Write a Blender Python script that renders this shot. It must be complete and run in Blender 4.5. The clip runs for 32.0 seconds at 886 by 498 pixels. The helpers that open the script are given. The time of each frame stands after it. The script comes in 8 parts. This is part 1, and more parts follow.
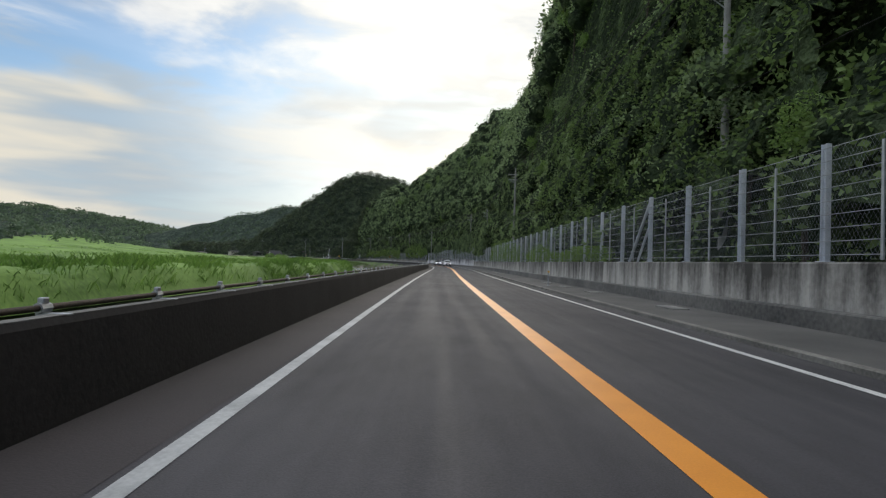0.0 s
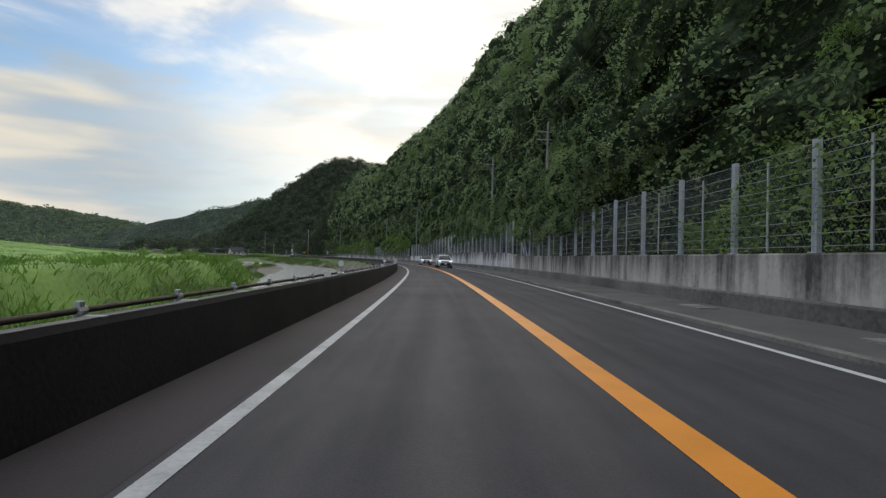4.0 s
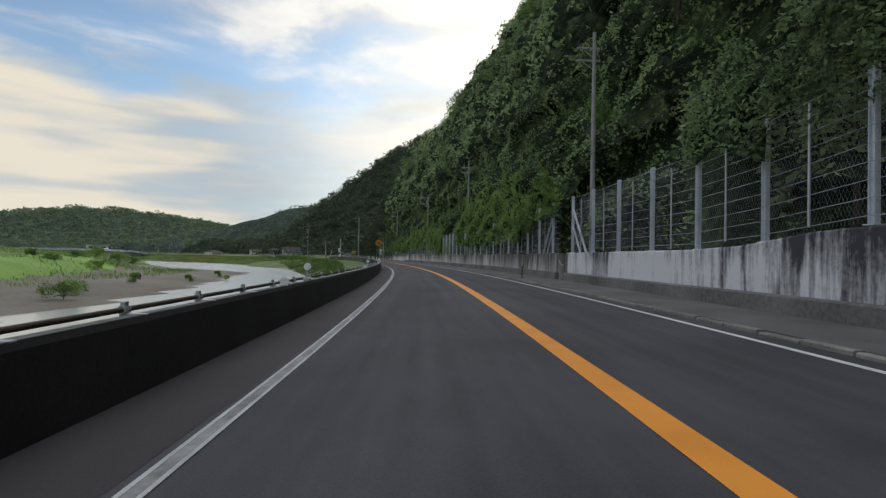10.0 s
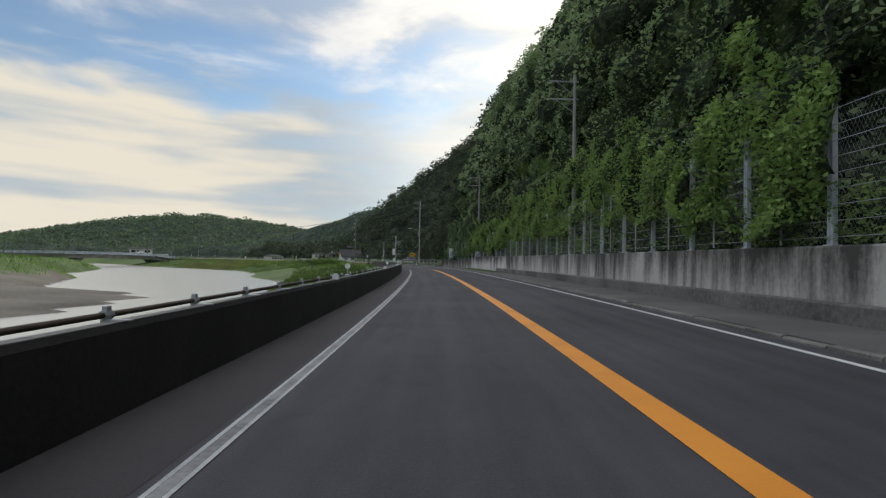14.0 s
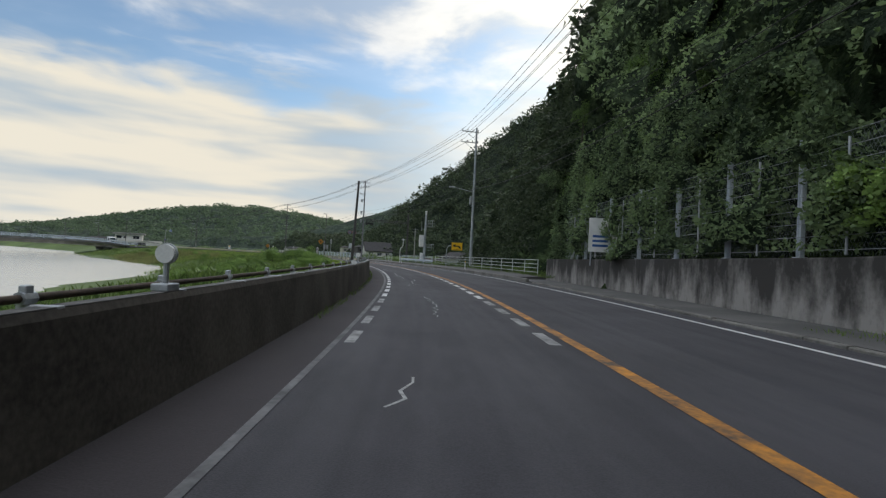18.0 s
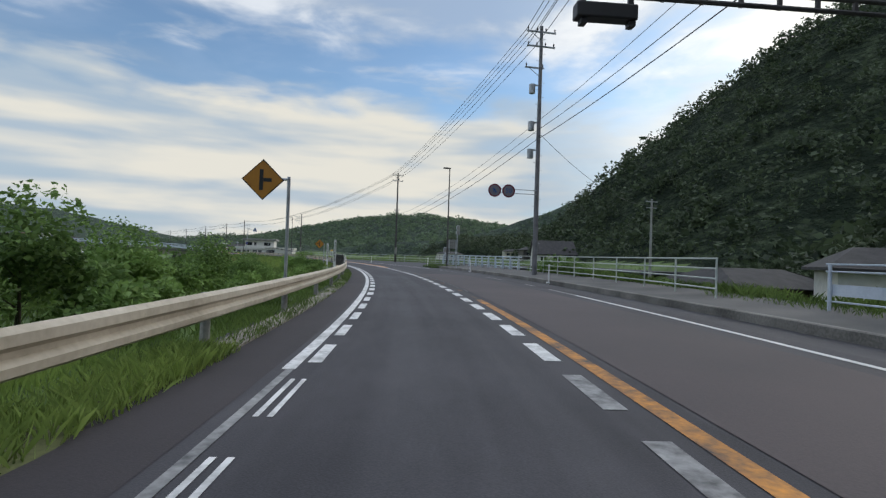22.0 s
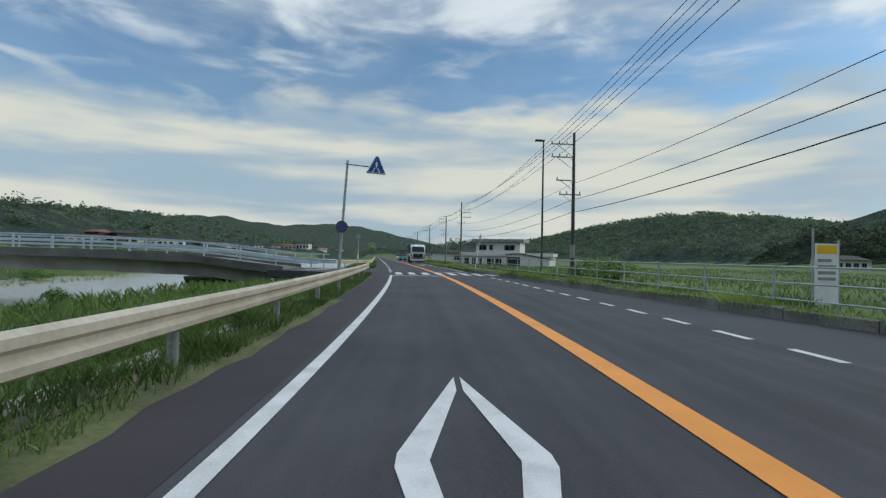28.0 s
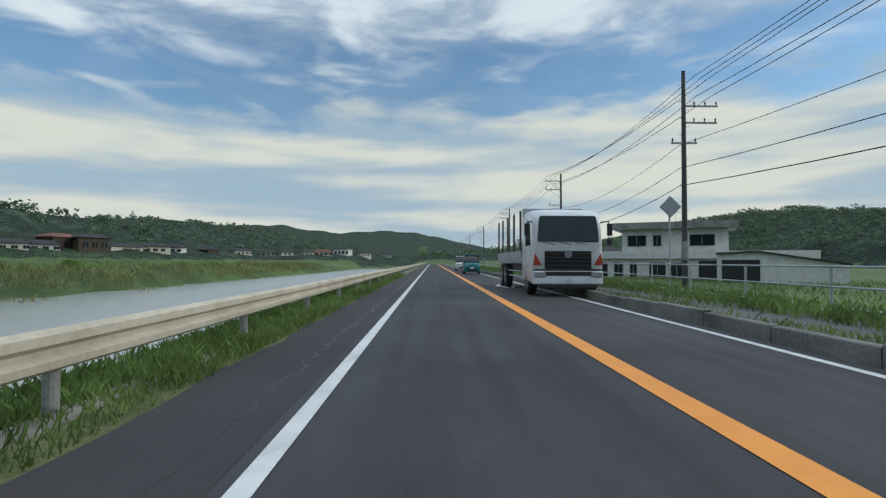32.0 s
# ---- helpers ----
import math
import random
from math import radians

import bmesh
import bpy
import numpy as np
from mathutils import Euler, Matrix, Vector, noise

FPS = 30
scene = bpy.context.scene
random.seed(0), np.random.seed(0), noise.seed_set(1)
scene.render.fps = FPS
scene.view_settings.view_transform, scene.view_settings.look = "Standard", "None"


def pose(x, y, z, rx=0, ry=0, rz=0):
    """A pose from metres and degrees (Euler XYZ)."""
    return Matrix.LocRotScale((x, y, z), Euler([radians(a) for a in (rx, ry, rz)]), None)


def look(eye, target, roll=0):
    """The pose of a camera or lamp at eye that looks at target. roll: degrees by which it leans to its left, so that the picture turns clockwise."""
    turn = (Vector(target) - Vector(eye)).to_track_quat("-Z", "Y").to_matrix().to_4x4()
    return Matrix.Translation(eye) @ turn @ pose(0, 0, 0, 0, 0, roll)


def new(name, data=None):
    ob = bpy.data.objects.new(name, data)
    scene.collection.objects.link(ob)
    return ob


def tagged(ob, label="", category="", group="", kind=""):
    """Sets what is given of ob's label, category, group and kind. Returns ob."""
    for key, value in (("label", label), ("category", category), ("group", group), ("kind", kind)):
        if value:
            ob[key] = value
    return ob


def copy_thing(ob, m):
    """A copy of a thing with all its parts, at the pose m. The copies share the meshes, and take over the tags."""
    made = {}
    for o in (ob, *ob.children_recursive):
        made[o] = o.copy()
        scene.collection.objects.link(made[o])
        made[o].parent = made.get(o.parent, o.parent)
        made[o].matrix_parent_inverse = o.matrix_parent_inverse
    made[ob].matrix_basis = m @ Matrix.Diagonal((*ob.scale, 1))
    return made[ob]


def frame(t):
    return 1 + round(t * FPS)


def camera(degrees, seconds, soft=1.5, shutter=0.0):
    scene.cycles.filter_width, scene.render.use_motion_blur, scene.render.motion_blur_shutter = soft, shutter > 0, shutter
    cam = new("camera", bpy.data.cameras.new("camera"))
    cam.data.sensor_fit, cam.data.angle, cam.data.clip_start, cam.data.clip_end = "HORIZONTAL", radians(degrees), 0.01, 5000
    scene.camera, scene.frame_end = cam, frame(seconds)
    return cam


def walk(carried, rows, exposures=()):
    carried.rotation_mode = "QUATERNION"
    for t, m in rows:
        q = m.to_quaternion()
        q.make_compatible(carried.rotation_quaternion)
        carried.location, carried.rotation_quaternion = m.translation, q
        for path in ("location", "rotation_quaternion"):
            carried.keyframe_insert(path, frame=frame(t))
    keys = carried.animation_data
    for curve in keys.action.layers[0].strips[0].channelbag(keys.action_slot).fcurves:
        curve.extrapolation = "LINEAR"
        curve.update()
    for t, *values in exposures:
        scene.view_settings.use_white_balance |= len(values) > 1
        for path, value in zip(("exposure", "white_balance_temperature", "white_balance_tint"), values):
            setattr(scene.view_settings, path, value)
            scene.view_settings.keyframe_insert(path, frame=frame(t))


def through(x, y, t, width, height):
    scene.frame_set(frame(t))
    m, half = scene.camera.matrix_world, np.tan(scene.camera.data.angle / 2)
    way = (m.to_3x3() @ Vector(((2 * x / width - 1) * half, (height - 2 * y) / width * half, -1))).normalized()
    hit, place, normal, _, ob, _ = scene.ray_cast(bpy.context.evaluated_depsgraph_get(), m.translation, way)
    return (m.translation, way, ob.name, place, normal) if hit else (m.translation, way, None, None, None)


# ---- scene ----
cam = camera(81.59, 32.0, soft=1.3)
EYE = 1.22


def ride(t, x, y, yaw, pitch, roll):
    """A row of the drive: heading to the left of +y, pitch up and roll, in degrees."""
    a, b = radians(yaw), radians(pitch)
    eye = Vector((x, y, EYE))
    return t, look(eye, eye + 20 * Vector((-math.sin(a) * math.cos(b), math.cos(a) * math.cos(b), math.sin(b))), roll)


walk(cam, [
    ride(0.0, -1.471, -1.552, -0.192, 1.424, 1.979),
    ride(0.5, -1.535, 7.260, -0.616, 1.427, 2.494),
    ride(1.0, -1.551, 16.063, -0.823, 1.394, 2.591),
    ride(1.5, -1.556, 24.889, -0.758, 1.229, 1.950),
    ride(2.0, -1.555, 33.754, -0.901, 1.244, 1.751),
    ride(2.5, -1.534, 42.690, -1.025, 1.378, 1.875),
    ride(3.0, -1.479, 51.748, -1.309, 1.240, 1.426),
    ride(3.5, -1.392, 60.939, -1.423, 1.137, 1.315),
    ride(4.0, -1.311, 70.233, -1.225, 1.049, 1.409),
    ride(4.5, -1.283, 79.578, -0.766, 0.975, 1.696),
    ride(5.0, -1.331, 88.909, -0.293, 0.963, 2.118),
    ride(5.5, -1.475, 98.146, 0.442, 0.899, 2.032),
    ride(6.0, -1.750, 107.214, 1.389, 0.778, 1.771),
    ride(6.5, -2.163, 116.091, 2.310, 0.749, 1.729),
    ride(7.0, -2.713, 124.811, 3.261, 1.034, 2.039),
    ride(7.5, -3.400, 133.425, 4.221, 1.071, 1.988),
    ride(8.0, -4.230, 141.987, 5.210, 1.054, 1.856),
    ride(8.5, -5.213, 150.556, 6.221, 1.030, 1.601),
    ride(9.0, -6.354, 159.184, 7.191, 0.936, 1.301),
    ride(9.5, -7.656, 167.895, 8.162, 0.896, 1.129),
    ride(10.0, -9.123, 176.677, 9.155, 0.960, 1.053),
    ride(10.5, -10.756, 185.494, 10.180, 0.985, 0.972),
    ride(11.0, -12.560, 194.300, 11.334, 1.021, 0.794),
    ride(11.5, -14.538, 203.040, 12.519, 1.056, 0.781),
    ride(12.0, -16.678, 211.675, 13.675, 1.135, 0.747),
    ride(12.5, -18.975, 220.201, 14.841, 1.222, 0.814),
    ride(13.0, -21.434, 228.629, 16.052, 1.183, 0.780),
    ride(13.5, -24.050, 236.952, 17.204, 1.223, 0.707),
    ride(14.0, -26.796, 245.171, 18.096, 1.332, 1.018),
    ride(14.5, -29.650, 253.323, 18.848, 1.333, 1.325),
    ride(15.0, -32.581, 261.455, 19.144, 1.188, 1.440),
    ride(15.5, -35.564, 269.590, 19.485, 1.069, 1.634),
    ride(16.0, -38.622, 277.724, 20.082, 0.954, 1.918),
    ride(16.5, -41.790, 285.852, 20.849, 0.823, 2.352),
    ride(17.0, -45.068, 293.986, 21.403, 0.774, 2.423),
    ride(17.5, -48.467, 302.159, 22.110, 0.862, 2.783),
    ride(18.0, -52.058, 310.396, 23.342, 0.993, 2.827),
    ride(18.5, -55.921, 318.675, 25.033, 1.049, 2.766),
    ride(19.0, -60.101, 326.897, 27.201, 1.099, 2.921),
    ride(19.5, -64.581, 334.915, 29.566, 1.114, 3.101),
    ride(20.0, -69.292, 342.587, 31.920, 1.145, 3.344),
    ride(20.5, -74.166, 349.851, 34.185, 1.040, 3.119),
    ride(21.0, -79.195, 356.730, 36.529, 0.882, 2.753),
    ride(21.5, -84.415, 363.265, 39.086, 0.779, 2.215),
    ride(22.0, -89.852, 369.465, 41.780, 0.780, 1.902),
    ride(22.5, -95.500, 375.323, 44.497, 0.695, 1.791),
    ride(23.0, -101.354, 380.854, 47.125, 0.788, 1.720),
    ride(23.5, -107.437, 386.084, 49.853, 0.930, 1.736),
    ride(24.0, -113.771, 391.035, 52.466, 1.038, 1.821),
    ride(24.5, -120.367, 395.736, 54.910, 0.966, 1.761),
    ride(25.0, -127.240, 400.206, 57.360, 0.860, 2.003),
    ride(25.5, -134.368, 404.420, 59.801, 0.835, 2.132),
    ride(26.0, -141.688, 408.358, 61.987, 0.850, 1.670),
    ride(26.5, -149.158, 412.023, 64.096, 0.831, 1.418),
    ride(27.0, -156.770, 415.420, 66.158, 0.775, 1.260),
    ride(27.5, -164.521, 418.551, 68.191, 0.673, 1.174),
    ride(28.0, -172.397, 421.416, 70.195, 0.829, 1.104),
    ride(28.5, -180.364, 424.024, 71.903, 0.929, 1.085),
    ride(29.0, -188.406, 426.403, 73.490, 1.012, 0.946),
    ride(29.5, -196.556, 428.592, 74.791, 1.188, 0.772),
    ride(30.0, -204.821, 430.645, 75.662, 1.277, 0.674),
    ride(30.5, -213.185, 432.615, 76.180, 1.339, 0.616),
    ride(31.0, -221.653, 434.549, 76.439, 1.398, 0.393),
    ride(31.5, -230.238, 436.483, 76.519, 1.430, 0.205),
    ride(32.0, -238.928, 438.442, 76.430, 1.364, 0.097),
], exposures=[(0.0, 0.08, 6600, 10), (7.0, 0.08, 6750, 11), (16.0, 0.12, 6750, 11), (20.0, 0.2, 6450, 9), (22.0, 0.1, 6250, 10), (25.0, 0.0, 6100, 6), (29.0, -0.09, 6000, 4), (32.0, -0.05, 5950, 3)])

# ---- the road's alignment: distance along the centre line and heading to the left of +y ----
S0 = 3.91
START = (0.114, 7.094)
ALIGN = [(3.9, 0.35), (36.7, -0.40), (69.4, -0.71), (102.2, 1.50), (135.0, 5.73), (167.7, 9.76), (200.5, 13.14), (233.3, 17.40), (266.0, 19.85), (298.8, 21.66), (331.6, 27.43), (364.3, 36.09), (397.1, 46.36), (429.9, 56.44), (462.6, 65.32), (495.4, 73.04), (528.1, 77.03), (560.9, 77.65)]

# ---- sky and sun ----
world = bpy.data.worlds.new("evening sky")
scene.world = world
world.use_nodes = True
n, l = world.node_tree.nodes, world.node_tree.links
SUN_AZ, SUN_EL = 8.0, 22.0
ZENITH = 0.9
sky = n.new("ShaderNodeTexSky")
sky.sky_type, sky.sun_disc = "NISHITA", False
sky.sun_elevation, sky.sun_rotation = radians(SUN_EL), radians(SUN_AZ)
sky.air_density, sky.dust_density, sky.ozone_density = 1.0, 1.0, 2.0
geo = n.new("ShaderNodeTexCoord")
sep = n.new("ShaderNodeSeparateXYZ")
l.new(geo.outputs["Generated"], sep.inputs[0])


def calc(op, a, b=None, c=None):
    q = n.new("ShaderNodeMath")
    q.operation = op
    for i, v in enumerate((a, b, c)):
        if v is None:
            continue
        if isinstance(v, (int, float)):
            q.inputs[i].default_value = v
        else:
            l.new(v, q.inputs[i])
    return q.outputs[0]


def clouds(scale, stretch, detail, seed, warp=0.6, rough=0.58):
    """Cloud noise over the sky's dome, drawn out along the horizon by the stretch in z."""
    mp = n.new("ShaderNodeMapping")
    mp.inputs["Scale"].default_value = stretch
    mp.inputs["Location"].default_value = (seed, seed * 0.7, seed * 0.3)
    mp.inputs["Rotation"].default_value[0] = radians(4)
    l.new(geo.outputs["Generated"], mp.inputs["Vector"])
    t = n.new("ShaderNodeTexNoise")
    t.inputs["Scale"].default_value, t.inputs["Detail"].default_value, t.inputs["Roughness"].default_value = scale, detail, rough
    t.inputs["Distortion"].default_value = warp
    l.new(mp.outputs["Vector"], t.inputs["Vector"])
    return t.outputs["Fac"]


def ramp(v, lo, hi):
    q = n.new("ShaderNodeMapRange")
    q.interpolation_type = "SMOOTHSTEP"
    q.inputs["From Min"].default_value, q.inputs["From Max"].default_value = lo, hi
    l.new(v, q.inputs["Value"])
    return q.outputs["Result"]


def blend(fac, a, b):
    m = n.new("ShaderNodeMix")
    m.data_type = "RGBA"
    l.new(fac, m.inputs["Factor"])
    for k, v in (("A", a), ("B", b)):
        if isinstance(v, tuple):
            m.inputs[k].default_value = v
        else:
            l.new(v, m.inputs[k])
    return m.outputs["Result"]


sun_dir = Vector((math.sin(radians(SUN_AZ)) * math.cos(radians(SUN_EL)), math.cos(radians(SUN_AZ)) * math.cos(radians(SUN_EL)), math.sin(radians(SUN_EL))))
dot = n.new("ShaderNodeVectorMath")
dot.operation = "DOT_PRODUCT"
l.new(geo.outputs["Generated"], dot.inputs[0])
dot.inputs[1].default_value = sun_dir
near_sun = ramp(dot.outputs["Value"], 0.74, 1.0)
# elevation in degrees, ruffled by the clouds' own shapes
elev = calc("MULTIPLY", calc("ARCSINE", sep.outputs[2]), 57.3)
broad = clouds(2.3, (1, 1, 2.2), 4, 3.7, 0.4)
fluff = clouds(4.2, (1, 1, 3.0), 9, 8.3, 0.35, 0.52)
layers = clouds(2.1, (1, 1, 8.0), 3.5, 5.3, 0.15, 0.5)
streak = clouds(6.0, (1, 1, 4.0), 7, 2.1, 0.4, 0.5)
ruffled = calc("ADD", elev, calc("ADD", calc("MULTIPLY", calc("SUBTRACT", broad, 0.5), 11.0), calc("MULTIPLY", calc("SUBTRACT", fluff, 0.5), 9.0)))
# a clear blue gap above the low bank of cloud, closing towards the sun
low_edge = ramp(ruffled, 13.6, 17.2)
high_edge = calc("SUBTRACT", 1.0, calc("MULTIPLY", ramp(ruffled, 20.5, 24.0), calc("ADD", 0.55, calc("MULTIPLY", ramp(fluff, 0.36, 0.56), 0.45))))
gap = calc("MULTIPLY", calc("MULTIPLY", low_edge, high_edge), calc("SUBTRACT", 1.0, ramp(calc("ADD", dot.outputs["Value"], calc("MULTIPLY", calc("SUBTRACT", fluff, 0.5), 0.35)), 0.84, 0.98)))
gap = calc("MULTIPLY", gap, calc("SUBTRACT", 1.0, calc("MULTIPLY", ramp(streak, 0.5, 0.72), 0.6)))
gap = calc("MAXIMUM", gap, calc("MULTIPLY", calc("SUBTRACT", 1.0, ramp(layers, 0.3, 0.5)), 0.22))
low_tone = blend(ramp(calc("ADD", calc("MULTIPLY", layers, 0.82), calc("MULTIPLY", streak, 0.18)), 0.4, 0.62), (0.39, 0.46, 0.52, 1), (0.70, 0.665, 0.575, 1))
high_tone = blend(ramp(fluff, 0.38, 0.62), (0.40, 0.46, 0.54, 1), (0.72, 0.74, 0.76, 1))
tone = blend(ramp(ruffled, 15, 21), low_tone, high_tone)
lift = blend(calc("MULTIPLY", near_sun, calc("ADD", 0.55, calc("MULTIPLY", ramp(fluff, 0.35, 0.62), 0.4))), tone, (1.05, 1.03, 0.95, 1))
blue = n.new("ShaderNodeMix")
blue.data_type, blue.blend_type = "RGBA", "MULTIPLY"
blue.inputs["Factor"].default_value = 1.0
l.new(sky.outputs[0], blue.inputs["A"])
SKY = 0.105
blue.inputs["B"].default_value = (SKY * 0.86, SKY * 1.06, SKY * 1.16, 1)
l.new(blend(calc("MULTIPLY", gap, 0.86), lift, blue.outputs["Result"]), n["Background"].inputs["Color"])
l.new(calc("ADD", 1.08, calc("MULTIPLY", ramp(sep.outputs[2], 0.42, 0.95), ZENITH)), n["Background"].inputs["Strength"])

sun = new("sun", bpy.data.lights.new("sun", "SUN"))
sun.data.energy, sun.data.angle, sun.data.color = 1.2, radians(16), (1.0, 0.93, 0.82)
sun.matrix_world = look(sun_dir * 100, (0, 0, 0))
tagged(sun, kind="structure")

ALIGN = [(-160.0, ALIGN[0][1])] + ALIGN + [(2500.0, ALIGN[-1][1])]
STEP = 0.5
_s = np.arange(-160.0, 2500.1, STEP)
_h = np.radians(np.interp(_s, [a for a, b in ALIGN], [b for a, b in ALIGN]))
_x = np.concatenate([[0], np.cumsum(-(np.sin(_h[1:]) + np.sin(_h[:-1])) * STEP / 2)])
_y = np.concatenate([[0], np.cumsum((np.cos(_h[1:]) + np.cos(_h[:-1])) * STEP / 2)])
_x, _y = _x - np.interp(S0, _s, _x) + START[0], _y - np.interp(S0, _s, _y) + START[1]


def turn(s):
    """The road's heading at s, in radians."""
    return float(np.interp(s, _s, _h))


def at(s, d, z=0.0):
    """The place s metres along the centre line and d metres to its right."""
    h = turn(s)
    return Vector((float(np.interp(s, _s, _x)) + d * math.cos(h), float(np.interp(s, _s, _y)) + d * math.sin(h), z))


def place(s, d, z=0.0, rz=0.0):
    """A pose at that place whose y axis runs along the road."""
    return Matrix.Translation(at(s, d, z)) @ Matrix.Rotation(turn(s) + radians(rz), 4, "Z")


def lerp(s, *knots):
    return float(np.interp(s, [k[0] for k in knots], [k[1] for k in knots]))


def along(x, y):
    """Arrays of s and d for arrays of x and y."""
    x, y = np.asarray(x, float).ravel(), np.asarray(y, float).ravel()
    s, d = np.empty_like(x), np.empty_like(x)
    cs = slice(0, len(_s), 8)
    ax, ay, ah, a_s = _x[cs], _y[cs], _h[cs], _s[cs]
    for k in range(0, len(x), 4000):
        q = slice(k, k + 4000)
        j = np.argmin((x[q, None] - ax) ** 2 + (y[q, None] - ay) ** 2, axis=1)
        ex, ey = x[q] - ax[j], y[q] - ay[j]
        s[q] = a_s[j] - ex * np.sin(ah[j]) + ey * np.cos(ah[j])
        d[q] = ex * np.cos(ah[j]) + ey * np.sin(ah[j])
    return s, d


# ---- materials ----
def material(name, dark, light, rough=0.8, scale=1.0, detail=8.0, fine=30.0, bump=0.3, metal=0.0, mid=0.5, stretch=(1, 1, 1), space="Object", rand=0.0, thin=0.0):
    """A surface that varies between two colours at a broad and a fine scale, with relief."""
    m = bpy.data.materials.new(name)
    m.use_nodes = True
    n, l = m.node_tree.nodes, m.node_tree.links
    b = n["Principled BSDF"]
    co = n.new("ShaderNodeTexCoord")
    mp = n.new("ShaderNodeMapping")
    mp.inputs["Scale"].default_value = stretch
    if space == "World":
        g = n.new("ShaderNodeNewGeometry")
        l.new(g.outputs["Position"], mp.inputs["Vector"])
    else:
        l.new(co.outputs[space], mp.inputs["Vector"])
    a = n.new("ShaderNodeTexNoise")
    a.inputs["Scale"].default_value, a.inputs["Detail"].default_value = scale, detail
    f = n.new("ShaderNodeTexNoise")
    f.inputs["Scale"].default_value, f.inputs["Detail"].default_value = fine, 4
    for q in (a, f):
        l.new(mp.outputs["Vector"], q.inputs["Vector"])
    mix = n.new("ShaderNodeMath")
    mix.operation = "MULTIPLY_ADD"
    mix.inputs[1].default_value = 0.35
    l.new(f.outputs["Fac"], mix.inputs[0])
    sc = n.new("ShaderNodeMath")
    sc.operation = "MULTIPLY"
    sc.inputs[1].default_value = 0.65
    l.new(a.outputs["Fac"], sc.inputs[0])
    l.new(sc.outputs[0], mix.inputs[2])
    r = n.new("ShaderNodeValToRGB")
    r.color_ramp.elements[0].position, r.color_ramp.elements[1].position = mid - 0.16, mid + 0.16
    r.color_ramp.elements[0].color, r.color_ramp.elements[1].color = (*dark, 1), (*light, 1)
    l.new(mix.outputs[0], r.inputs["Fac"])
    out = r.outputs["Color"]
    if rand:
        oi = n.new("ShaderNodeObjectInfo")
        hs = n.new("ShaderNodeHueSaturation")
        mr = n.new("ShaderNodeMapRange")
        mr.inputs["To Min"].default_value, mr.inputs["To Max"].default_value = 1 - rand, 1 + rand
        l.new(oi.outputs["Random"], mr.inputs["Value"])
        l.new(mr.outputs["Result"], hs.inputs["Value"])
        l.new(out, hs.inputs["Color"])
        out = hs.outputs["Color"]
    l.new(out, b.inputs["Base Color"])
    b.inputs["Roughness"].default_value, b.inputs["Metallic"].default_value = rough, metal
    if bump:
        bp = n.new("ShaderNodeBump")
        bp.inputs["Strength"].default_value, bp.inputs["Distance"].default_value = bump, 0.02
        l.new(mix.outputs[0], bp.inputs["Height"])
        l.new(bp.outputs["Normal"], b.inputs["Normal"])
    return m


def paint(name, colour, rough=0.5, metal=0.0):
    c = np.array(colour)
    return material(name, tuple(c * 0.82), tuple(np.minimum(c * 1.1, 0.95)), rough, 2.0, 6, 45, 0.08, metal)


def leafy(name, dark, light, scale=0.35, through=0.38):
    """Leaves: dull green, varied from leaf to leaf, a little light passing through."""
    m = bpy.data.materials.new(name)
    m.use_nodes = True
    n, l = m.node_tree.nodes, m.node_tree.links
    b, o = n["Principled BSDF"], n["Material Output"]
    g = n.new("ShaderNodeNewGeometry")
    t = n.new("ShaderNodeTexNoise")
    t.inputs["Scale"].default_value, t.inputs["Detail"].default_value = scale, 5
    l.new(g.outputs["Position"], t.inputs["Vector"])
    ad = n.new("ShaderNodeMath")
    ad.operation = "MULTIPLY_ADD"
    ad.inputs[1].default_value = 0.45
    l.new(g.outputs["Random Per Island"], ad.inputs[0])
    sb = n.new("ShaderNodeMath")
    sb.operation = "MULTIPLY_ADD"
    sb.inputs[1].default_value, sb.inputs[2].default_value = 1.6, -0.55
    l.new(t.outputs["Fac"], sb.inputs[0])
    l.new(sb.outputs[0], ad.inputs[2])
    oi = n.new("ShaderNodeObjectInfo")
    ao = n.new("ShaderNodeMath")
    ao.operation = "MULTIPLY_ADD"
    ao.inputs[1].default_value = 0.3
    l.new(oi.outputs["Random"], ao.inputs[0])
    l.new(ad.outputs[0], ao.inputs[2])
    r = n.new("ShaderNodeValToRGB")
    r.color_ramp.elements[0].position, r.color_ramp.elements[1].position = 0.15, 1.0
    r.color_ramp.elements[0].color, r.color_ramp.elements[1].color = (*dark, 1), (*light, 1)
    l.new(ao.outputs[0], r.inputs["Fac"])
    l.new(r.outputs["Color"], b.inputs["Base Color"])
    b.inputs["Roughness"].default_value = 0.55
    b.inputs["Specular IOR Level"].default_value = 0.25
    tr = n.new("ShaderNodeBsdfTranslucent")
    l.new(r.outputs["Color"], tr.inputs["Color"])
    mx = n.new("ShaderNodeMixShader")
    mx.inputs["Fac"].default_value = through
    l.new(b.outputs[0], mx.inputs[1])
    l.new(tr.outputs[0], mx.inputs[2])
    l.new(mx.outputs[0], o.inputs["Surface"])
    return m


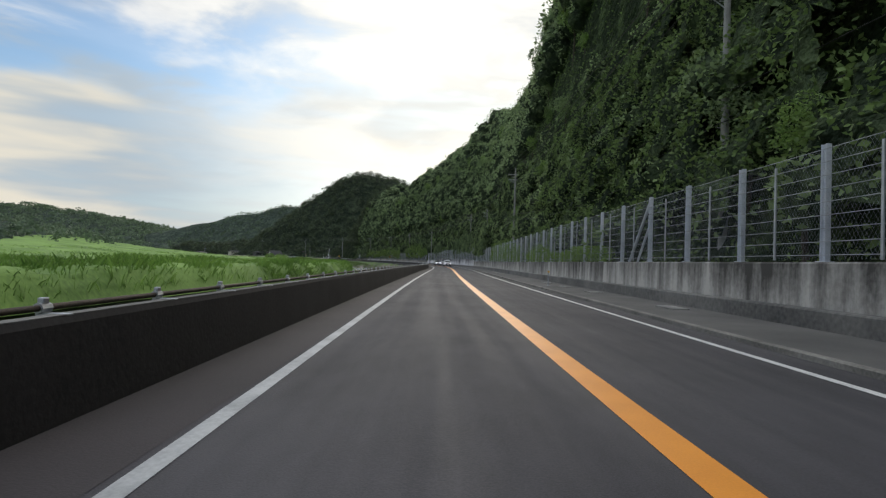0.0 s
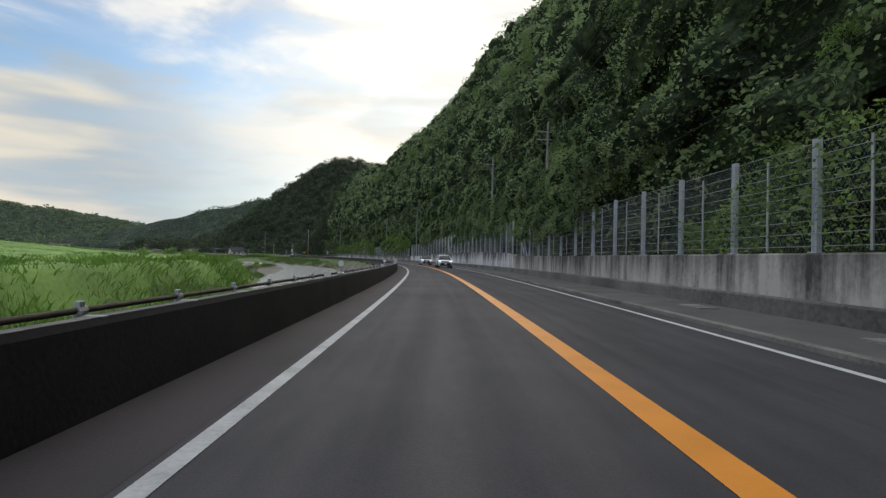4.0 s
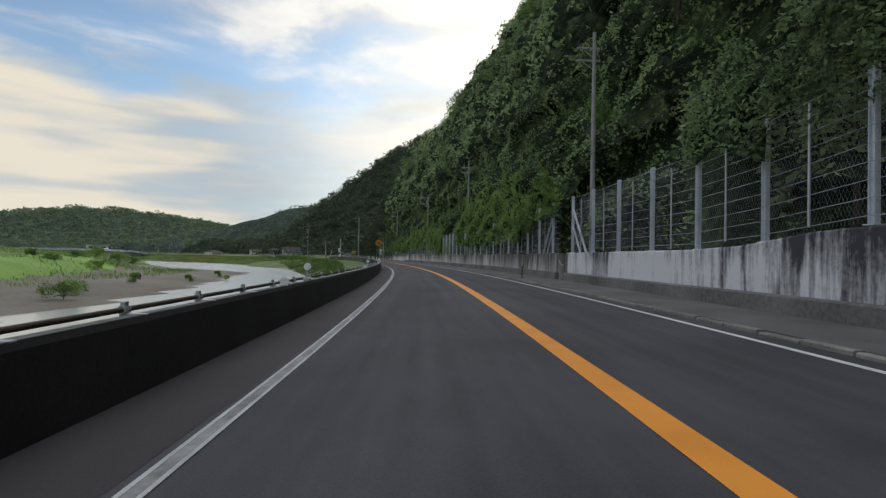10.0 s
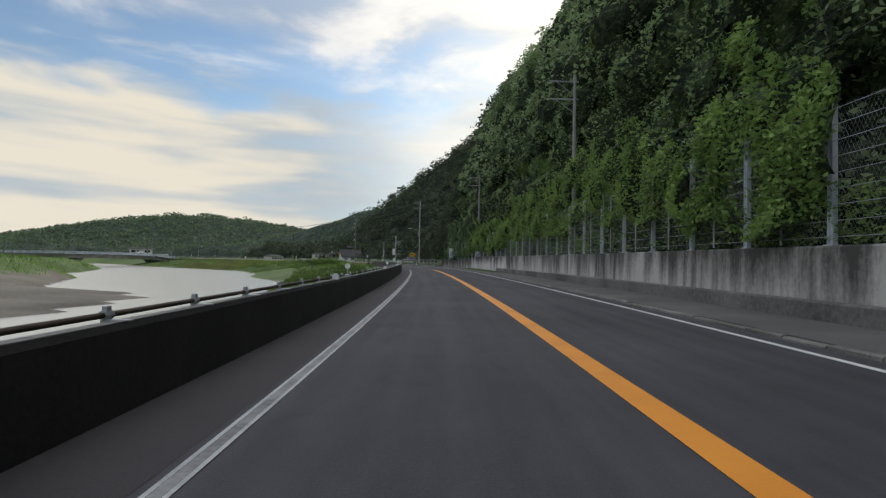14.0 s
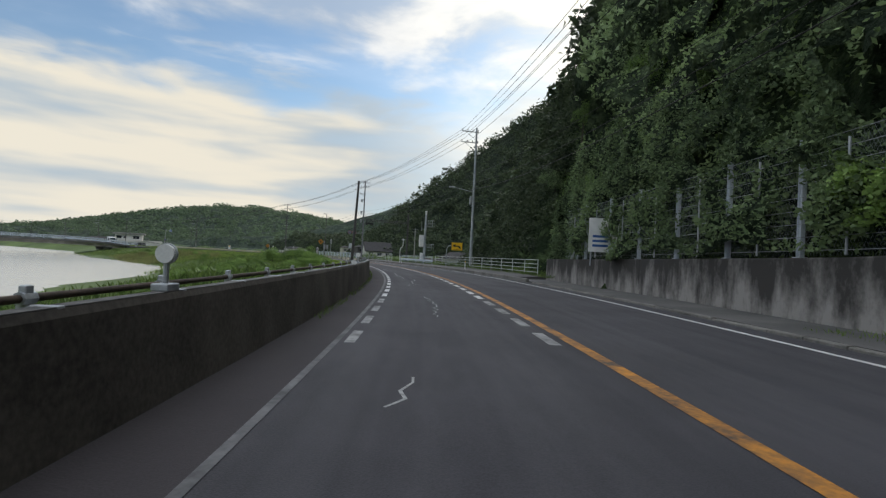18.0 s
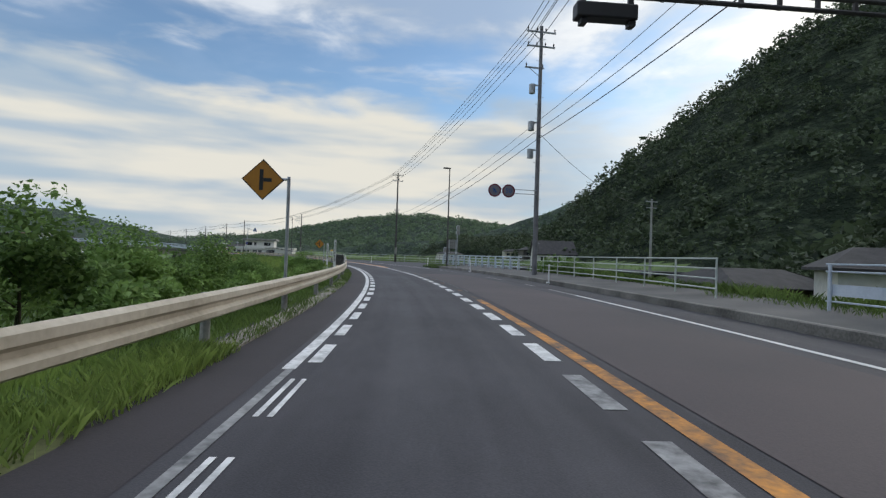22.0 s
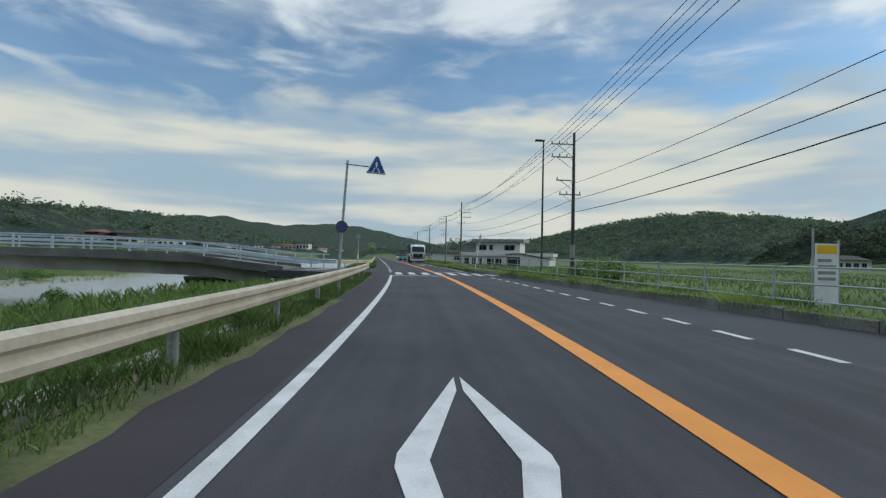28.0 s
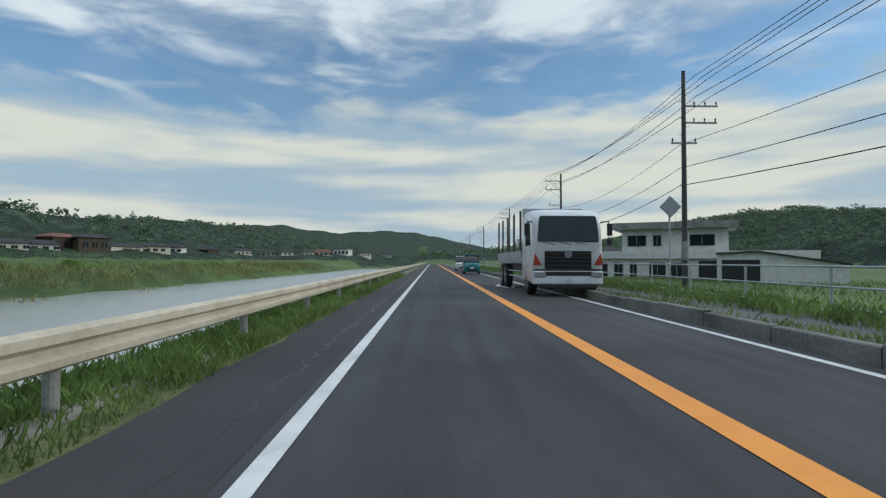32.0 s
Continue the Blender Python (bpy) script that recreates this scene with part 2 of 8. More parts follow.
M = dict(
    asphalt=material("asphalt", (0.03, 0.0295, 0.035), (0.056, 0.055, 0.064), 0.84, 0.25, 6, 90, 0.25, space="World"),
    shoulder=material("worn reddish asphalt", (0.024, 0.0205, 0.024), (0.048, 0.0405, 0.045), 0.85, 0.4, 8, 60, 0.4, space="World"),
    white=material("worn white road paint", (0.42, 0.42, 0.42), (0.68, 0.68, 0.67), 0.6, 3, 10, 60, 0.2, mid=0.42, space="World"),
    yellow=material("orange yellow road paint", (0.66, 0.235, 0.022), (0.82, 0.31, 0.035), 0.55, 1.5, 8, 60, 0.2, mid=0.42, space="World"),
    concrete=material("stained concrete", (0.055, 0.055, 0.055), (0.2, 0.195, 0.185), 0.9, 0.35, 10, 9, 0.3, space="World"),
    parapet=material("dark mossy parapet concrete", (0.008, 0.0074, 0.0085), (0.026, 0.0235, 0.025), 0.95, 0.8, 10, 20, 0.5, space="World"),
    cap=material("grey concrete coping", (0.14, 0.14, 0.135), (0.34, 0.335, 0.32), 0.9, 1.0, 8, 25, 0.3, space="World"),
    kerb=material("kerb concrete", (0.075, 0.072, 0.065), (0.25, 0.24, 0.22), 0.9, 0.8, 8, 20, 0.4, space="World"),
    walkway=material("pavement asphalt", (0.06, 0.06, 0.06), (0.13, 0.125, 0.12), 0.9, 0.5, 9, 40, 0.4, space="World"),
    soil=material("grassy ground", (0.032, 0.055, 0.014), (0.11, 0.17, 0.04), 0.95, 0.06, 8, 1.5, 0.6, space="World"),
    sand=material("river sand and gravel", (0.085, 0.075, 0.06), (0.19, 0.17, 0.14), 0.95, 0.15, 10, 3.0, 0.4, space="World"),
    steel=material("galvanised steel", (0.3, 0.32, 0.34), (0.5, 0.52, 0.55), 0.5, 3, 6, 40, 0.1, 0.6),
    post=material("grey fence steel", (0.42, 0.46, 0.52), (0.68, 0.71, 0.76), 0.55, 1.5, 6, 30, 0.1, 0.15),
    rust=material("rusty pipe", (0.03, 0.022, 0.018), (0.1, 0.07, 0.05), 0.8, 4, 8, 40, 0.3),
    beam=material("dusty beige guard rail", (0.4, 0.345, 0.26), (0.62, 0.555, 0.45), 0.6, 1.2, 8, 14, 0.15, 0.0, space="World"),
    rail=material("off white painted rail", (0.5, 0.49, 0.46), (0.72, 0.71, 0.68), 0.55, 1.5, 6, 25, 0.1, space="World"),
    pole=material("concrete utility pole", (0.2, 0.2, 0.2), (0.36, 0.36, 0.35), 0.85, 1.0, 6, 30, 0.15),
    darkpole=material("dark steel pole", (0.03, 0.028, 0.03), (0.08, 0.075, 0.075), 0.6, 2.0, 6, 30, 0.1),
    greypole=material("weathered grey steel pole", (0.1, 0.1, 0.112), (0.21, 0.21, 0.225), 0.6, 2.0, 6, 30, 0.1),
    wire=paint("black cable", (0.015, 0.015, 0.016), 0.5),
    vine=leafy("vine leaves", (0.06, 0.108, 0.036), (0.3, 0.44, 0.125), 0.6),
    # paler and bluer than the near leaves: haze put into the colour
    wood_leaf=leafy("forest leaves paled for haze", (0.055, 0.085, 0.058), (0.16, 0.225, 0.13), 0.06),
    grass=leafy("grass blades", (0.045, 0.078, 0.022), (0.2, 0.29, 0.08), 0.6),
    bark=material("bark", (0.03, 0.024, 0.018), (0.1, 0.085, 0.065), 0.95, 3, 8, 25, 0.6),
    glass=paint("dark window glass", (0.02, 0.025, 0.03), 0.08),
    plaster=paint("white plaster", (0.62, 0.61, 0.58), 0.8),
    car_white=paint("white car paint", (0.75, 0.76, 0.78), 0.25),
    black=paint("black plastic", (0.02, 0.02, 0.022), 0.5),
    tyre=paint("tyre rubber", (0.018, 0.018, 0.018), 0.85),
    amber=paint("yellow sign sheet", (0.85, 0.5, 0.02), 0.45),
    redpaint=paint("faded dark red sign sheet", (0.17, 0.04, 0.06), 0.5),
    bluepaint=paint("blue sign sheet", (0.02, 0.1, 0.32), 0.45),
    # yellow sheet darkened in its colour, for signs with the sun behind them
    dull_amber=paint("yellow sign sheet darkened for shade", (0.46, 0.2, 0.02), 0.55),
    # white sheet greyed in its colour, for discs on their shaded side
    dulled=paint("white sign sheet greyed for shade", (0.2, 0.19, 0.22), 0.6),
    signwhite=paint("white sign sheet", (0.78, 0.78, 0.78), 0.45),
)


def canopy(name, dark, light, size):
    """Ground under closed woodland: rounded tufts in relief, with the shade between them put into the colour."""
    m = bpy.data.materials.new(name)
    m.use_nodes = True
    n, l = m.node_tree.nodes, m.node_tree.links
    b = n["Principled BSDF"]
    g = n.new("ShaderNodeNewGeometry")
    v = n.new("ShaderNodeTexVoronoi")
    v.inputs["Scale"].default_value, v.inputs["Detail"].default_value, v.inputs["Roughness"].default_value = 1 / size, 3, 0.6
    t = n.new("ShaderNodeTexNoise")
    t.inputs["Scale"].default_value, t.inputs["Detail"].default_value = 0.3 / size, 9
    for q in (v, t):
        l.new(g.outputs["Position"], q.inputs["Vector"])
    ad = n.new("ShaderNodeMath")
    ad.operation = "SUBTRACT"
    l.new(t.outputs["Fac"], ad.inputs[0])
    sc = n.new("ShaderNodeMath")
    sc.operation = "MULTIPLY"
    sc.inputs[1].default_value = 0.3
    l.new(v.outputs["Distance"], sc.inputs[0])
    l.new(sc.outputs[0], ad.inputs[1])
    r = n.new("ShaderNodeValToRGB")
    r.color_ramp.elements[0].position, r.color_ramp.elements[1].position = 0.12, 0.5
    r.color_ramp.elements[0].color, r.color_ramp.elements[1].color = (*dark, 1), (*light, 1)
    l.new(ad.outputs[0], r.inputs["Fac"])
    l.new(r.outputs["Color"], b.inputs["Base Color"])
    b.inputs["Roughness"].default_value, b.inputs["Specular IOR Level"].default_value = 1.0, 0.05
    bp = n.new("ShaderNodeBump")
    bp.inputs["Strength"].default_value, bp.inputs["Distance"].default_value = 1.0, size * 0.6
    bp.invert = True
    l.new(v.outputs["Distance"], bp.inputs["Height"])
    l.new(bp.outputs["Normal"], b.inputs["Normal"])
    return m


# Bluish grey-green floor for the far hills, with haze in its colour.
M["rock"] = canopy("woodland floor paled for haze", (0.05, 0.068, 0.055), (0.125, 0.165, 0.115), 4.0)
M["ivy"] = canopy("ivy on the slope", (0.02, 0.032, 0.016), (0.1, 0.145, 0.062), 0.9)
# Darker floor for the corner hill: its backlit shade is in the colour.
M["backlit_floor"] = canopy("hill floor darkened for back light", (0.018, 0.027, 0.018), (0.075, 0.098, 0.058), 2.5)
M["earth"] = material("rough verge earth", (0.05, 0.055, 0.022), (0.15, 0.165, 0.06), 0.95, 1.3, 9, 18, 0.5, space="World")


def stained(name, dark, pale, lo, hi, grime_z=1.3, grime=0.0, drips=5.0, run=0.06):
    """Old concrete: narrow dark runs down the face, broad blotches, grime that creeps down from the top edge, and a fine grain."""
    m = bpy.data.materials.new(name)
    m.use_nodes = True
    n, l = m.node_tree.nodes, m.node_tree.links
    b = n["Principled BSDF"]
    g = n.new("ShaderNodeNewGeometry")
    outs = []
    for scale, stretch, detail, rough in ((drips, (1, 1, run), 5, 0.6), (0.8, (1, 1, 0.3), 7, 0.55), (9.0, (1, 1, 0.8), 6, 0.65), (0.16, (1, 1, 0.1), 3, 0.5)):
        mp = n.new("ShaderNodeMapping")
        mp.inputs["Scale"].default_value = stretch
        l.new(g.outputs["Position"], mp.inputs["Vector"])
        t = n.new("ShaderNodeTexNoise")
        t.inputs["Scale"].default_value, t.inputs["Detail"].default_value, t.inputs["Roughness"].default_value = scale, detail, rough
        l.new(mp.outputs["Vector"], t.inputs["Vector"])
        outs.append(t.outputs["Fac"])
    sp = n.new("ShaderNodeSeparateXYZ")
    l.new(g.outputs["Position"], sp.inputs[0])
    down = n.new("ShaderNodeMapRange")
    down.inputs["From Min"].default_value, down.inputs["From Max"].default_value = grime_z - 0.55, grime_z + 0.55
    down.inputs["To Min"].default_value, down.inputs["To Max"].default_value = grime, -grime
    l.new(sp.outputs[2], down.inputs["Value"])
    total = down.outputs["Result"]
    for o, k in zip(outs, (0.36, 0.3, 0.12, 0.22)):
        q = n.new("ShaderNodeMath")
        q.operation = "MULTIPLY_ADD"
        q.inputs[1].default_value = k
        l.new(o, q.inputs[0])
        l.new(total, q.inputs[2])
        total = q.outputs[0]
    r = n.new("ShaderNodeValToRGB")
    r.color_ramp.elements[0].position, r.color_ramp.elements[1].position = lo, hi
    r.color_ramp.elements[0].color, r.color_ramp.elements[1].color = (*dark, 1), (*pale, 1)
    e = r.color_ramp.elements.new(lo + 0.45 * (hi - lo))
    e.color = (*[0.6 * p + 0.4 * q for p, q in zip(dark, pale)], 1)
    l.new(total, r.inputs["Fac"])
    l.new(r.outputs["Color"], b.inputs["Base Color"])
    b.inputs["Roughness"].default_value = 0.92
    bp = n.new("ShaderNodeBump")
    bp.inputs["Strength"].default_value, bp.inputs["Distance"].default_value = 0.35, 0.012
    l.new(outs[2], bp.inputs["Height"])
    l.new(bp.outputs["Normal"], b.inputs["Normal"])
    return m


def worn_asphalt(name, dark, light):
    """Asphalt with traffic streaks along the lane, patches, dust and a fine grain; U is s and V is d."""
    m = bpy.data.materials.new(name)
    m.use_nodes = True
    n, l = m.node_tree.nodes, m.node_tree.links
    b = n["Principled BSDF"]
    g, uv = n.new("ShaderNodeNewGeometry"), n.new("ShaderNodeUVMap")
    uv.uv_map = "lane"
    outs = []
    for src, stretch, scale, detail in ((uv.outputs[0], (0.025, 1.0, 1), 2.2, 5), (g.outputs["Position"], (1, 1, 1), 0.35, 8), (g.outputs["Position"], (1, 1, 1), 70.0, 2), (uv.outputs[0], (0.3, 1.0, 1), 5.0, 6)):
        mp = n.new("ShaderNodeMapping")
        mp.inputs["Scale"].default_value = stretch
        l.new(src, mp.inputs["Vector"])
        t = n.new("ShaderNodeTexNoise")
        t.inputs["Scale"].default_value, t.inputs["Detail"].default_value = scale, detail
        l.new(mp.outputs["Vector"], t.inputs["Vector"])
        outs.append(t.outputs["Fac"])
    total = None
    for o, k in zip(outs, (0.13, 0.43, 0.28, 0.16)):
        q = n.new("ShaderNodeMath")
        q.operation = "MULTIPLY_ADD"
        q.inputs[1].default_value, q.inputs[2].default_value = k, 0.0
        l.new(o, q.inputs[0])
        if total is not None:
            l.new(total, q.inputs[2])
        total = q.outputs[0]
    r = n.new("ShaderNodeValToRGB")
    r.color_ramp.elements[0].position, r.color_ramp.elements[1].position = 0.4, 0.6
    r.color_ramp.elements[0].color, r.color_ramp.elements[1].color = (*dark, 1), (*light, 1)
    l.new(total, r.inputs["Fac"])
    l.new(r.outputs["Color"], b.inputs["Base Color"])
    rr = n.new("ShaderNodeMapRange")
    rr.inputs["From Min"].default_value, rr.inputs["From Max"].default_value = 0.38, 0.62
    rr.inputs["To Min"].default_value, rr.inputs["To Max"].default_value = 0.88, 0.79
    l.new(outs[0], rr.inputs["Value"])
    l.new(rr.outputs["Result"], b.inputs["Roughness"])
    bp = n.new("ShaderNodeBump")
    bp.inputs["Strength"].default_value, bp.inputs["Distance"].default_value = 0.35, 0.01
    l.new(outs[2], bp.inputs["Height"])
    l.new(bp.outputs["Normal"], b.inputs["Normal"])
    return m


def part(name, bm, mat, parent=None, label=""):
    """Links a bmesh as one mesh object under a thing."""
    me = bpy.data.meshes.new(name)
    bm.to_mesh(me)
    bm.free()
    for m in mat if isinstance(mat, (list, tuple)) else (mat,):
        me.materials.append(m)
    ob = new(name, me)
    ob.parent = parent
    if label:
        tagged(ob, label)
    return ob


def arrays(name, verts, faces, mat, parent=None, smooth=False):
    """Links arrays of vertices and faces as one mesh object."""
    me = bpy.data.meshes.new(name)
    me.from_pydata([tuple(v) for v in verts] if not isinstance(verts, np.ndarray) else verts.tolist(), [], faces if isinstance(faces, list) else faces.tolist())
    for m in mat if isinstance(mat, (list, tuple)) else (mat,):
        me.materials.append(m)
    if smooth:
        me.polygons.foreach_set("use_smooth", np.ones(len(me.polygons), bool))
    ob = new(name, me)
    ob.parent = parent
    return ob


def thing(name, m, label, category, group="", kind=""):
    ob = tagged(new(name), label, category, group, kind)
    ob.matrix_world = m
    return ob


def block(bm, x0, x1, y0, y1, z0, z1, bevel=0.0, m=None):
    g = bmesh.ops.create_cube(bm, size=1.0, matrix=Matrix.LocRotScale(((x0 + x1) / 2, (y0 + y1) / 2, (z0 + z1) / 2), None, (x1 - x0, y1 - y0, z1 - z0)))
    vs = g["verts"]
    if bevel:
        es = list({e for v in vs for e in v.link_edges})
        r = bmesh.ops.bevel(bm, geom=es, offset=bevel, segments=2, affect="EDGES", profile=0.5)
        vs = list({v for f in r["faces"] for v in f.verts} | {v for v in vs if v.is_valid})
    if m is not None:
        bmesh.ops.transform(bm, matrix=m, verts=vs)
    return bm


def tube(bm, a, b, r0, r1=None, n=10):
    a, b = Vector(a), Vector(b)
    r1 = r0 if r1 is None else r1
    m = Matrix.Translation((a + b) / 2) @ (b - a).to_track_quat("Z", "Y").to_matrix().to_4x4()
    bmesh.ops.create_cone(bm, cap_ends=True, segments=n, radius1=r0, radius2=r1, depth=(b - a).length, matrix=m)
    return bm


def disc(bm, c, r, thick, n=24, axis="Y"):
    m = Matrix.Translation(c) @ (Matrix.Rotation(radians(90), 4, "X") if axis == "Y" else Matrix.Identity(4))
    bmesh.ops.create_cone(bm, cap_ends=True, segments=n, radius1=r, radius2=r, depth=thick, matrix=m)
    return bm


def prism(bm, pts, y0, y1):
    """A plate with the outline pts in x and z, from y0 to y1."""
    a = [bm.verts.new((x, y0, z)) for x, z in pts]
    b = [bm.verts.new((x, y1, z)) for x, z in pts]
    bm.faces.new(a)
    bm.faces.new(b[::-1])
    for i in range(len(pts)):
        j = (i + 1) % len(pts)
        bm.faces.new((a[j], a[i], b[i], b[j]))
    bmesh.ops.recalc_face_normals(bm, faces=bm.faces[:])
    return bm


def swept(name, profile, s0, s1, mat, parent=None, step=2.0, closed=True, smooth=False):
    """A profile of (d, z) pairs, either of which may be a function of s, swept along the road."""
    n = max(2, int((s1 - s0) / step) + 1)
    ss = np.linspace(s0, s1, n)
    k = len(profile)
    verts = [at(s, p[0](s) if callable(p[0]) else p[0], p[1](s) if callable(p[1]) else p[1]) for s in ss for p in profile]
    faces = []
    for i in range(n - 1):
        for j in range(k if closed else k - 1):
            j2 = (j + 1) % k
            faces.append((i * k + j, (i + 1) * k + j, (i + 1) * k + j2, i * k + j2))
    if closed:
        faces.append(tuple(range(k)))
        faces.append(tuple(range((n - 1) * k, n * k))[::-1])
    ob = arrays(name, verts, faces, mat, parent, smooth)
    bm = bmesh.new()
    bm.from_mesh(ob.data)
    bmesh.ops.recalc_face_normals(bm, faces=bm.faces[:])
    if not closed and bm.faces and sum(f.normal.z for f in bm.faces) < 0:
        bmesh.ops.reverse_faces(bm, faces=bm.faces[:])
    bm.to_mesh(ob.data)
    bm.free()
    return ob

# ---- the land ----
def right_white(s):
    return lerp(s, (-160, 2.95), (0, 2.97), (45, 3.03), (108, 3.33), (150, 3.5), (231, 3.4), (300, 3.75), (313, 4.2), (340, 4.34), (360, 4.5), (376, 4.0), (393, 3.87), (402, 4.0), (412, 4.3), (434, 4.3), (442, 3.6), (448, 3.3), (460, 2.95), (492, 3.2), (517, 2.75), (561, 2.65), (2500, 2.7))


def wall_d(s):
    """Face of the retaining wall."""
    return lerp(s, (-160, 6.3), (100, 6.3), (165, 6.45), (240, 6.3), (300, 6.9), (349, 7.55))


def wall_top(s):
    return lerp(s, (-160, 1.48), (49, 1.49), (113.5, 1.58), (113.8, 1.82), (119.6, 1.98), (131, 2.15), (165, 2.14), (184.3, 1.97), (188, 1.6), (238, 1.64), (290, 1.8), (316, 1.94), (324.4, 1.88), (324.6, 1.7), (349, 1.48))


def bank_near(s):
    return np.interp(s, [-160, 190, 250, 290, 324, 370, 403, 432, 488, 531, 560, 612, 687, 2500], [-6.5, -6.5, -12, -18, -22, -33, -29, -27, -34, -26, -15, -15, -16, -16])


def bank_far(s):
    return np.interp(s, [-160, 40, 95, 130, 151, 193, 234, 262, 284, 296, 305, 314, 327, 387, 430, 514, 563, 593, 751, 2500], [-18, -18, -20, -21.5, -25.5, -26, -25.5, -27, -28, -28.5, -32, -47, -53, -70, -66, -50, -54, -48, -42, -42])


WATER = -3.0


def hill_foot(s):
    """How far behind the road the wooded slope begins."""
    return np.interp(s, [-160, 300, 350, 372, 400, 430, 470, 520, 600], [7.6, 8.6, 10, 13, 20, 34, 60, 110, 200])


SLOPE_S = [-60, 40, 90, 140, 190, 240, 290, 330, 370, 430]
SLOPE_TOP = [50, 81, 59, 51, 56, 57, 50, 42, 60, 0]
SLOPE_RUN = [15.0, 7.5, 10.0, 9.7, 8.7, 11.4, 8.2, 7.5, 14.0, 14.0]


def ridge(x, y, cx, cy, rx, ry, h, angle=0.0):
    a = radians(angle)
    u, v = (x - cx) * np.cos(a) + (y - cy) * np.sin(a), -(x - cx) * np.sin(a) + (y - cy) * np.cos(a)
    return h * np.exp(-((u / rx) ** 2) - (v / ry) ** 2)


def rough_field(x, y, size, seed):
    """Smooth uneven ground, between about -1 and 1."""
    r = np.random.RandomState(seed)
    out = np.zeros_like(x)
    for k in range(7):
        f = 2 * np.pi / size * (0.6 + 0.9 * r.rand())
        a = r.rand() * np.pi
        out += np.sin(f * (x * np.cos(a) + y * np.sin(a)) + r.rand() * 6.28)
    return out / 3.5


HILLS = [(-95, 625, 106, 102, 91, -33), (42, 753, 242, 156, 50, -14), (-255, 919, 121, 185, 54, 47), (-454, 594, 138, 62, 68, 5), (-419, 943, 257, 72, 50, -7), (-501, 370, 218, 55, 38, -36), (-1024, 157, 318, 124, 54, -9), (-1283, 330, 284, 185, 52, 4), (-1362, 1617, 648, 351, 137, 12), (-2358, 183, 601, 382, 113, -22), (-418, 71, 290, 151, 53, 33), (-3663, 868, 1089, 766, 197, -20), (700, 300, 400, 700, 120, 0), (-300, -700, 700, 260, 90, 0), (500, -900, 800, 400, 120, 0)]


def land(x, y):
    """Height of the ground, and its kind: 0 grass, 1 forest floor, 2 sand."""
    s, d = along(x, y)
    x, y = np.asarray(x, float).ravel(), np.asarray(y, float).ravel()
    z = np.full(x.shape, -0.12)
    kind = np.zeros(x.shape, int)
    bn, bf = bank_near(s), bank_far(s)
    # left: verge, bank, river bed, bar, meadow
    edge = np.interp(s, [330, 366, 372], [-4.6, -4.6, -5.4])
    slope = np.clip((edge - d) / np.maximum(edge - bn, 2.5), 0, 1)
    zl = -0.15 - 3.1 * slope ** 1.3
    bed = (d < bn) & (d > bf)
    zl = np.where(bed, -3.9, zl)
    beyond = np.clip(bf - d, 0, None)
    bar = np.interp(s, [20, 75, 110, 148, 160, 187, 220, 250, 275, 300, 318, 345], [0.1, 0.3, 1.5, 0.6, 5, 11, 15, 16, 19, 22, 6, 0.1])
    zf = np.where(beyond < bar, -2.95 + 0.75 * np.clip(beyond / bar, 0, 1), -2.2 + np.clip((beyond - bar) / np.interp(s, [130, 152, 172], [1.6, 1.8, 7]), 0, 1) * 2.0)
    zf = np.where(beyond > bar + 7, zf + 0.25 * rough_field(x, y, 40, 5), zf)
    zl = np.where(d <= bf, zf, zl)
    z = np.where(d < edge, zl, z)
    kind = np.where((d < bn + 1) & (beyond < bar) & (s < 345) & (s > 158), 2, kind)
    # right: paddy fields, then the wooded slope
    foot = hill_foot(s)
    zr = np.where(d > 10.5, -0.75 - 1.9 * np.clip((d - 11) / 5, 0, 1) * np.interp(s, [380, 400, 446, 452], [0, 1, 1, 0]), -0.12)
    up = np.clip(d - foot, 0, None)
    near = np.interp(s, SLOPE_S, SLOPE_TOP) * (1 - np.exp(-(up / np.interp(s, SLOPE_S, SLOPE_RUN)) ** 1.2)) * np.exp(-np.clip(up - 60, 0, None) / 120)
    near = near * (1 + 0.06 * rough_field(x, y, 50, 2))
    z = np.where(d > 5.2, zr, z)
    # hills all round
    far = np.zeros_like(x)
    for h in HILLS:
        far += ridge(x, y, *h)
    far *= 1 + 0.05 * rough_field(x, y, 110, 9)
    calm = np.where(d > 0, np.clip((d - foot * 0.7 - 6) / 50, 0, 1), np.clip((-d - 70) / 150, 0, 1))
    calm = np.maximum(calm, np.clip((s - 780) / 320, 0, 1))
    hill = np.clip(far - 4, 0, None) * calm
    both = np.where(d > foot, np.sqrt(near ** 2 + hill ** 2), hill)
    z = np.where(both > 0, z + both, z)
    z = np.where((s < 352) & (d > 5.2), z + np.interp(s, [-160, 336, 352], [1.3, 1.3, 0.0]), z)
    kind = np.where((both > 2.5) | ((d > foot) & (s < 400) & (d < 80)), 1, kind)
    kind = np.where((kind == 1) & (s < 395) & (d > 0) & (d < 40), 3, kind)
    kind = np.where((kind == 1) & (d > 0) & (s > 340) & (x > -330) & (y > 330) & (y < 780), 4, kind)
    return z, kind, s, d


def sheet(x, y):
    """The land, but low just behind the road's walls, where a finer strip stands over it."""
    z, kind, s, d = land(x, y)
    z = np.where((d > 3.0) & (d < wall_dv(s) + 3.6) & (s < 356), -0.4, z)
    return z, kind, s, d


def wall_dv(s):
    return np.interp(s, [-160, 100, 165, 240, 300, 349], [6.3, 6.3, 6.45, 6.3, 6.9, 7.55])


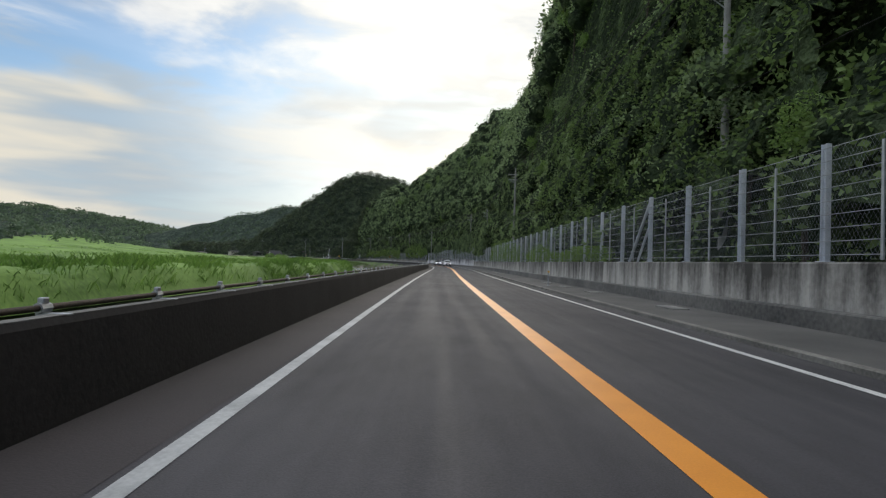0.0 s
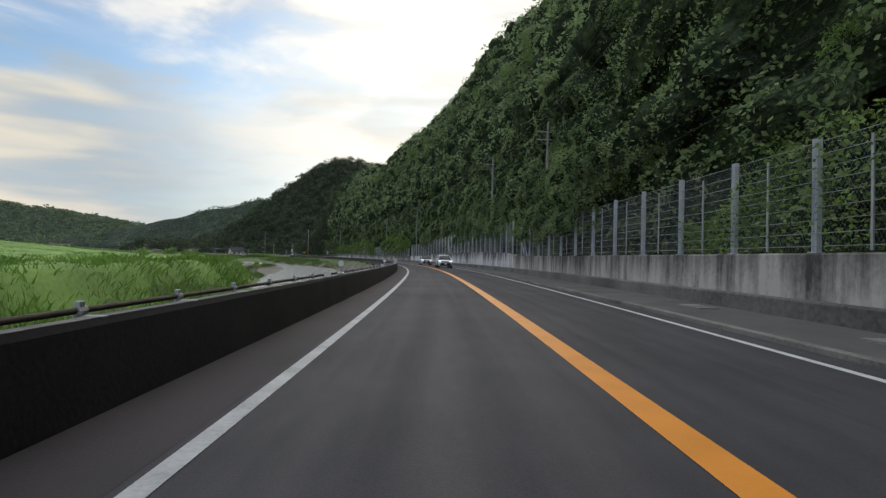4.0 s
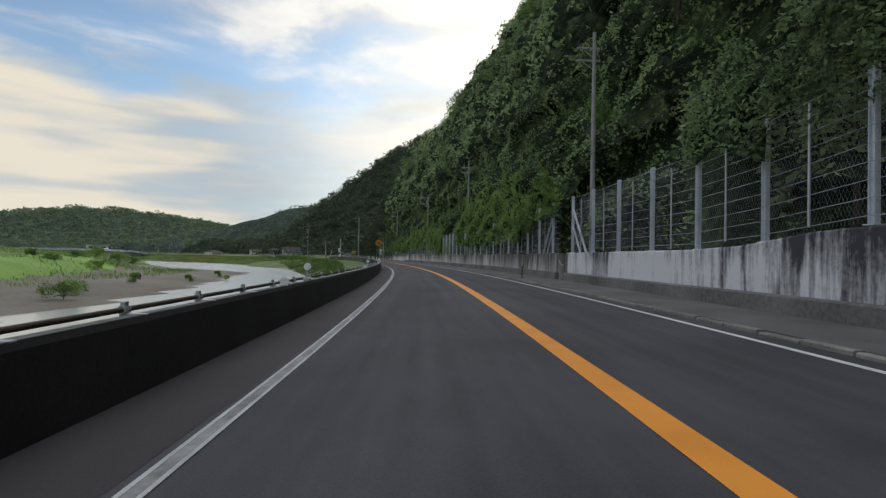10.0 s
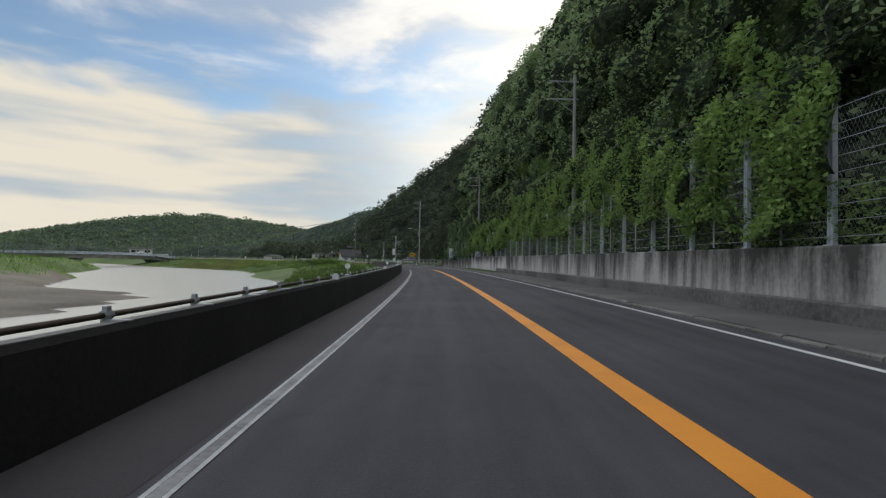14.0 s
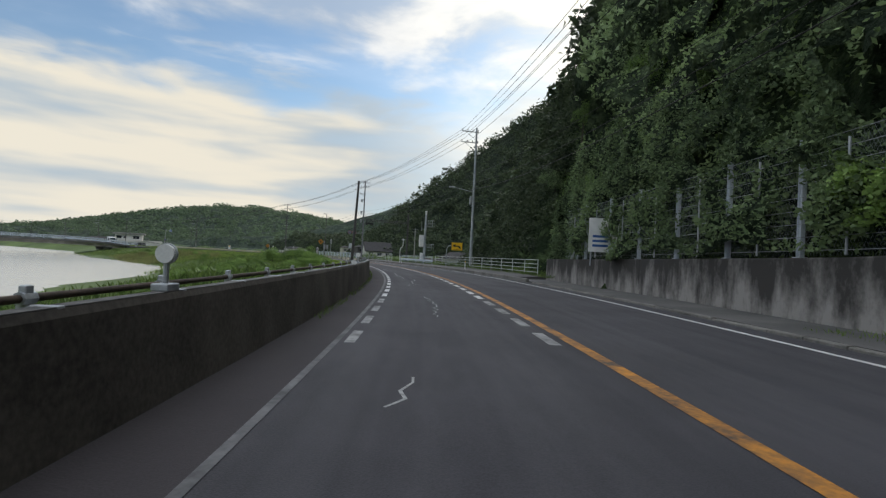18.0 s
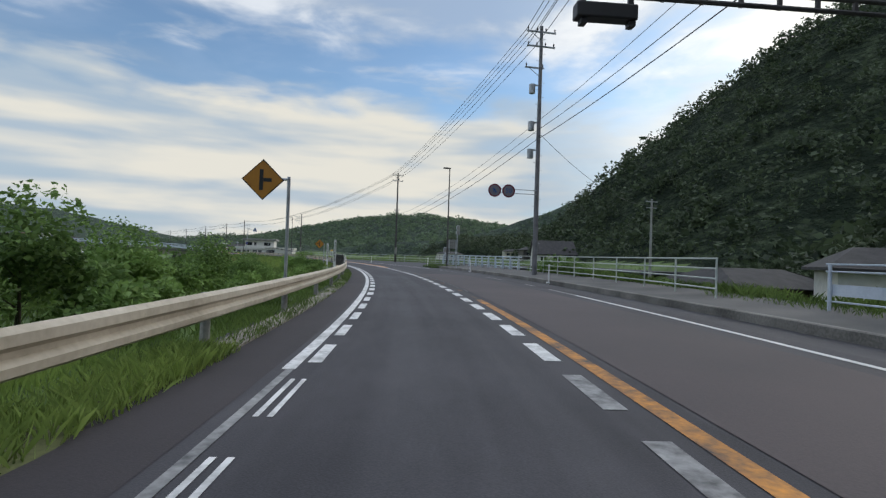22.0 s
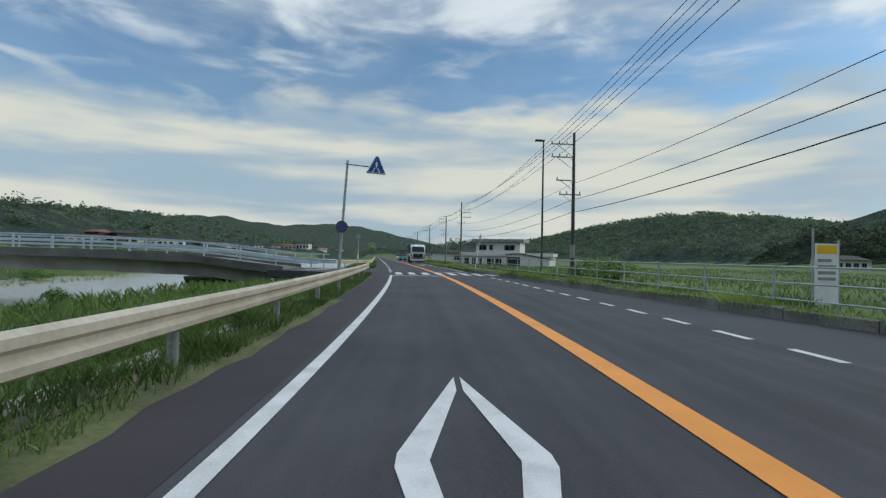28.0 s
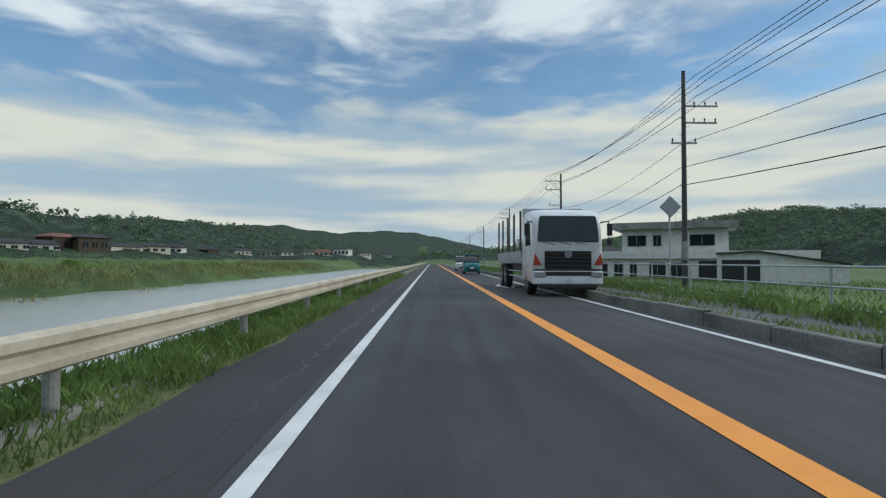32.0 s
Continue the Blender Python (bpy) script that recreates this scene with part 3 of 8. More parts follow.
def spread(lo, a, b, hi, fine):
    """Coordinates that are close together between a and b and widen outwards."""
    inner = list(np.arange(a, b, fine))
    out, x, st = [], b, fine
    while x < hi:
        out.append(x)
        st = min(st * 1.08, 85)
        x += st
    pre, x, st = [], a - fine, fine
    while x > lo:
        pre.append(x)
        st = min(st * 1.08, 85)
        x -= st
    return np.array([lo] + pre[::-1] + inner + out + [hi])


gx, gy = spread(-4800, -420, 130, 4800, 3.2), spread(-4800, -70, 620, 4800, 3.2)
GX, GY = np.meshgrid(gx, gy, indexing="ij")
GZ, GK, _, _ = sheet(GX, GY)
nx, ny = len(gx), len(gy)
idx = np.arange(nx * ny).reshape(nx, ny)
quads = np.stack([idx[:-1, :-1], idx[1:, :-1], idx[1:, 1:], idx[:-1, 1:]], -1).reshape(-1, 4)
ground = arrays("ground", np.stack([GX.ravel(), GY.ravel(), GZ], 1), quads, [M["soil"], M["rock"], M["sand"], M["ivy"], M["backlit_floor"]], smooth=True)
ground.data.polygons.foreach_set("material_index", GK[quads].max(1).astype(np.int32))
tagged(ground, "grassy valley floor, sandy river bar and wooded slopes", "ground", kind="structure")

strip_s = np.arange(-150, 357, 2.0)
strip_d = np.array([0.3, 0.8, 1.4, 2.0, 2.8, 3.8, 5.0, 6.5, 8.5])
SG, DG = np.meshgrid(strip_s, strip_d, indexing="ij")
DG = DG + wall_dv(SG)
HG = np.interp(SG, _s, _h)
XG, YG = np.interp(SG, _s, _x) + DG * np.cos(HG), np.interp(SG, _s, _y) + DG * np.sin(HG)
ZG = land(XG, YG)[0].reshape(SG.shape)
gi = np.arange(SG.size).reshape(SG.shape)
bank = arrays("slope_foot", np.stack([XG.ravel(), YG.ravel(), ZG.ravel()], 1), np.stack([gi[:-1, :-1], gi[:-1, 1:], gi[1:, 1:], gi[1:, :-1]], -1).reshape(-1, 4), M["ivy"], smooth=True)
tagged(bank, "steep earth slope behind the retaining wall", "slope", kind="structure")

wm = bpy.data.materials.new("river water paled for reflected sky")
wm.use_nodes = True
_b = wm.node_tree.nodes["Principled BSDF"]
# The pale base colour stands in for part of the sky's reflection.
_b.inputs["Base Color"].default_value, _b.inputs["Roughness"].default_value, _b.inputs["IOR"].default_value = (0.36, 0.37, 0.36, 1), 0.2, 2.0
_t = wm.node_tree.nodes.new("ShaderNodeTexNoise")
_t.inputs["Scale"].default_value, _t.inputs["Detail"].default_value = 0.5, 4
_g = wm.node_tree.nodes.new("ShaderNodeNewGeometry")
wm.node_tree.links.new(_g.outputs["Position"], _t.inputs["Vector"])
_p = wm.node_tree.nodes.new("ShaderNodeBump")
_p.inputs["Strength"].default_value, _p.inputs["Distance"].default_value = 0.08, 0.1
wm.node_tree.links.new(_t.outputs["Fac"], _p.inputs["Height"])
wm.node_tree.links.new(_p.outputs["Normal"], _b.inputs["Normal"])
water = swept("water", [(-4.9, WATER), (-110.0, WATER)], -150, 1600, wm, step=6, closed=False)
tagged(water, "calm river reflecting the pale evening sky", "river", kind="structure")

# ---- road ----
def kerb_d(s):
    return lerp(s, (-160, 3.75), (60, 3.85), (150, 4.15), (240, 4.1), (300, 4.55), (315, 5.1), (345, 5.4), (360, 5.5), (380, 5.35), (395, 5.6), (411, 5.85), (424, 6.1), (440, 6.2))


def road_edge(s):
    """The asphalt reaches the kerb as far as the junction."""
    plain = right_white(s) + 0.35
    return plain if s > 444 else max(plain, kerb_d(s) - 0.1)


road = swept("road", [(-4.6, 0.0), (-3.3, 0.012), (0, 0.03), (right_white, 0.0), (road_edge, -0.004), (road_edge, -0.5), (-4.6, -0.5)], -150, 1080, worn_asphalt("worn lane asphalt", (0.028, 0.0272, 0.033), (0.06, 0.0575, 0.067)), step=1.5)
lane = road.data.uv_layers.new(name="lane")
co = np.array([road.data.vertices[q.vertex_index].co[:2] for q in road.data.loops])
lane.data.foreach_set("uv", np.stack(along(co[:, 0], co[:, 1]), 1).astype(np.float32).ravel())
road.data.materials.append(worn_asphalt("older mottled asphalt", (0.018, 0.0178, 0.0205), (0.049, 0.047, 0.052)))
mid_s = along(*[np.array([q.center[k] for q in road.data.polygons]) for k in (0, 1)])[0]
road.data.polygons.foreach_set("material_index", (mid_s > 516.5).astype(np.int32))
tagged(road, "two-lane grey asphalt road curving along a river", "road", kind="structure")


def crown(d, s):
    return float(np.interp(d, [-4.6, -3.3, 0, right_white(s)], [0.0, 0.012, 0.03, 0.0]))


def marking(name, s0, s1, d0, d1, mat, label="", lift=0.006, step=1.5):
    """A flat stripe of paint between two offsets, which may be functions of s."""
    a = (lambda s: d0) if not callable(d0) else d0
    b = (lambda s: d1) if not callable(d1) else d1
    ob = swept(name, [(a, lambda s: crown(a(s), s) + lift), (b, lambda s: crown(b(s), s) + lift)], s0, s1, mat, road, step=step, closed=False)
    if label:
        tagged(ob, label)
    return ob

# ---- road markings ----
M["worn_white"] = material("faded white road paint", (0.07, 0.07, 0.075), (0.4, 0.4, 0.4), 0.7, 2.5, 12, 14, 0.2, mid=0.5, space="World")
M["chip_white"] = material("chipped white road paint", (0.12, 0.12, 0.125), (0.7, 0.7, 0.7), 0.7, 2.6, 10, 16, 0.2, mid=0.4, space="World")
M["half_white"] = material("worn white road paint with bare streaks", (0.1, 0.1, 0.105), (0.3, 0.3, 0.3), 0.7, 2.0, 12, 18, 0.2, mid=0.47, space="World")
M["worn_yellow"] = material("flaking orange road paint", (0.042, 0.04, 0.042), (0.66, 0.27, 0.03), 0.7, 2.2, 12, 16, 0.4, mid=0.515, space="World")
M["trace_yellow"] = material("almost bare centre line", (0.032, 0.031, 0.036), (0.5, 0.2, 0.03), 0.75, 0.9, 10, 9, 0.3, mid=0.68, space="World")
M["patch"] = material("reddish worn asphalt", (0.042, 0.037, 0.04), (0.083, 0.062, 0.066), 0.8, 0.22, 8, 50, 0.3, mid=0.52, space="World")
M["edging"] = material("weathered beige concrete", (0.13, 0.12, 0.1), (0.34, 0.31, 0.26), 0.9, 1.2, 10, 14, 0.4, space="World")
M["tar"] = paint("black joint tar", (0.012, 0.012, 0.013), 0.5)
M["grey_white"] = material("dusty white road paint", (0.26, 0.27, 0.28), (0.5, 0.51, 0.52), 0.65, 2.2, 12, 30, 0.2, mid=0.45, space="World")
marking("white_line", -150, 150, -3.275, -3.125, M["grey_white"], "dusty white edge line")
marking("worn_line", 150, 310.1, -3.24, -3.16, M["half_white"], "worn grey middle of the edge line")
for d in (-3.275, -3.158):
    marking("white_line", 150, 310.1, d, d + 0.033, M["grey_white"], "thin white edge of the line", lift=0.007)
M["ghost_white"] = material("nearly worn off road paint", (0.045, 0.045, 0.05), (0.19, 0.19, 0.195), 0.75, 2.0, 12, 14, 0.2, mid=0.5, space="World")
marking("faded_line", 310.1, 372, -3.42, -3.34, M["ghost_white"], "faded grey edge line")
marking("worn_line", 372, 392, -3.21, -3.13, M["worn_white"], "worn white edge line")
marking("worn_line", 392, 425, -3.26, -3.12, M["chip_white"], "chipped white edge line")
marking("white_line", 425, 518.0, -3.25, -3.1, M["white"], "white edge line")
marking("white_line", 556.5, 1080, -3.2, -3.05, M["white"], "white edge line")
marking("yellow_line", -150, 310.6, -0.15, 0.15, M["yellow"], "orange centre line")
marking("worn_yellow_line", 310.6, 401.0, -0.02, 0.17, M["worn_yellow"], "flaking orange centre line")
marking("worn_yellow_line", 401.0, 433.0, 0.0, 0.17, M["trace_yellow"], "last traces of an orange centre line")
marking("yellow_line", 433.0, 518.8, -0.14, 0.14, M["yellow"], "orange centre line", lift=0.009)
marking("yellow_line", 522.8, 1080, -0.14, 0.14, M["yellow"], "orange centre line")
for a, b in ((404, 407), (409, 410.5), (414, 418), (425.4, 425.9), (426.8, 427.1), (427.7, 428.9), (429.6, 430.8)):
    marking("worn_line", a, b, lambda s: right_white(s) - 0.06, lambda s: right_white(s) + 0.06, M["worn_white"], "worn white edge line")
marking("white_line", 434.2, 441, lambda s: right_white(s) - 0.07, lambda s: right_white(s) + 0.07, M["white"], "white edge line")
marking("white_line", -150, 404, lambda s: right_white(s) - 0.07, lambda s: right_white(s) + 0.07, M["white"], "white edge line")
marking("white_line", 441, 477, lambda s: right_white(s) - 0.07, lambda s: right_white(s) + 0.07, M["white"], "white edge line")
marking("white_line", 527, 1080, lambda s: right_white(s) - 0.07, lambda s: right_white(s) + 0.07, M["white"], "white edge line")
DASH_K, DASH_S = [-10, 0, 1, 18, 19, 35, 37, 52, 53, 72], [316.45, 336.85, 338.94, 373.07, 375.18, 405.69, 409.53, 438.3, 440.1, 474.3]
for k in range(-7, 72):
    s = float(np.interp(k, DASH_K, DASH_S))
    left = lerp(s, (330, -3.27), (365, -3.2), (373, -3.07), (438, -3.05))
    worn = M["worn_white"] if s < 330 or 377 < s < 392 else M["chip_white"] if s < 432 else M["white"]
    if s > 322.5 and not (371 < s < 373 or s > 473):
        if 378 < s < 391:
            for q in (0.0, 0.105):
                marking("dash", s, s + 1.15, left + q, left + q + 0.045, M["chip_white"], step=1.03)
        else:
            marking("dash", s, s + 1.13, left, left + (0.15 if s < 400 else 0.18), worn, step=1.13)
    if 322 < s < 473:
        a = s + lerp(s, (337, 0.4), (405, 0.27), (438, 0.15))
        marking("dash", a, a + 1.2, lerp(s, (373, -0.36), (438, -0.45)), lerp(s, (373, -0.17), (438, -0.21)), worn, step=1.05)
for k in range(16):
    marking("dash", 523.87 + 2.02 * k, 524.88 + 2.02 * k, -3.25, -3.07, M["white"], step=1.0)
for k in range(25):
    s = 478.0 + 1.78 * k
    if s < 516:
        marking("dash", s, s + 0.95, right_white(s) - 0.08, right_white(s) + 0.07, M["white"], step=0.95)
marking("stop_line", 516.9, 517.3, -3.1, -0.16, M["white"], "white stop line")
marking("stop_line", 524.2, 524.6, 0.16, 2.6, M["white"], "white stop line")
for k in range(8):
    marking("crosswalk_stripe", 519.1, 522.9, -2.9 + 0.9 * k, -2.45 + 0.9 * k, M["white"], step=2.0, lift=0.011)


def diamond(s0, d0, length, width, t):
    """A hollow diamond of white paint, its ends broken."""
    bm = bmesh.new()
    for sx in (-1, 1):
        out = [(0.03 * sx, length / 2), (width / 2 * sx, 0.1), (width / 2 * sx, -0.1), (0.03 * sx, -length / 2)]
        inn = [(0.03 * sx, length / 2 - t * 2.6), ((width / 2 - t) * sx, 0), ((width / 2 - t) * sx, 0), (0.03 * sx, -length / 2 + t * 2.6)]
        a = [bm.verts.new(at(s0 + y, d0 + x, crown(d0 + x, s0 + y) + 0.007)) for x, y in out]
        b = [bm.verts.new(at(s0 + y, d0 + x, crown(d0 + x, s0 + y) + 0.007)) for x, y in inn]
        for i in range(3):
            vs = [a[i], a[i + 1], b[i + 1], b[i]]
            if i == 1:
                vs = [a[1], a[2], b[1]]
            elif i == 2:
                vs = [a[2], a[3], b[3], b[1]]
            f = bm.faces.new(vs)
            f.normal_update()
            if f.normal.z < 0:
                f.normal_flip()
    return part("diamond_marking", bm, M["white"], road, "white diamond painted on the lane")


diamond(489.1, -1.68, 4.2, 0.94, 0.2)
diamond(462.0, -1.68, 4.2, 0.94, 0.2)
diamond(553.0, 1.45, 4.4, 1.0, 0.22)
diamond(580.0, 1.45, 4.4, 1.0, 0.22)


def crack(points, width, mat, name="crack_seal"):
    """A wandering sealed crack through (s, d) places."""
    rnd = random.Random(len(points) * 7 + int(points[0][0] * 10))
    fine = []
    for (s0, d0), (s1, d1) in zip(points, points[1:]):
        m = max(2, int(math.hypot(s1 - s0, d1 - d0) / 0.22))
        for i in range(m):
            u = i / m
            fine.append((s0 + (s1 - s0) * u + rnd.uniform(-0.06, 0.06), d0 + (d1 - d0) * u + rnd.uniform(-0.07, 0.07)))
    fine.append(points[-1])
    verts, faces = [], []
    for i, (s, d) in enumerate(fine):
        a, b = fine[max(i - 1, 0)], fine[min(i + 1, len(fine) - 1)]
        t = Vector((b[1] - a[1], b[0] - a[0]))
        t = t.normalized() if t.length else Vector((0, 1))
        w = width * rnd.uniform(0.35, 1.0) / 2
        for sg in (-1, 1):
            dd, sx = d + sg * w * t.y, s - sg * w * t.x
            verts.append(at(sx, dd, crown(dd, sx) + 0.005))
    for i in range(len(fine) - 1):
        faces.append((2 * i, 2 * i + 1, 2 * i + 3, 2 * i + 2))
    return arrays(name, verts, faces, mat, road)


M["seal"] = material("pale crack sealant", (0.09, 0.09, 0.095), (0.42, 0.42, 0.42), 0.7, 6, 8, 30, 0.2, mid=0.45, space="World")
for q in ([(351.0, -2.4), (348.3, -2.55), (345.9, -2.64), (344.6, -2.34), (343.0, -2.39)], [(342.9, -1.93), (342.1, -1.86), (340.8, -2.0), (340.1, -2.09), (339.5, -2.07), (338.5, -2.16), (337.8, -2.01)], [(337.0, -2.2), (337.2, -2.32), (336.6, -2.42)], [(363.3, -2.68), (360.7, -2.36), (359.2, -2.55), (357.8, -2.52), (356.8, -2.49)], [(360.75, -2.22), (358.9, -2.28), (357.5, -2.35)], [(359.1, -2.8), (357.85, -2.78), (357.2, -2.77)], [(319.7, -2.45), (320.7, -2.3)], [(326, -1.9), (329, -1.8), (331, -2.0)], [(311.5, -1.75), (312.6, -1.7)]):
    crack(q, 0.04, M["seal"])
crack([(337.8, -2.05), (337.4, -2.12), (337.1, -2.1)], 0.05, M["tar"], "crack")
crack([(423.3, -4.4), (423.6, -3.3), (423.2, -2.0), (423.5, -0.5), (423.1, 1.0), (423.5, 3.2)], 0.09, M["tar"], "crack")
crack([(432.0, -4.2), (431.8, -2.8), (432.1, -1.0), (431.7, 0.6), (431.9, 2.4)], 0.08, M["tar"], "crack")
crack([(404.0, 0.25), (410.0, 0.3), (416, 0.25), (422, 0.3), (430.0, 0.22), (436, 0.3)], 0.07, M["tar"], "crack")
crack([(548.0, -3.62), (556, -3.6), (565, -3.63), (580, -3.6), (600, -3.62)], 0.06, M["tar"], "crack")
crack([(524.2, -2.2), (526, -1.9), (528.5, -2.1)], 0.04, M["tar"], "crack")
crack([(521.2, -5.6), (521.8, -5.3), (522.1, -5.4), (522.6, -5.1)], 0.14, M["tar"], "crack")
crack([(407.0, -1.6), (409.5, -1.5), (412, -1.65)], 0.03, M["tar"], "crack")
crack([(523.8, -4.6), (524.5, -5.5), (525.5, -5.9), (526.2, -6.6)], 0.08, M["tar"], "crack")
for s0, s1, d0, d1 in ((384, 420, 0.35, 3.4), (404.5, 409.5, 1.2, 2.8)):
    marking("worn_patch", s0, s1, d0, d1, M["patch"], "reddish worn lane surface", lift=0.004 if s1 > 420 else 0.0065)
left_edge = marking("shoulder", -150, 519, -4.19, -3.34, M["shoulder"], "reddish grey road shoulder", lift=0.003)
marking("shoulder", 537, 1080, -4.5, -3.3, M["shoulder"], "reddish grey road shoulder", lift=0.003)

# ---- kerb, pavement and drain covers on the hill side ----
walkway = swept("pavement", [(kerb_d, -0.3), (kerb_d, 0.07), (lambda s: wall_d(s) - 0.02, 0.1), (lambda s: wall_d(s) - 0.02, -0.3)], -150, 349, M["walkway"], step=2)
tagged(walkway, "narrow dark asphalt pavement beside the wall", "pavement", kind="structure")
walk2 = swept("pavement", [(kerb_d, -0.5), (kerb_d, 0.19), (lambda s: lerp(s, (349, 7.9), (400, 8.3), (425, 9.5), (446, 9.6)), 0.34), (lambda s: lerp(s, (349, 8.0), (400, 8.4), (425, 9.6), (446, 9.7)), -0.9)], 349.05, 441, M["walkway"], step=2)
tagged(walk2, "asphalt pavement with rough edges", "pavement", kind="structure")
kerb = tagged(swept("kerb", [(lambda s: kerb_d(s) - 0.17, -0.3), (lambda s: kerb_d(s) - 0.16, 0.075), (lambda s: kerb_d(s) - 0.13, 0.09), (lambda s: kerb_d(s) - 0.005, 0.09), (lambda s: kerb_d(s) - 0.005, -0.3)], -150, 90, M["kerb"], step=2), "low crumbling concrete kerb", "kerb", kind="structure")
kerb_row = tagged(new("kerb_row"), "row of low weathered concrete kerb stones", "kerb", kind="structure")
rk = random.Random(3)
for k in range(255):
    s = 90 + k
    h = rk.uniform(0.045, 0.08)
    ob = swept("kerb_stone", [(kerb_d(s) - 0.17, -0.3), (kerb_d(s) - 0.16, h - 0.02), (kerb_d(s) - 0.13, h), (kerb_d(s) - 0.008, h), (kerb_d(s) - 0.008, -0.3)], s + 0.02, s + 0.985 - rk.uniform(0, 0.03), M["kerb"], kerb_row, step=1)
for k in range(47):
    s = 346 + 2.0 * k
    swept("kerb_stone", [(kerb_d(s) - 0.2, -0.3), (kerb_d(s) - 0.19, 0.19), (kerb_d(s) - 0.16, 0.21), (kerb_d(s) - 0.008, 0.21), (kerb_d(s) - 0.008, -0.3)], s + 0.02, s + 1.97, M["kerb"], kerb_row, step=1)
for s in (9.8, 17.5, 22.6, 27.5, 53.8, 58.5, 63, 74, 80, 232, 244):
    swept("drain_cover", [(5.0, 0.08), (5.0, 0.125), (5.55, 0.125), (5.55, 0.08)], s, s + 1.1, M["cap"], walkway)

# ---- parapet on the river side, with a pipe along its top ----
def par_top(s):
    return lerp(s, (-160, 0.75), (20, 0.745), (142, 0.655), (200, 0.66), (250, 0.695), (300, 0.795), (338, 0.875), (366, 0.88))


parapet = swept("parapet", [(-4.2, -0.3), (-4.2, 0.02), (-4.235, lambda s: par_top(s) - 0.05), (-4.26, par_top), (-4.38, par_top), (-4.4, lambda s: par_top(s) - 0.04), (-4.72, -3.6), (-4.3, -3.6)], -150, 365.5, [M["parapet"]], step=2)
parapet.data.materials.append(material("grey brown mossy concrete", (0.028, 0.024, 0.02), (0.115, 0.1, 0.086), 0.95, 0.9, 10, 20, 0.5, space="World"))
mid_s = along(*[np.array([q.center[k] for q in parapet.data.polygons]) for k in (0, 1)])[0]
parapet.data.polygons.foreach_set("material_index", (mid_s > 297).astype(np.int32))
tagged(parapet, "low dark stained concrete parapet along the river", "parapet", kind="structure")
cap = swept("coping", [(-4.262, lambda s: par_top(s) + 0.002), (-4.262, lambda s: par_top(s) + 0.008), (-4.378, lambda s: par_top(s) + 0.008), (-4.378, lambda s: par_top(s) + 0.002)], -150, 365.4, M["concrete"], parapet, step=2)
pipe_rail = thing("pipe_rail", place(0, -4.46, 0.75), "thin rusty pipe held by clamps on the parapet", "pipe")


def strand(name, s0, s1, d, z, r, mat, parent, step=3.0, n=6):
    """A long thin round bar that follows the road."""
    m = max(2, int((s1 - s0) / step) + 1)
    verts, faces = [], []
    inv = parent.matrix_world.inverted() if parent else Matrix.Identity(4)
    for i, s in enumerate(np.linspace(s0, s1, m)):
        dd, zz = d(s) if callable(d) else d, z(s) if callable(z) else z
        for k in range(n):
            a = 2 * math.pi * k / n
            verts.append(inv @ at(s, dd + r * math.cos(a), zz + r * math.sin(a)))
        if i:
            for k in range(n):
                k2 = (k + 1) % n
                faces.append(((i - 1) * n + k, (i - 1) * n + k2, i * n + k2, i * n + k))
    faces += [tuple(range(n)), tuple(range((m - 1) * n, m * n))[::-1]]
    return arrays(name, verts, faces, mat, parent, True)


bpy.context.view_layer.update()
strand("pipe", -150, 364, -4.46, lambda s: par_top(s) + 0.045, 0.026, M["rust"], pipe_rail)
bm = bmesh.new()
block(bm, -0.03, 0.2, -0.035, 0.035, -0.03, 0.012, 0.008)
tube(bm, (0, -0.05, 0.045), (0, 0.05, 0.045), 0.04, n=8)
block(bm, -0.025, 0.025, -0.03, 0.03, 0.0, 0.12, 0.01)
clamp = part("clamp", bm, M["steel"], pipe_rail)


def set_down(ob, m):
    """Puts a part at a pose of the world."""
    par = ob.parent
    ob.matrix_basis = (par.matrix_world.inverted() @ m) if par else m


def repeat(ob, poses):
    """A part and its copies, which share the mesh, at poses of the world."""
    set_down(ob, poses[0])
    for m in poses[1:]:
        o = ob.copy()
        scene.collection.objects.link(o)
        set_down(o, m)


repeat(clamp, [place(s, -4.46, par_top(s)) for s in np.arange(-40, 364, 1.5)])


def delineator_on_wall(s):
    t = thing("reflector_post", place(s, -4.33, par_top(s) + 0.008), "round road reflectors on a short post on the parapet", "reflector", "reflectors on the parapet")
    bm = bmesh.new()
    block(bm, -0.07, 0.07, -0.1, 0.1, 0, 0.06, 0.01)
    tube(bm, (0, 0, 0.05), (0, 0, 0.26), 0.022)
    part("stem", bm, M["steel"], t)
    bm = bmesh.new()
    disc(bm, (0, -0.03, 0.3), 0.075, 0.03)
    part("reflector", bm, M["signwhite"], t, "round white reflector")
    bm = bmesh.new()
    disc(bm, (0, 0.0, 0.3), 0.085, 0.025)
    part("housing", bm, M["steel"], t)
    return t


first = delineator_on_wall(66.5)
for s in np.arange(66.5 + 14.9, 345, 14.9):
    copy_thing(first, place(s, -4.33, par_top(s) + 0.008))
bm = bmesh.new()
disc(bm, (0, 0, 0), 0.085, 0.03, 20)
disc(bm, (0, 0.02, 0), 0.05, 0.03, 12)
stud = tagged(part("round_reflector", bm, M["signwhite"]), "round white reflector disc fixed to the parapet edge", "reflector", "discs on the parapet")
stud.matrix_world = place(66.5 - 2, -4.3, par_top(64.5) + 0.07)
for s in np.arange(64.5 + 14.9, 345, 14.9):
    copy_thing(stud, place(s, -4.3, par_top(s) + 0.07))

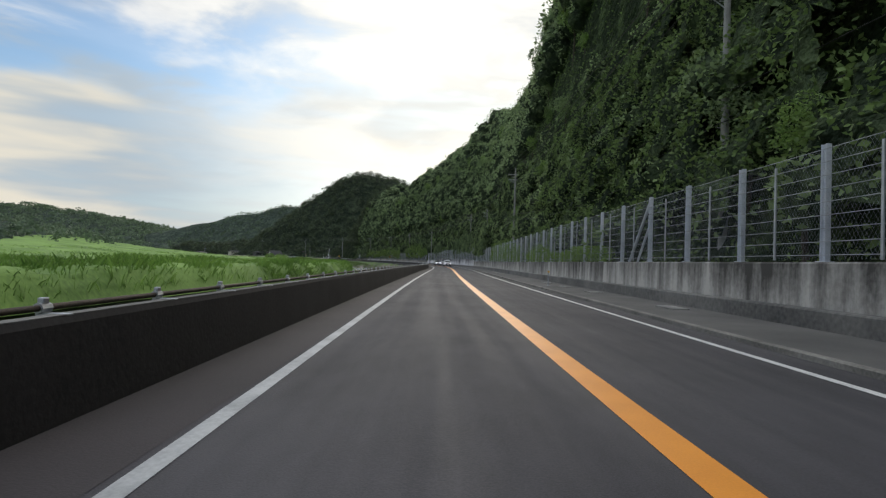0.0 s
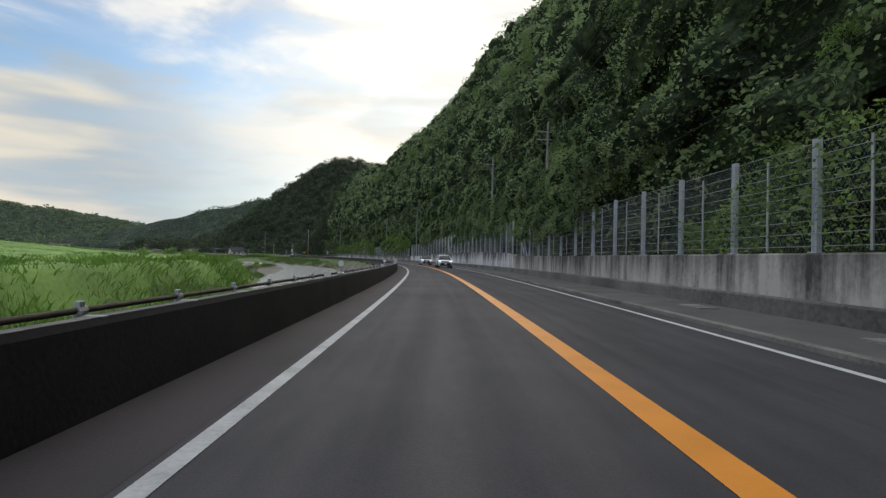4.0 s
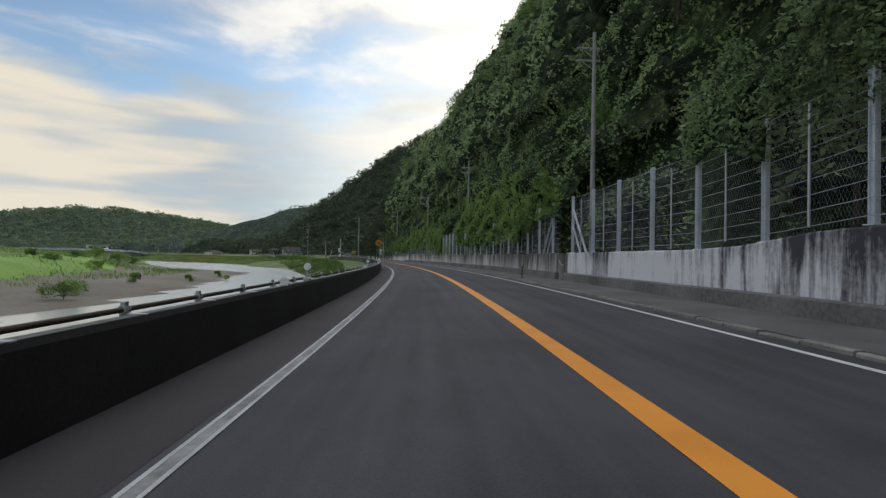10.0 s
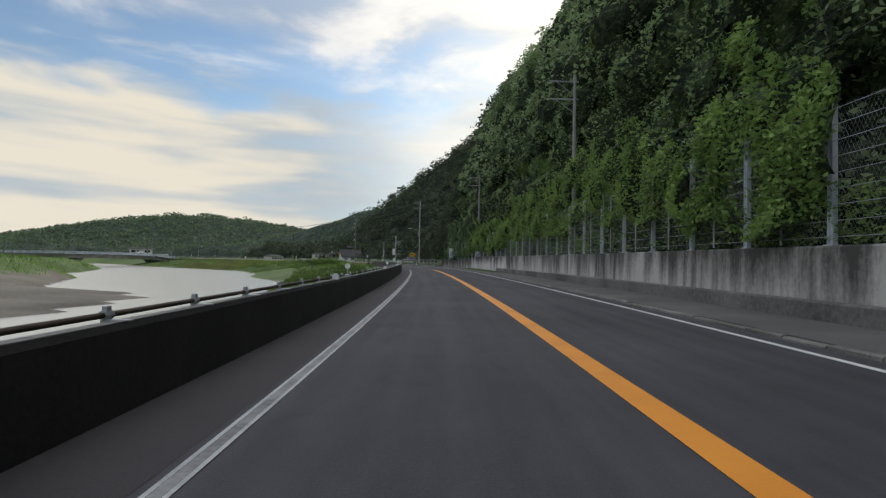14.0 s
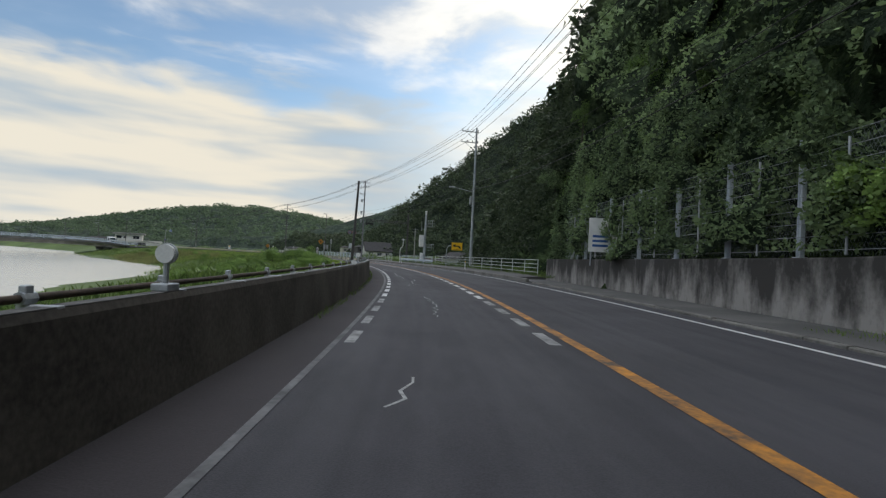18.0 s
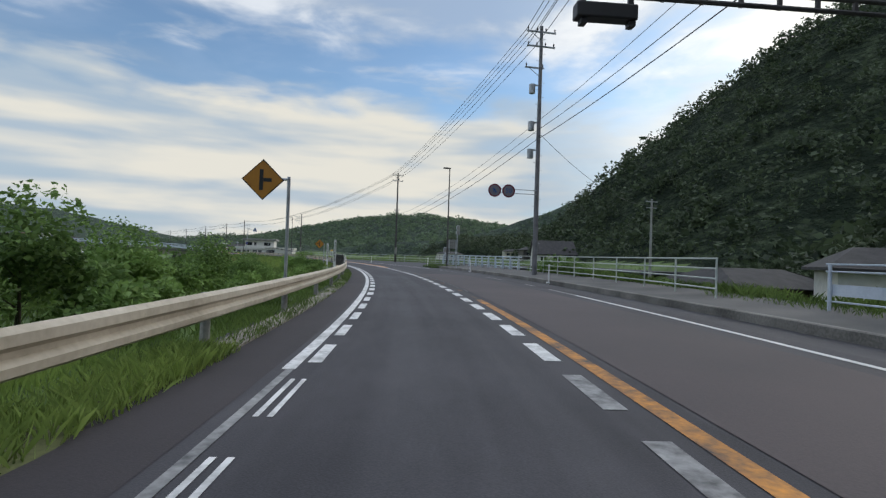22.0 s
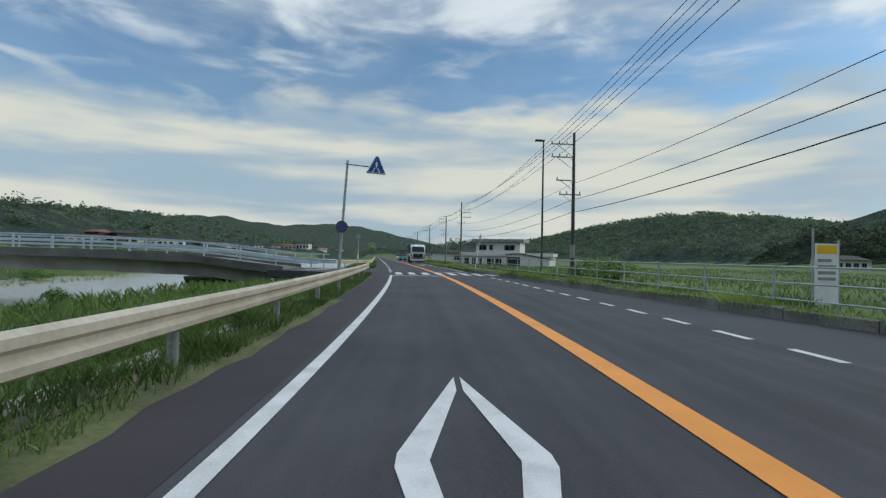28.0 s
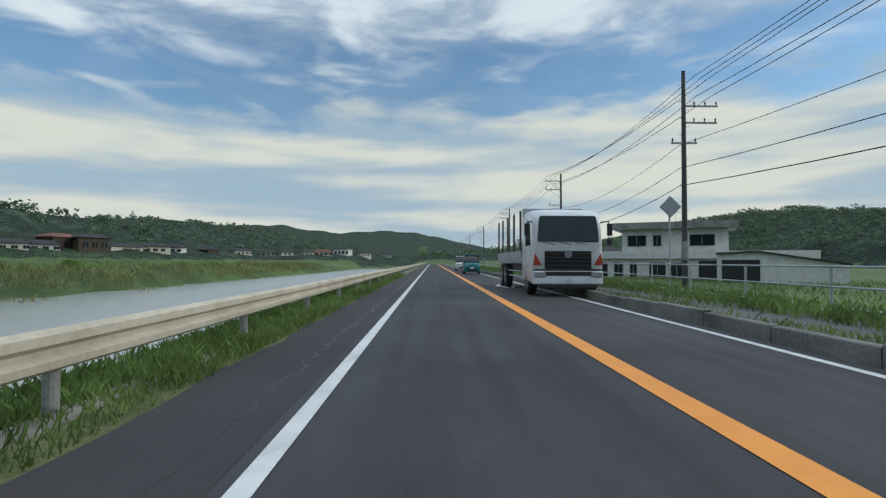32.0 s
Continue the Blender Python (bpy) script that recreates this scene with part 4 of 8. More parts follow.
# ---- retaining wall on the hill side ----
M["streak"] = stained("concrete with pale lime streaks", (0.06, 0.057, 0.053), (0.48, 0.465, 0.44), 0.43, 0.59, 1.15, 0.045, 2.4, 0.1)
M["pale"] = stained("pale concrete with black runs", (0.045, 0.042, 0.052), (0.6, 0.6, 0.63), 0.438, 0.558, 1.5, 0.045, 4.2, 0.09)
M["lime"] = stained("whitish weathered concrete", (0.055, 0.053, 0.056), (0.6, 0.58, 0.56), 0.432, 0.565, 1.3, 0.06, 3.0, 0.13)
M["dim"] = stained("dark mossy concrete with pale patches", (0.045, 0.042, 0.04), (0.3, 0.285, 0.27), 0.45, 0.6, 0.75, 0.06, 1.6, 0.35)
for s0, s1 in ((-150, 202.0), (203.5, 305)):
    tagged(swept("wall_plinth", [(lambda s: wall_d(s) - 0.2, -0.3), (lambda s: wall_d(s) - 0.19, 0.47), (lambda s: wall_d(s) - 0.16, 0.5), (lambda s: wall_d(s) + 0.05, 0.52), (lambda s: wall_d(s) + 0.05, -0.3)], s0, s1, M["concrete"], step=2), "dark stepped concrete footing of the retaining wall", "wall footing", kind="structure")
for s0, s1, mt in ((-150, 113.6, "streak"), (113.62, 202.0, "pale"), (203.5, 300, "streak"), (300.02, 324.5, "lime"), (324.52, 349, "dim")):
    w = new("retaining_wall")
    tagged(w, "weathered concrete retaining wall with lime streaks and panel joints", "wall", kind="structure")
    n_p = max(1, round((s1 - s0) / 10))
    for k in range(n_p):
        a, b = s0 + (s1 - s0) * k / n_p, s0 + (s1 - s0) * (k + 1) / n_p
        swept("wall_panel", [(wall_d, -0.4), (lambda s: wall_d(s) + 0.02, lambda s: wall_top(s) - 0.04), (lambda s: wall_d(s) + 0.05, wall_top), (lambda s: wall_d(s) + 0.38, wall_top), (lambda s: wall_d(s) + 0.42, -0.4)], a + 0.012, b - 0.012, M[mt], w, step=2)
# steps through the gap in the wall
steps = tagged(new("stone_steps"), "dark concrete steps behind a chain in a wall gap", "steps", kind="structure")
for k in range(7):
    swept("step", [(6.5 + 0.28 * k, -0.3), (6.5 + 0.28 * k, 0.12 + 0.2 * k), (6.85 + 0.28 * k, 0.12 + 0.2 * k), (6.85 + 0.28 * k, -0.3)], 202.05, 203.45, M["concrete"], steps, step=1.4)
for s in (201.86, 203.52):
    swept("side_wall", [(6.32, -0.3), (6.32, 1.55), (8.6, 1.62), (8.6, -0.3)], s, s + 0.14, M["concrete"], steps, step=0.14)
chain = thing("chain", place(202.75, 6.4, 0.9), "sagging chain across the gap in the wall", "chain")
pts = [(u, 0.35 * (2 * u / 1.4) ** 2 - 0.0) for u in np.linspace(-0.7, 0.7, 15)]
bm = bmesh.new()
for (u0, z0), (u1, z1) in zip(pts, pts[1:]):
    tube(bm, (0, u0, z0), (0, u1, z1), 0.015, n=6)
part("links", bm, M["steel"], chain)

# ---- rockfall fence on the wall ----
bm = bmesh.new()
block(bm, -0.06, 0.06, -0.075, -0.06, 0, 3.05)
block(bm, -0.06, 0.06, 0.06, 0.075, 0, 3.05)
block(bm, -0.008, 0.008, -0.06, 0.06, 0, 3.05)
block(bm, -0.12, 0.12, -0.12, 0.12, 0, 0.02)
post_mesh = bpy.data.meshes.new("post")
bm.to_mesh(post_mesh), bm.free()
post_mesh.materials.append(M["post"])
bm = bmesh.new()
block(bm, -0.018, 0.018, -0.03, 0.03, 0.05, 2.75, 0.005)
thin_mesh = bpy.data.meshes.new("spacer")
bm.to_mesh(thin_mesh), bm.free()
thin_mesh.materials.append(M["steel"])
bm = bmesh.new()
tube(bm, (0, 0, 2.4), (0, 2.1, 0.02), 0.06, n=8)
tube(bm, (0, 0, 1.5), (0, 1.2, 0.02), 0.05, n=8)
brace_mesh = bpy.data.meshes.new("brace")
bm.to_mesh(brace_mesh), bm.free()
brace_mesh.materials.append(M["post"])


def fence_d(s):
    return wall_d(s) + 0.2


def rockfall_fence(s0, s1, phase, braces, height=3.05):
    f = thing("rockfall_fence", place(s0, fence_d(s0), wall_top(s0)), "tall galvanised steel post and cable rockfall fence", "fence", "rockfall fences on the wall")
    bpy.context.view_layer.update()
    first_k = math.ceil((s0 - phase) / 3)
    for k in range(first_k, int((s1 - phase) / 3) + 1):
        s = phase + 3 * k
        ob = new("post", post_mesh)
        ob.parent = f
        set_down(ob, place(s, fence_d(s), wall_top(s)) @ Matrix.Diagonal((1, 1, height / 3.05, 1)))
        if s + 1.5 < s1:
            ob = new("spacer", thin_mesh)
            ob.parent = f
            set_down(ob, place(s + 1.5, fence_d(s) - 0.08, wall_top(s)) @ Matrix.Diagonal((1, 1, height / 3.05, 1)))
    for s, flip in braces:
        ob = new("brace", brace_mesh)
        ob.parent = f
        set_down(ob, place(s, fence_d(s), wall_top(s), 180 if flip else 0))
    for k in range(9):
        strand("cable", s0, s1, lambda s: fence_d(s) - 0.085, lambda s: wall_top(s) + (0.18 + 0.34 * k) * height / 3.05, 0.008, M["steel"], f, 3.0, 4)
    # wire netting behind the cables, of crossing slanted wires
    inv, verts, faces = f.matrix_world.inverted(), [], []
    for k in range(int((s1 - s0) / 0.1)):
        for sg in (-1, 1):
            a = s0 + 0.1 * k
            b = min(max(a + sg * 1.5, s0), s1)
            for u, z in ((a, wall_top(a) + 0.04), (b, wall_top(b) + 0.04 + (height - 0.12) * abs(b - a) / 1.5)):
                for dx, dz in ((-0.0018, 0), (0.0018, 0), (0, 0.0025)):
                    verts.append(inv @ at(u + dx, fence_d(u) - 0.02 * sg - dz, z))
            m = len(verts) - 6
            faces += [(m, m + 1, m + 4, m + 3), (m + 1, m + 2, m + 5, m + 4), (m + 2, m, m + 3, m + 5)]
    tagged(arrays("netting", verts, faces, M["net"], f), "thin grey wire netting")
    return f


M["net"] = paint("dull zinc wire", (0.3, 0.33, 0.36), 0.6)
rockfall_fence(-30, 113, 6.0, [(15.0, False), (111, True)], 2.5)
rockfall_fence(114, 201.8, 6.6, [(159.6, True), (201.6, True)])
rockfall_fence(203.7, 346, 238.2, [(205.2, False), (322.2, True), (343.2, False)])

# earth verge and a concrete strip at the road's left edge
for s0, s1, d0 in ((366, 392.5, -4.0), (447, 500, -4.05), (436.5, 447, -4.02), (500, 518.5, -4.35), (539, 1000, -4.45)):
    tagged(swept("verge", [((lambda s, q=d0: q + 0.06 * math.sin(s * 1.7) + 0.04 * math.sin(s * 4.1)), 0.004), (d0 - 0.25, 0.025), (d0 - 0.6, 0.0), (d0 - 0.9, -0.3)], s0, s1, M["earth"], step=0.7, closed=False), "grassy earth verge beside the asphalt", "verge", kind="structure")
tagged(swept("edge_strip", [(-4.04, -0.3), (-4.06, 0.04), (-4.4, 0.05), (-4.42, -0.6)], 392.5, 423.6, M["edging"], step=2), "weathered beige concrete strip under the guard rail", "kerb", kind="structure")
for s0, s1, d0 in ((486, 518, -4.95), (546, 700, -4.85)):
    tagged(swept("edge_strip", [(d0 + 0.05, -0.1), (d0, 0.035), (d0 - 0.26, 0.04), (d0 - 0.28, -0.3)], s0, s1, M["edging"], step=2), "dusty concrete strip under the guard rail", "kerb", kind="structure")
tagged(swept("edge_strip", [(-3.85, -0.3), (-3.87, 0.03), (-4.0, 0.035), (-4.02, -0.3)], 435.3, 447, M["edging"], step=2), "narrow concrete edging beside the grass", "kerb", kind="structure")

# ---- woods, vines and grass ----
rng = np.random.RandomState(11)


def quad_mesh(name, q, mat, parent=None):
    """Many separate four-cornered leaves: q is an array of n x 4 x 3."""
    n = len(q)
    me = bpy.data.meshes.new(name)
    me.vertices.add(4 * n)
    me.vertices.foreach_set("co", np.ascontiguousarray(q, np.float32).ravel())
    me.loops.add(4 * n)
    me.loops.foreach_set("vertex_index", np.arange(4 * n, dtype=np.int32))
    me.polygons.add(n)
    me.polygons.foreach_set("loop_start", np.arange(0, 4 * n, 4, dtype=np.int32))
    me.polygons.foreach_set("loop_total", np.full(n, 4, np.int32))
    me.update(calc_edges=True)
    me.materials.append(mat)
    ob = new(name, me)
    ob.parent = parent
    return ob


def leaves(centres, size, r, droop=0.0):
    """A pointed leaf at each centre, turned at random."""
    n = len(centres)
    a = r.normal(size=(n, 3))
    a[:, 2] = a[:, 2] * 0.6 - droop
    a /= np.linalg.norm(a, axis=1)[:, None]
    b = np.cross(a, r.normal(size=(n, 3)))
    b /= np.linalg.norm(b, axis=1)[:, None] + 1e-9
    ln = (size * r.uniform(0.6, 1.25, n))[:, None]
    wd = ln * r.uniform(0.45, 0.7, n)[:, None]
    bend = np.cross(a, b) * ln * r.uniform(-0.2, 0.2, n)[:, None]
    return np.stack([centres - a * ln / 2, centres + b * wd / 2 + bend, centres + a * ln / 2, centres - b * wd / 2 + bend], 1)


def crown_points(n, r, blobs=11, radius=1.0, flat=0.8):
    """Points on the outsides of many overlapping lobes."""
    c = r.normal(size=(blobs, 3))
    c /= np.linalg.norm(c, axis=1)[:, None]
    c *= (radius * r.uniform(0.25, 0.75, blobs))[:, None]
    c[:, 2] *= flat
    rad = radius * r.uniform(0.26, 0.5, blobs)
    k = r.randint(0, blobs, n)
    v = r.normal(size=(n, 3))
    v[:, 2] = np.abs(v[:, 2]) * 0.75 - 0.35 * r.rand(n)
    v /= np.linalg.norm(v, axis=1)[:, None]
    return c[k] + v * (rad[k] * r.uniform(0.72, 1.08, n))[:, None]


def trunk_mesh(height, r, seed):
    bm = bmesh.new()
    q = random.Random(seed)
    p, rad = Vector((0, 0, -0.6)), r
    steps_n = 5
    for i in range(steps_n):
        nxt = p + Vector((q.uniform(-0.12, 0.12) * height / 5, q.uniform(-0.12, 0.12) * height / 5, (height + 0.6) / steps_n))
        tube(bm, p, nxt, rad, rad * 0.8, 8)
        if i >= 2:
            for _ in range(2):
                e = nxt + Vector((q.uniform(-1, 1), q.uniform(-1, 1), q.uniform(0.3, 0.9))) * height * 0.22
                tube(bm, nxt, e, rad * 0.45, rad * 0.12, 6)
        p, rad = nxt, rad * 0.8
    return bm


def make_tree(kind, seed, n_leaf, leaf_size, radius, height, flat, mat):
    r = np.random.RandomState(seed)
    t = thing("tree", Matrix.Identity(4), kind, "tree", "trees on the slope")
    part("trunk", trunk_mesh(height, 0.16, seed), M["bark"], t)
    pts = crown_points(n_leaf, r, 13, radius, flat) + (0, 0, height)
    quad_mesh("crown", leaves(pts, leaf_size, r, 0.25), mat, t)
    return t


# The last green is the oak's, paled to put haze into its colour.
GREENS = [leafy("dark evergreen leaves", (0.052, 0.082, 0.044), (0.235, 0.325, 0.15), 0.22), leafy("oak leaves", (0.068, 0.106, 0.055), (0.31, 0.42, 0.185), 0.16), leafy("fresh leaves", (0.06, 0.11, 0.035), (0.27, 0.41, 0.115), 0.3), leafy("oak leaves paled for haze", (0.08, 0.12, 0.068), (0.34, 0.45, 0.22), 0.16)]
M["creep"] = leafy("creeping leaves", (0.04, 0.07, 0.026), (0.21, 0.31, 0.1), 0.5)
# Leaf colour darkened to put the corner hill's backlit shade into it.
M["backlit_leaf"] = leafy("hill leaves darkened for back light", (0.022, 0.034, 0.021), (0.105, 0.142, 0.074), 0.25, 0.34)
kinds = [
    make_tree("broad dark evergreen tree rooted on the steep slope", 1, 2300, 0.23, 3.0, 4.2, 0.8, GREENS[0]),
    make_tree("rounded green oak growing on the steep slope", 2, 2300, 0.22, 2.7, 4.6, 0.9, GREENS[1]),
    make_tree("slender fresh green tree leaning over the fence", 3, 2200, 0.19, 2.2, 4.8, 1.15, GREENS[2]),
    make_tree("wide spreading dark tree above the road", 4, 2400, 0.24, 3.4, 3.8, 0.7, GREENS[0]),
    make_tree("bushy mid-green tree with hanging twigs", 5, 2200, 0.22, 2.5, 3.4, 0.95, GREENS[1]),
]
spots = []
for k in range(4000):
    s, q = rng.uniform(-8, 366), rng.uniform(0.03, 0.62)
    u = float(np.interp(s, SLOPE_S, SLOPE_RUN)) * (-math.log(1 - q)) ** (1 / 1.2)
    if len(spots) >= 270:
        break
    d = float(hill_foot(s)) + u
    p = at(s, d)
    if any((p.x - q[0]) ** 2 + (p.y - q[1]) ** 2 < 6.0 for q in spots):
        continue
    spots.append((p.x, p.y, s, u))
zz = land([q[0] for q in spots], [q[1] for q in spots])[0]
for i, ((x, y, s, u), z) in enumerate(zip(spots, zz)):
    small = 0.55 if u < 3 else 0.8 if u < 6 else 1.0
    sc = small * rng.uniform(0.85, 1.25)
    k = 2 if u < 3.5 and rng.rand() < 0.6 else rng.randint(0, 5)
    m = Matrix.LocRotScale((x, y, z - 0.2), Euler((rng.uniform(-0.1, 0.1), rng.uniform(-0.1, 0.1), rng.uniform(0, 6.28))), (1, 1, 1))
    if i < 5:
        ob = kinds[i]
        ob.matrix_world = m
        ob.scale = (sc, sc, sc * 1.05)
    else:
        ob = copy_thing(kinds[k], m)
        ob.scale = (sc, sc, sc * 1.05)


for s, d, z, sc in ((8.5, 1.6, 3.2, 0.62), (12, 2.2, 4.0, 0.7), (118, 1.5, 2.4, 0.7), (122, 1.8, 2.9, 0.75), (127, 1.6, 2.6, 0.6), (137, 2.0, 3.6, 0.8), (144, 1.5, 3.4, 0.75), (150, 1.9, 3.6, 0.7), (179, 1.7, 3.4, 0.8), (186, 2.0, 3.6, 0.7), (226, 1.6, 2.8, 0.7), (262, 1.6, 2.6, 0.75), (275, 1.9, 3.0, 0.8), (305, 1.6, 2.4, 0.75), (316, 1.8, 2.8, 0.8), (330, 1.8, 2.2, 0.7)):
    ob = copy_thing(kinds[2] if s % 2 else kinds[1], place(s, float(wall_dv(s)) + d, z - 2.4 * sc))
    ob.scale = (sc, sc, sc)


def ball(sub):
    bm = bmesh.new()
    bmesh.ops.create_icosphere(bm, subdivisions=sub, radius=1.0)
    v, f = np.array([q.co[:] for q in bm.verts]), np.array([[k.index for k in q.verts] for q in bm.faces])
    bm.free()
    return v, f


def woods(name, xs, ys, zs, radius, per, size, seed, label, mat, lift=0.2, toward=None, core=None):
    """Many crowns of loose leaf clumps in one object; toward: the open side of each crown; core: material of added dark
    lumps that stand for shade inside the crowns.
    """
    r = np.random.RandomState(seed)
    n = len(xs)
    base = [crown_points(per, r, 8, 1.0, 0.85) for _ in range(9)]
    bv, bf = ball(2)
    out, rad, cv, cf = [], [], [], []
    for i in range(n):
        tall = r.uniform(0.8, 1.3)
        c = base[i % 9] * (1, 1, tall)
        a = r.uniform(0, 6.28)
        c = np.stack([c[:, 0] * np.cos(a) - c[:, 1] * np.sin(a), c[:, 0] * np.sin(a) + c[:, 1] * np.cos(a), c[:, 2]], 1)
        if toward is not None:
            c = c[c @ toward[i] > -0.25]
        centre = np.array((xs[i], ys[i], zs[i] + radius[i] * lift))
        out.append(c * radius[i] + centre)
        rad.append(np.full(len(c), radius[i]))
        # added lumps, coloured dark to put shade inside each crown
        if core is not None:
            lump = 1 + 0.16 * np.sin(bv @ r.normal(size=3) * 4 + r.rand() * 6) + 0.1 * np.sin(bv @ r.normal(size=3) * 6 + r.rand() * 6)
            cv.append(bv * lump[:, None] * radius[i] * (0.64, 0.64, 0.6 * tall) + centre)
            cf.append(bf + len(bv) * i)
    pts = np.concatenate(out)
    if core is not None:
        tagged(arrays(name + "_shade", np.concatenate(cv), np.concatenate(cf), core, None, True), "dark lumps standing for shade inside the tree crowns", "forest", kind="stuff")
    return tagged(quad_mesh(name, leaves(pts, np.concatenate(rad) * size, r, 0.2), mat), label, "forest", kind="stuff")


# the slope above the nearest trees
n = 2500
ss = rng.uniform(-50, 440, n)
qq = rng.uniform(0.3, 0.985, n)
uu = np.interp(ss, SLOPE_S, SLOPE_RUN) * (-np.log(1 - qq)) ** (1 / 1.2)
P = [at(s, float(hill_foot(s)) + u) for s, u in zip(ss, uu)]
X, Y = np.array([p.x for p in P]), np.array([p.y for p in P])
Z = land(X, Y)[0]
R = rng.uniform(2.2, 3.8, n)
k = ss < 362
HH = np.interp(ss, _s, _h)
T = np.stack([-np.cos(HH) * 0.8, -np.sin(HH) * 0.8, np.full(n, 0.45)], 1)
# Darkened leaf colour that paints shade inside crowns and behind hanging leaves.
M["shade"] = canopy("leaf colour darkened as shade", (0.026, 0.038, 0.024), (0.125, 0.17, 0.088), 0.7)
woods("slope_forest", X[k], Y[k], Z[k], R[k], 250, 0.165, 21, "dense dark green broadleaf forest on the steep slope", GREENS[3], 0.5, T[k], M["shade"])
# From here on the hill's own shade comes from the darkened leaf colour.
woods("cedar_forest", X[~k], Y[~k], Z[~k], R[~k], 80, 0.3, 29, "forest on the slope beyond the wall, leaves darkened for back light", M["backlit_leaf"], 0.5)
n = 420
ss = rng.uniform(362, 425, n)
uu = np.interp(ss, SLOPE_S, SLOPE_RUN) * (-np.log(1 - rng.uniform(0.01, 0.4, n))) ** (1 / 1.2)
P = [at(s, float(hill_foot(s)) + u) for s, u in zip(ss, uu)]
X, Y = np.array([p.x for p in P]), np.array([p.y for p in P])
woods("cedar_edge", X, Y, land(X, Y)[0], rng.uniform(1.4, 2.6, n), 150, 0.2, 30, "trees and shrubs at the hill foot, leaves darkened for back light", M["backlit_leaf"], 0.5)
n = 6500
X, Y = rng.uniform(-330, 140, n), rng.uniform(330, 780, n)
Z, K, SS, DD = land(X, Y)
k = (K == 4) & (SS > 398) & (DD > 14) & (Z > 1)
woods("corner_forest", X[k], Y[k], Z[k], rng.uniform(2.8, 4.8, k.sum()), 42, 0.34, 25, "woods on the hill by the junction, leaves darkened for back light", M["backlit_leaf"], 0.5)
# woods on the distant hills
n = 30000
X, Y = rng.uniform(-1000, 150, n), rng.uniform(-150, 1050, n)
X2, Y2 = rng.uniform(-2600, -500, 26000), rng.uniform(-500, 1300, 26000)


def wooded(x, y, lo, hi):
    z, kind, s, d = land(x, y)
    near = np.hypot(x + 130, y - 400)
    keep = ((kind == 1) | (kind == 4)) & (z > np.where((d < 0) & (s > 430), 9, 3)) & ((np.abs(d) > 45) | (s > 640)) & ~((x > -330) & (x < 140) & (y > 330) & (y < 780) & (d > 0) & (s > 398)) & (d > -2000) & (near > lo) & (near < hi)
    return x[keep], y[keep], z[keep], near[keep]


x, y, z, q = wooded(X, Y, 0, 900)
k = rng.permutation(np.argsort(q)[:9000])[:5600]
woods("hill_forest", x[k], y[k], z[k], rng.uniform(2.4, 4.6, len(k)), 38, 0.38, 22, "mixed woodland covering the nearer hills", M["wood_leaf"])
X3, Y3 = rng.uniform(-2300, -500, 12000), rng.uniform(1130, 2150, 12000)
Z3 = land(X3, Y3)[0]
k = Z3 > 14
woods("ridge_forest", X3[k], Y3[k], Z3[k], rng.uniform(7, 12, k.sum()), 10, 0.62, 24, "hazy woodland on the long ridge beyond the fields", M["wood_leaf"])
x, y, z, q = wooded(X2, Y2, 500, 3000)
k = rng.permutation(np.argsort(q)[:9000])[:4200]
woods("far_forest", x[k], y[k], z[k], rng.uniform(4.0, 7.0, len(k)), 16, 0.7, 23, "hazy woodland on distant hills", M["wood_leaf"])


# undergrowth on the foot of the slope and vines over the fence
def scatter(s0, s1, d0, d1, n, seed):
    r = np.random.RandomState(seed)
    s = r.uniform(s0, s1, n)
    d = r.uniform(d0, d1, n)
    h = np.interp(s, _s, _h)
    return s, d, np.interp(s, _s, _x), np.interp(s, _s, _y), np.cos(h), np.sin(h), r


s, d, cx, cy, ch, sh, r = scatter(-20, 364, 0.2, 7.5, 66000, 31)
dd = np.maximum(hill_foot(s) - 1.0, np.where(s < 350, wall_dv(s) + 0.5, 0.0)) + d
x, y = cx + dd * ch, cy + dd * sh
clump = 0.5 + 0.5 * rough_field(x, y, 5, 77)
z = land(x, y)[0] + r.uniform(0, 1, len(x)) * (0.25 + 1.5 * np.clip(clump, 0, 1))
tagged(quad_mesh("undergrowth", leaves(np.stack([x, y, z], 1), 0.22, r, 0.2), M["creep"]), "tangled green undergrowth and creepers on the slope foot", "undergrowth", kind="stuff")


def vine(name, s0, s1, n, lo, hi, seed, out=0.35, size=0.13):
    s, d, cx, cy, ch, sh, r = scatter(s0, s1, -1, 1, n, seed)
    body = 0.5 + 0.5 * rough_field(s, s * 0.37, 9, seed)
    dd = wall_dv(s) + 0.3 + d * out * (0.4 + body)
    wt = np.array([wall_top(q) for q in np.linspace(s0, s1, 200)])
    z0 = np.interp(s, np.linspace(s0, s1, 200), wt)
    z = z0 + lo + r.uniform(0, 1, n) ** 0.8 * (hi - lo) * np.clip(0.35 + body, 0, 1.25)
    q = leaves(np.stack([cx + dd * ch, cy + dd * sh, z], 1), size, r, 0.3)
    return tagged(quad_mesh(name, q, M["vine"]), "leafy creeper climbing over the rockfall fence", "creeper", kind="stuff")


vine("creeper", 20, 44, 5200, 0.0, 1.1, 41)
vine("creeper", 48, 84, 12000, 0.0, 2.4, 42)
vine("creeper", 250, 300, 12800, 0.0, 3.2, 46, 0.4)


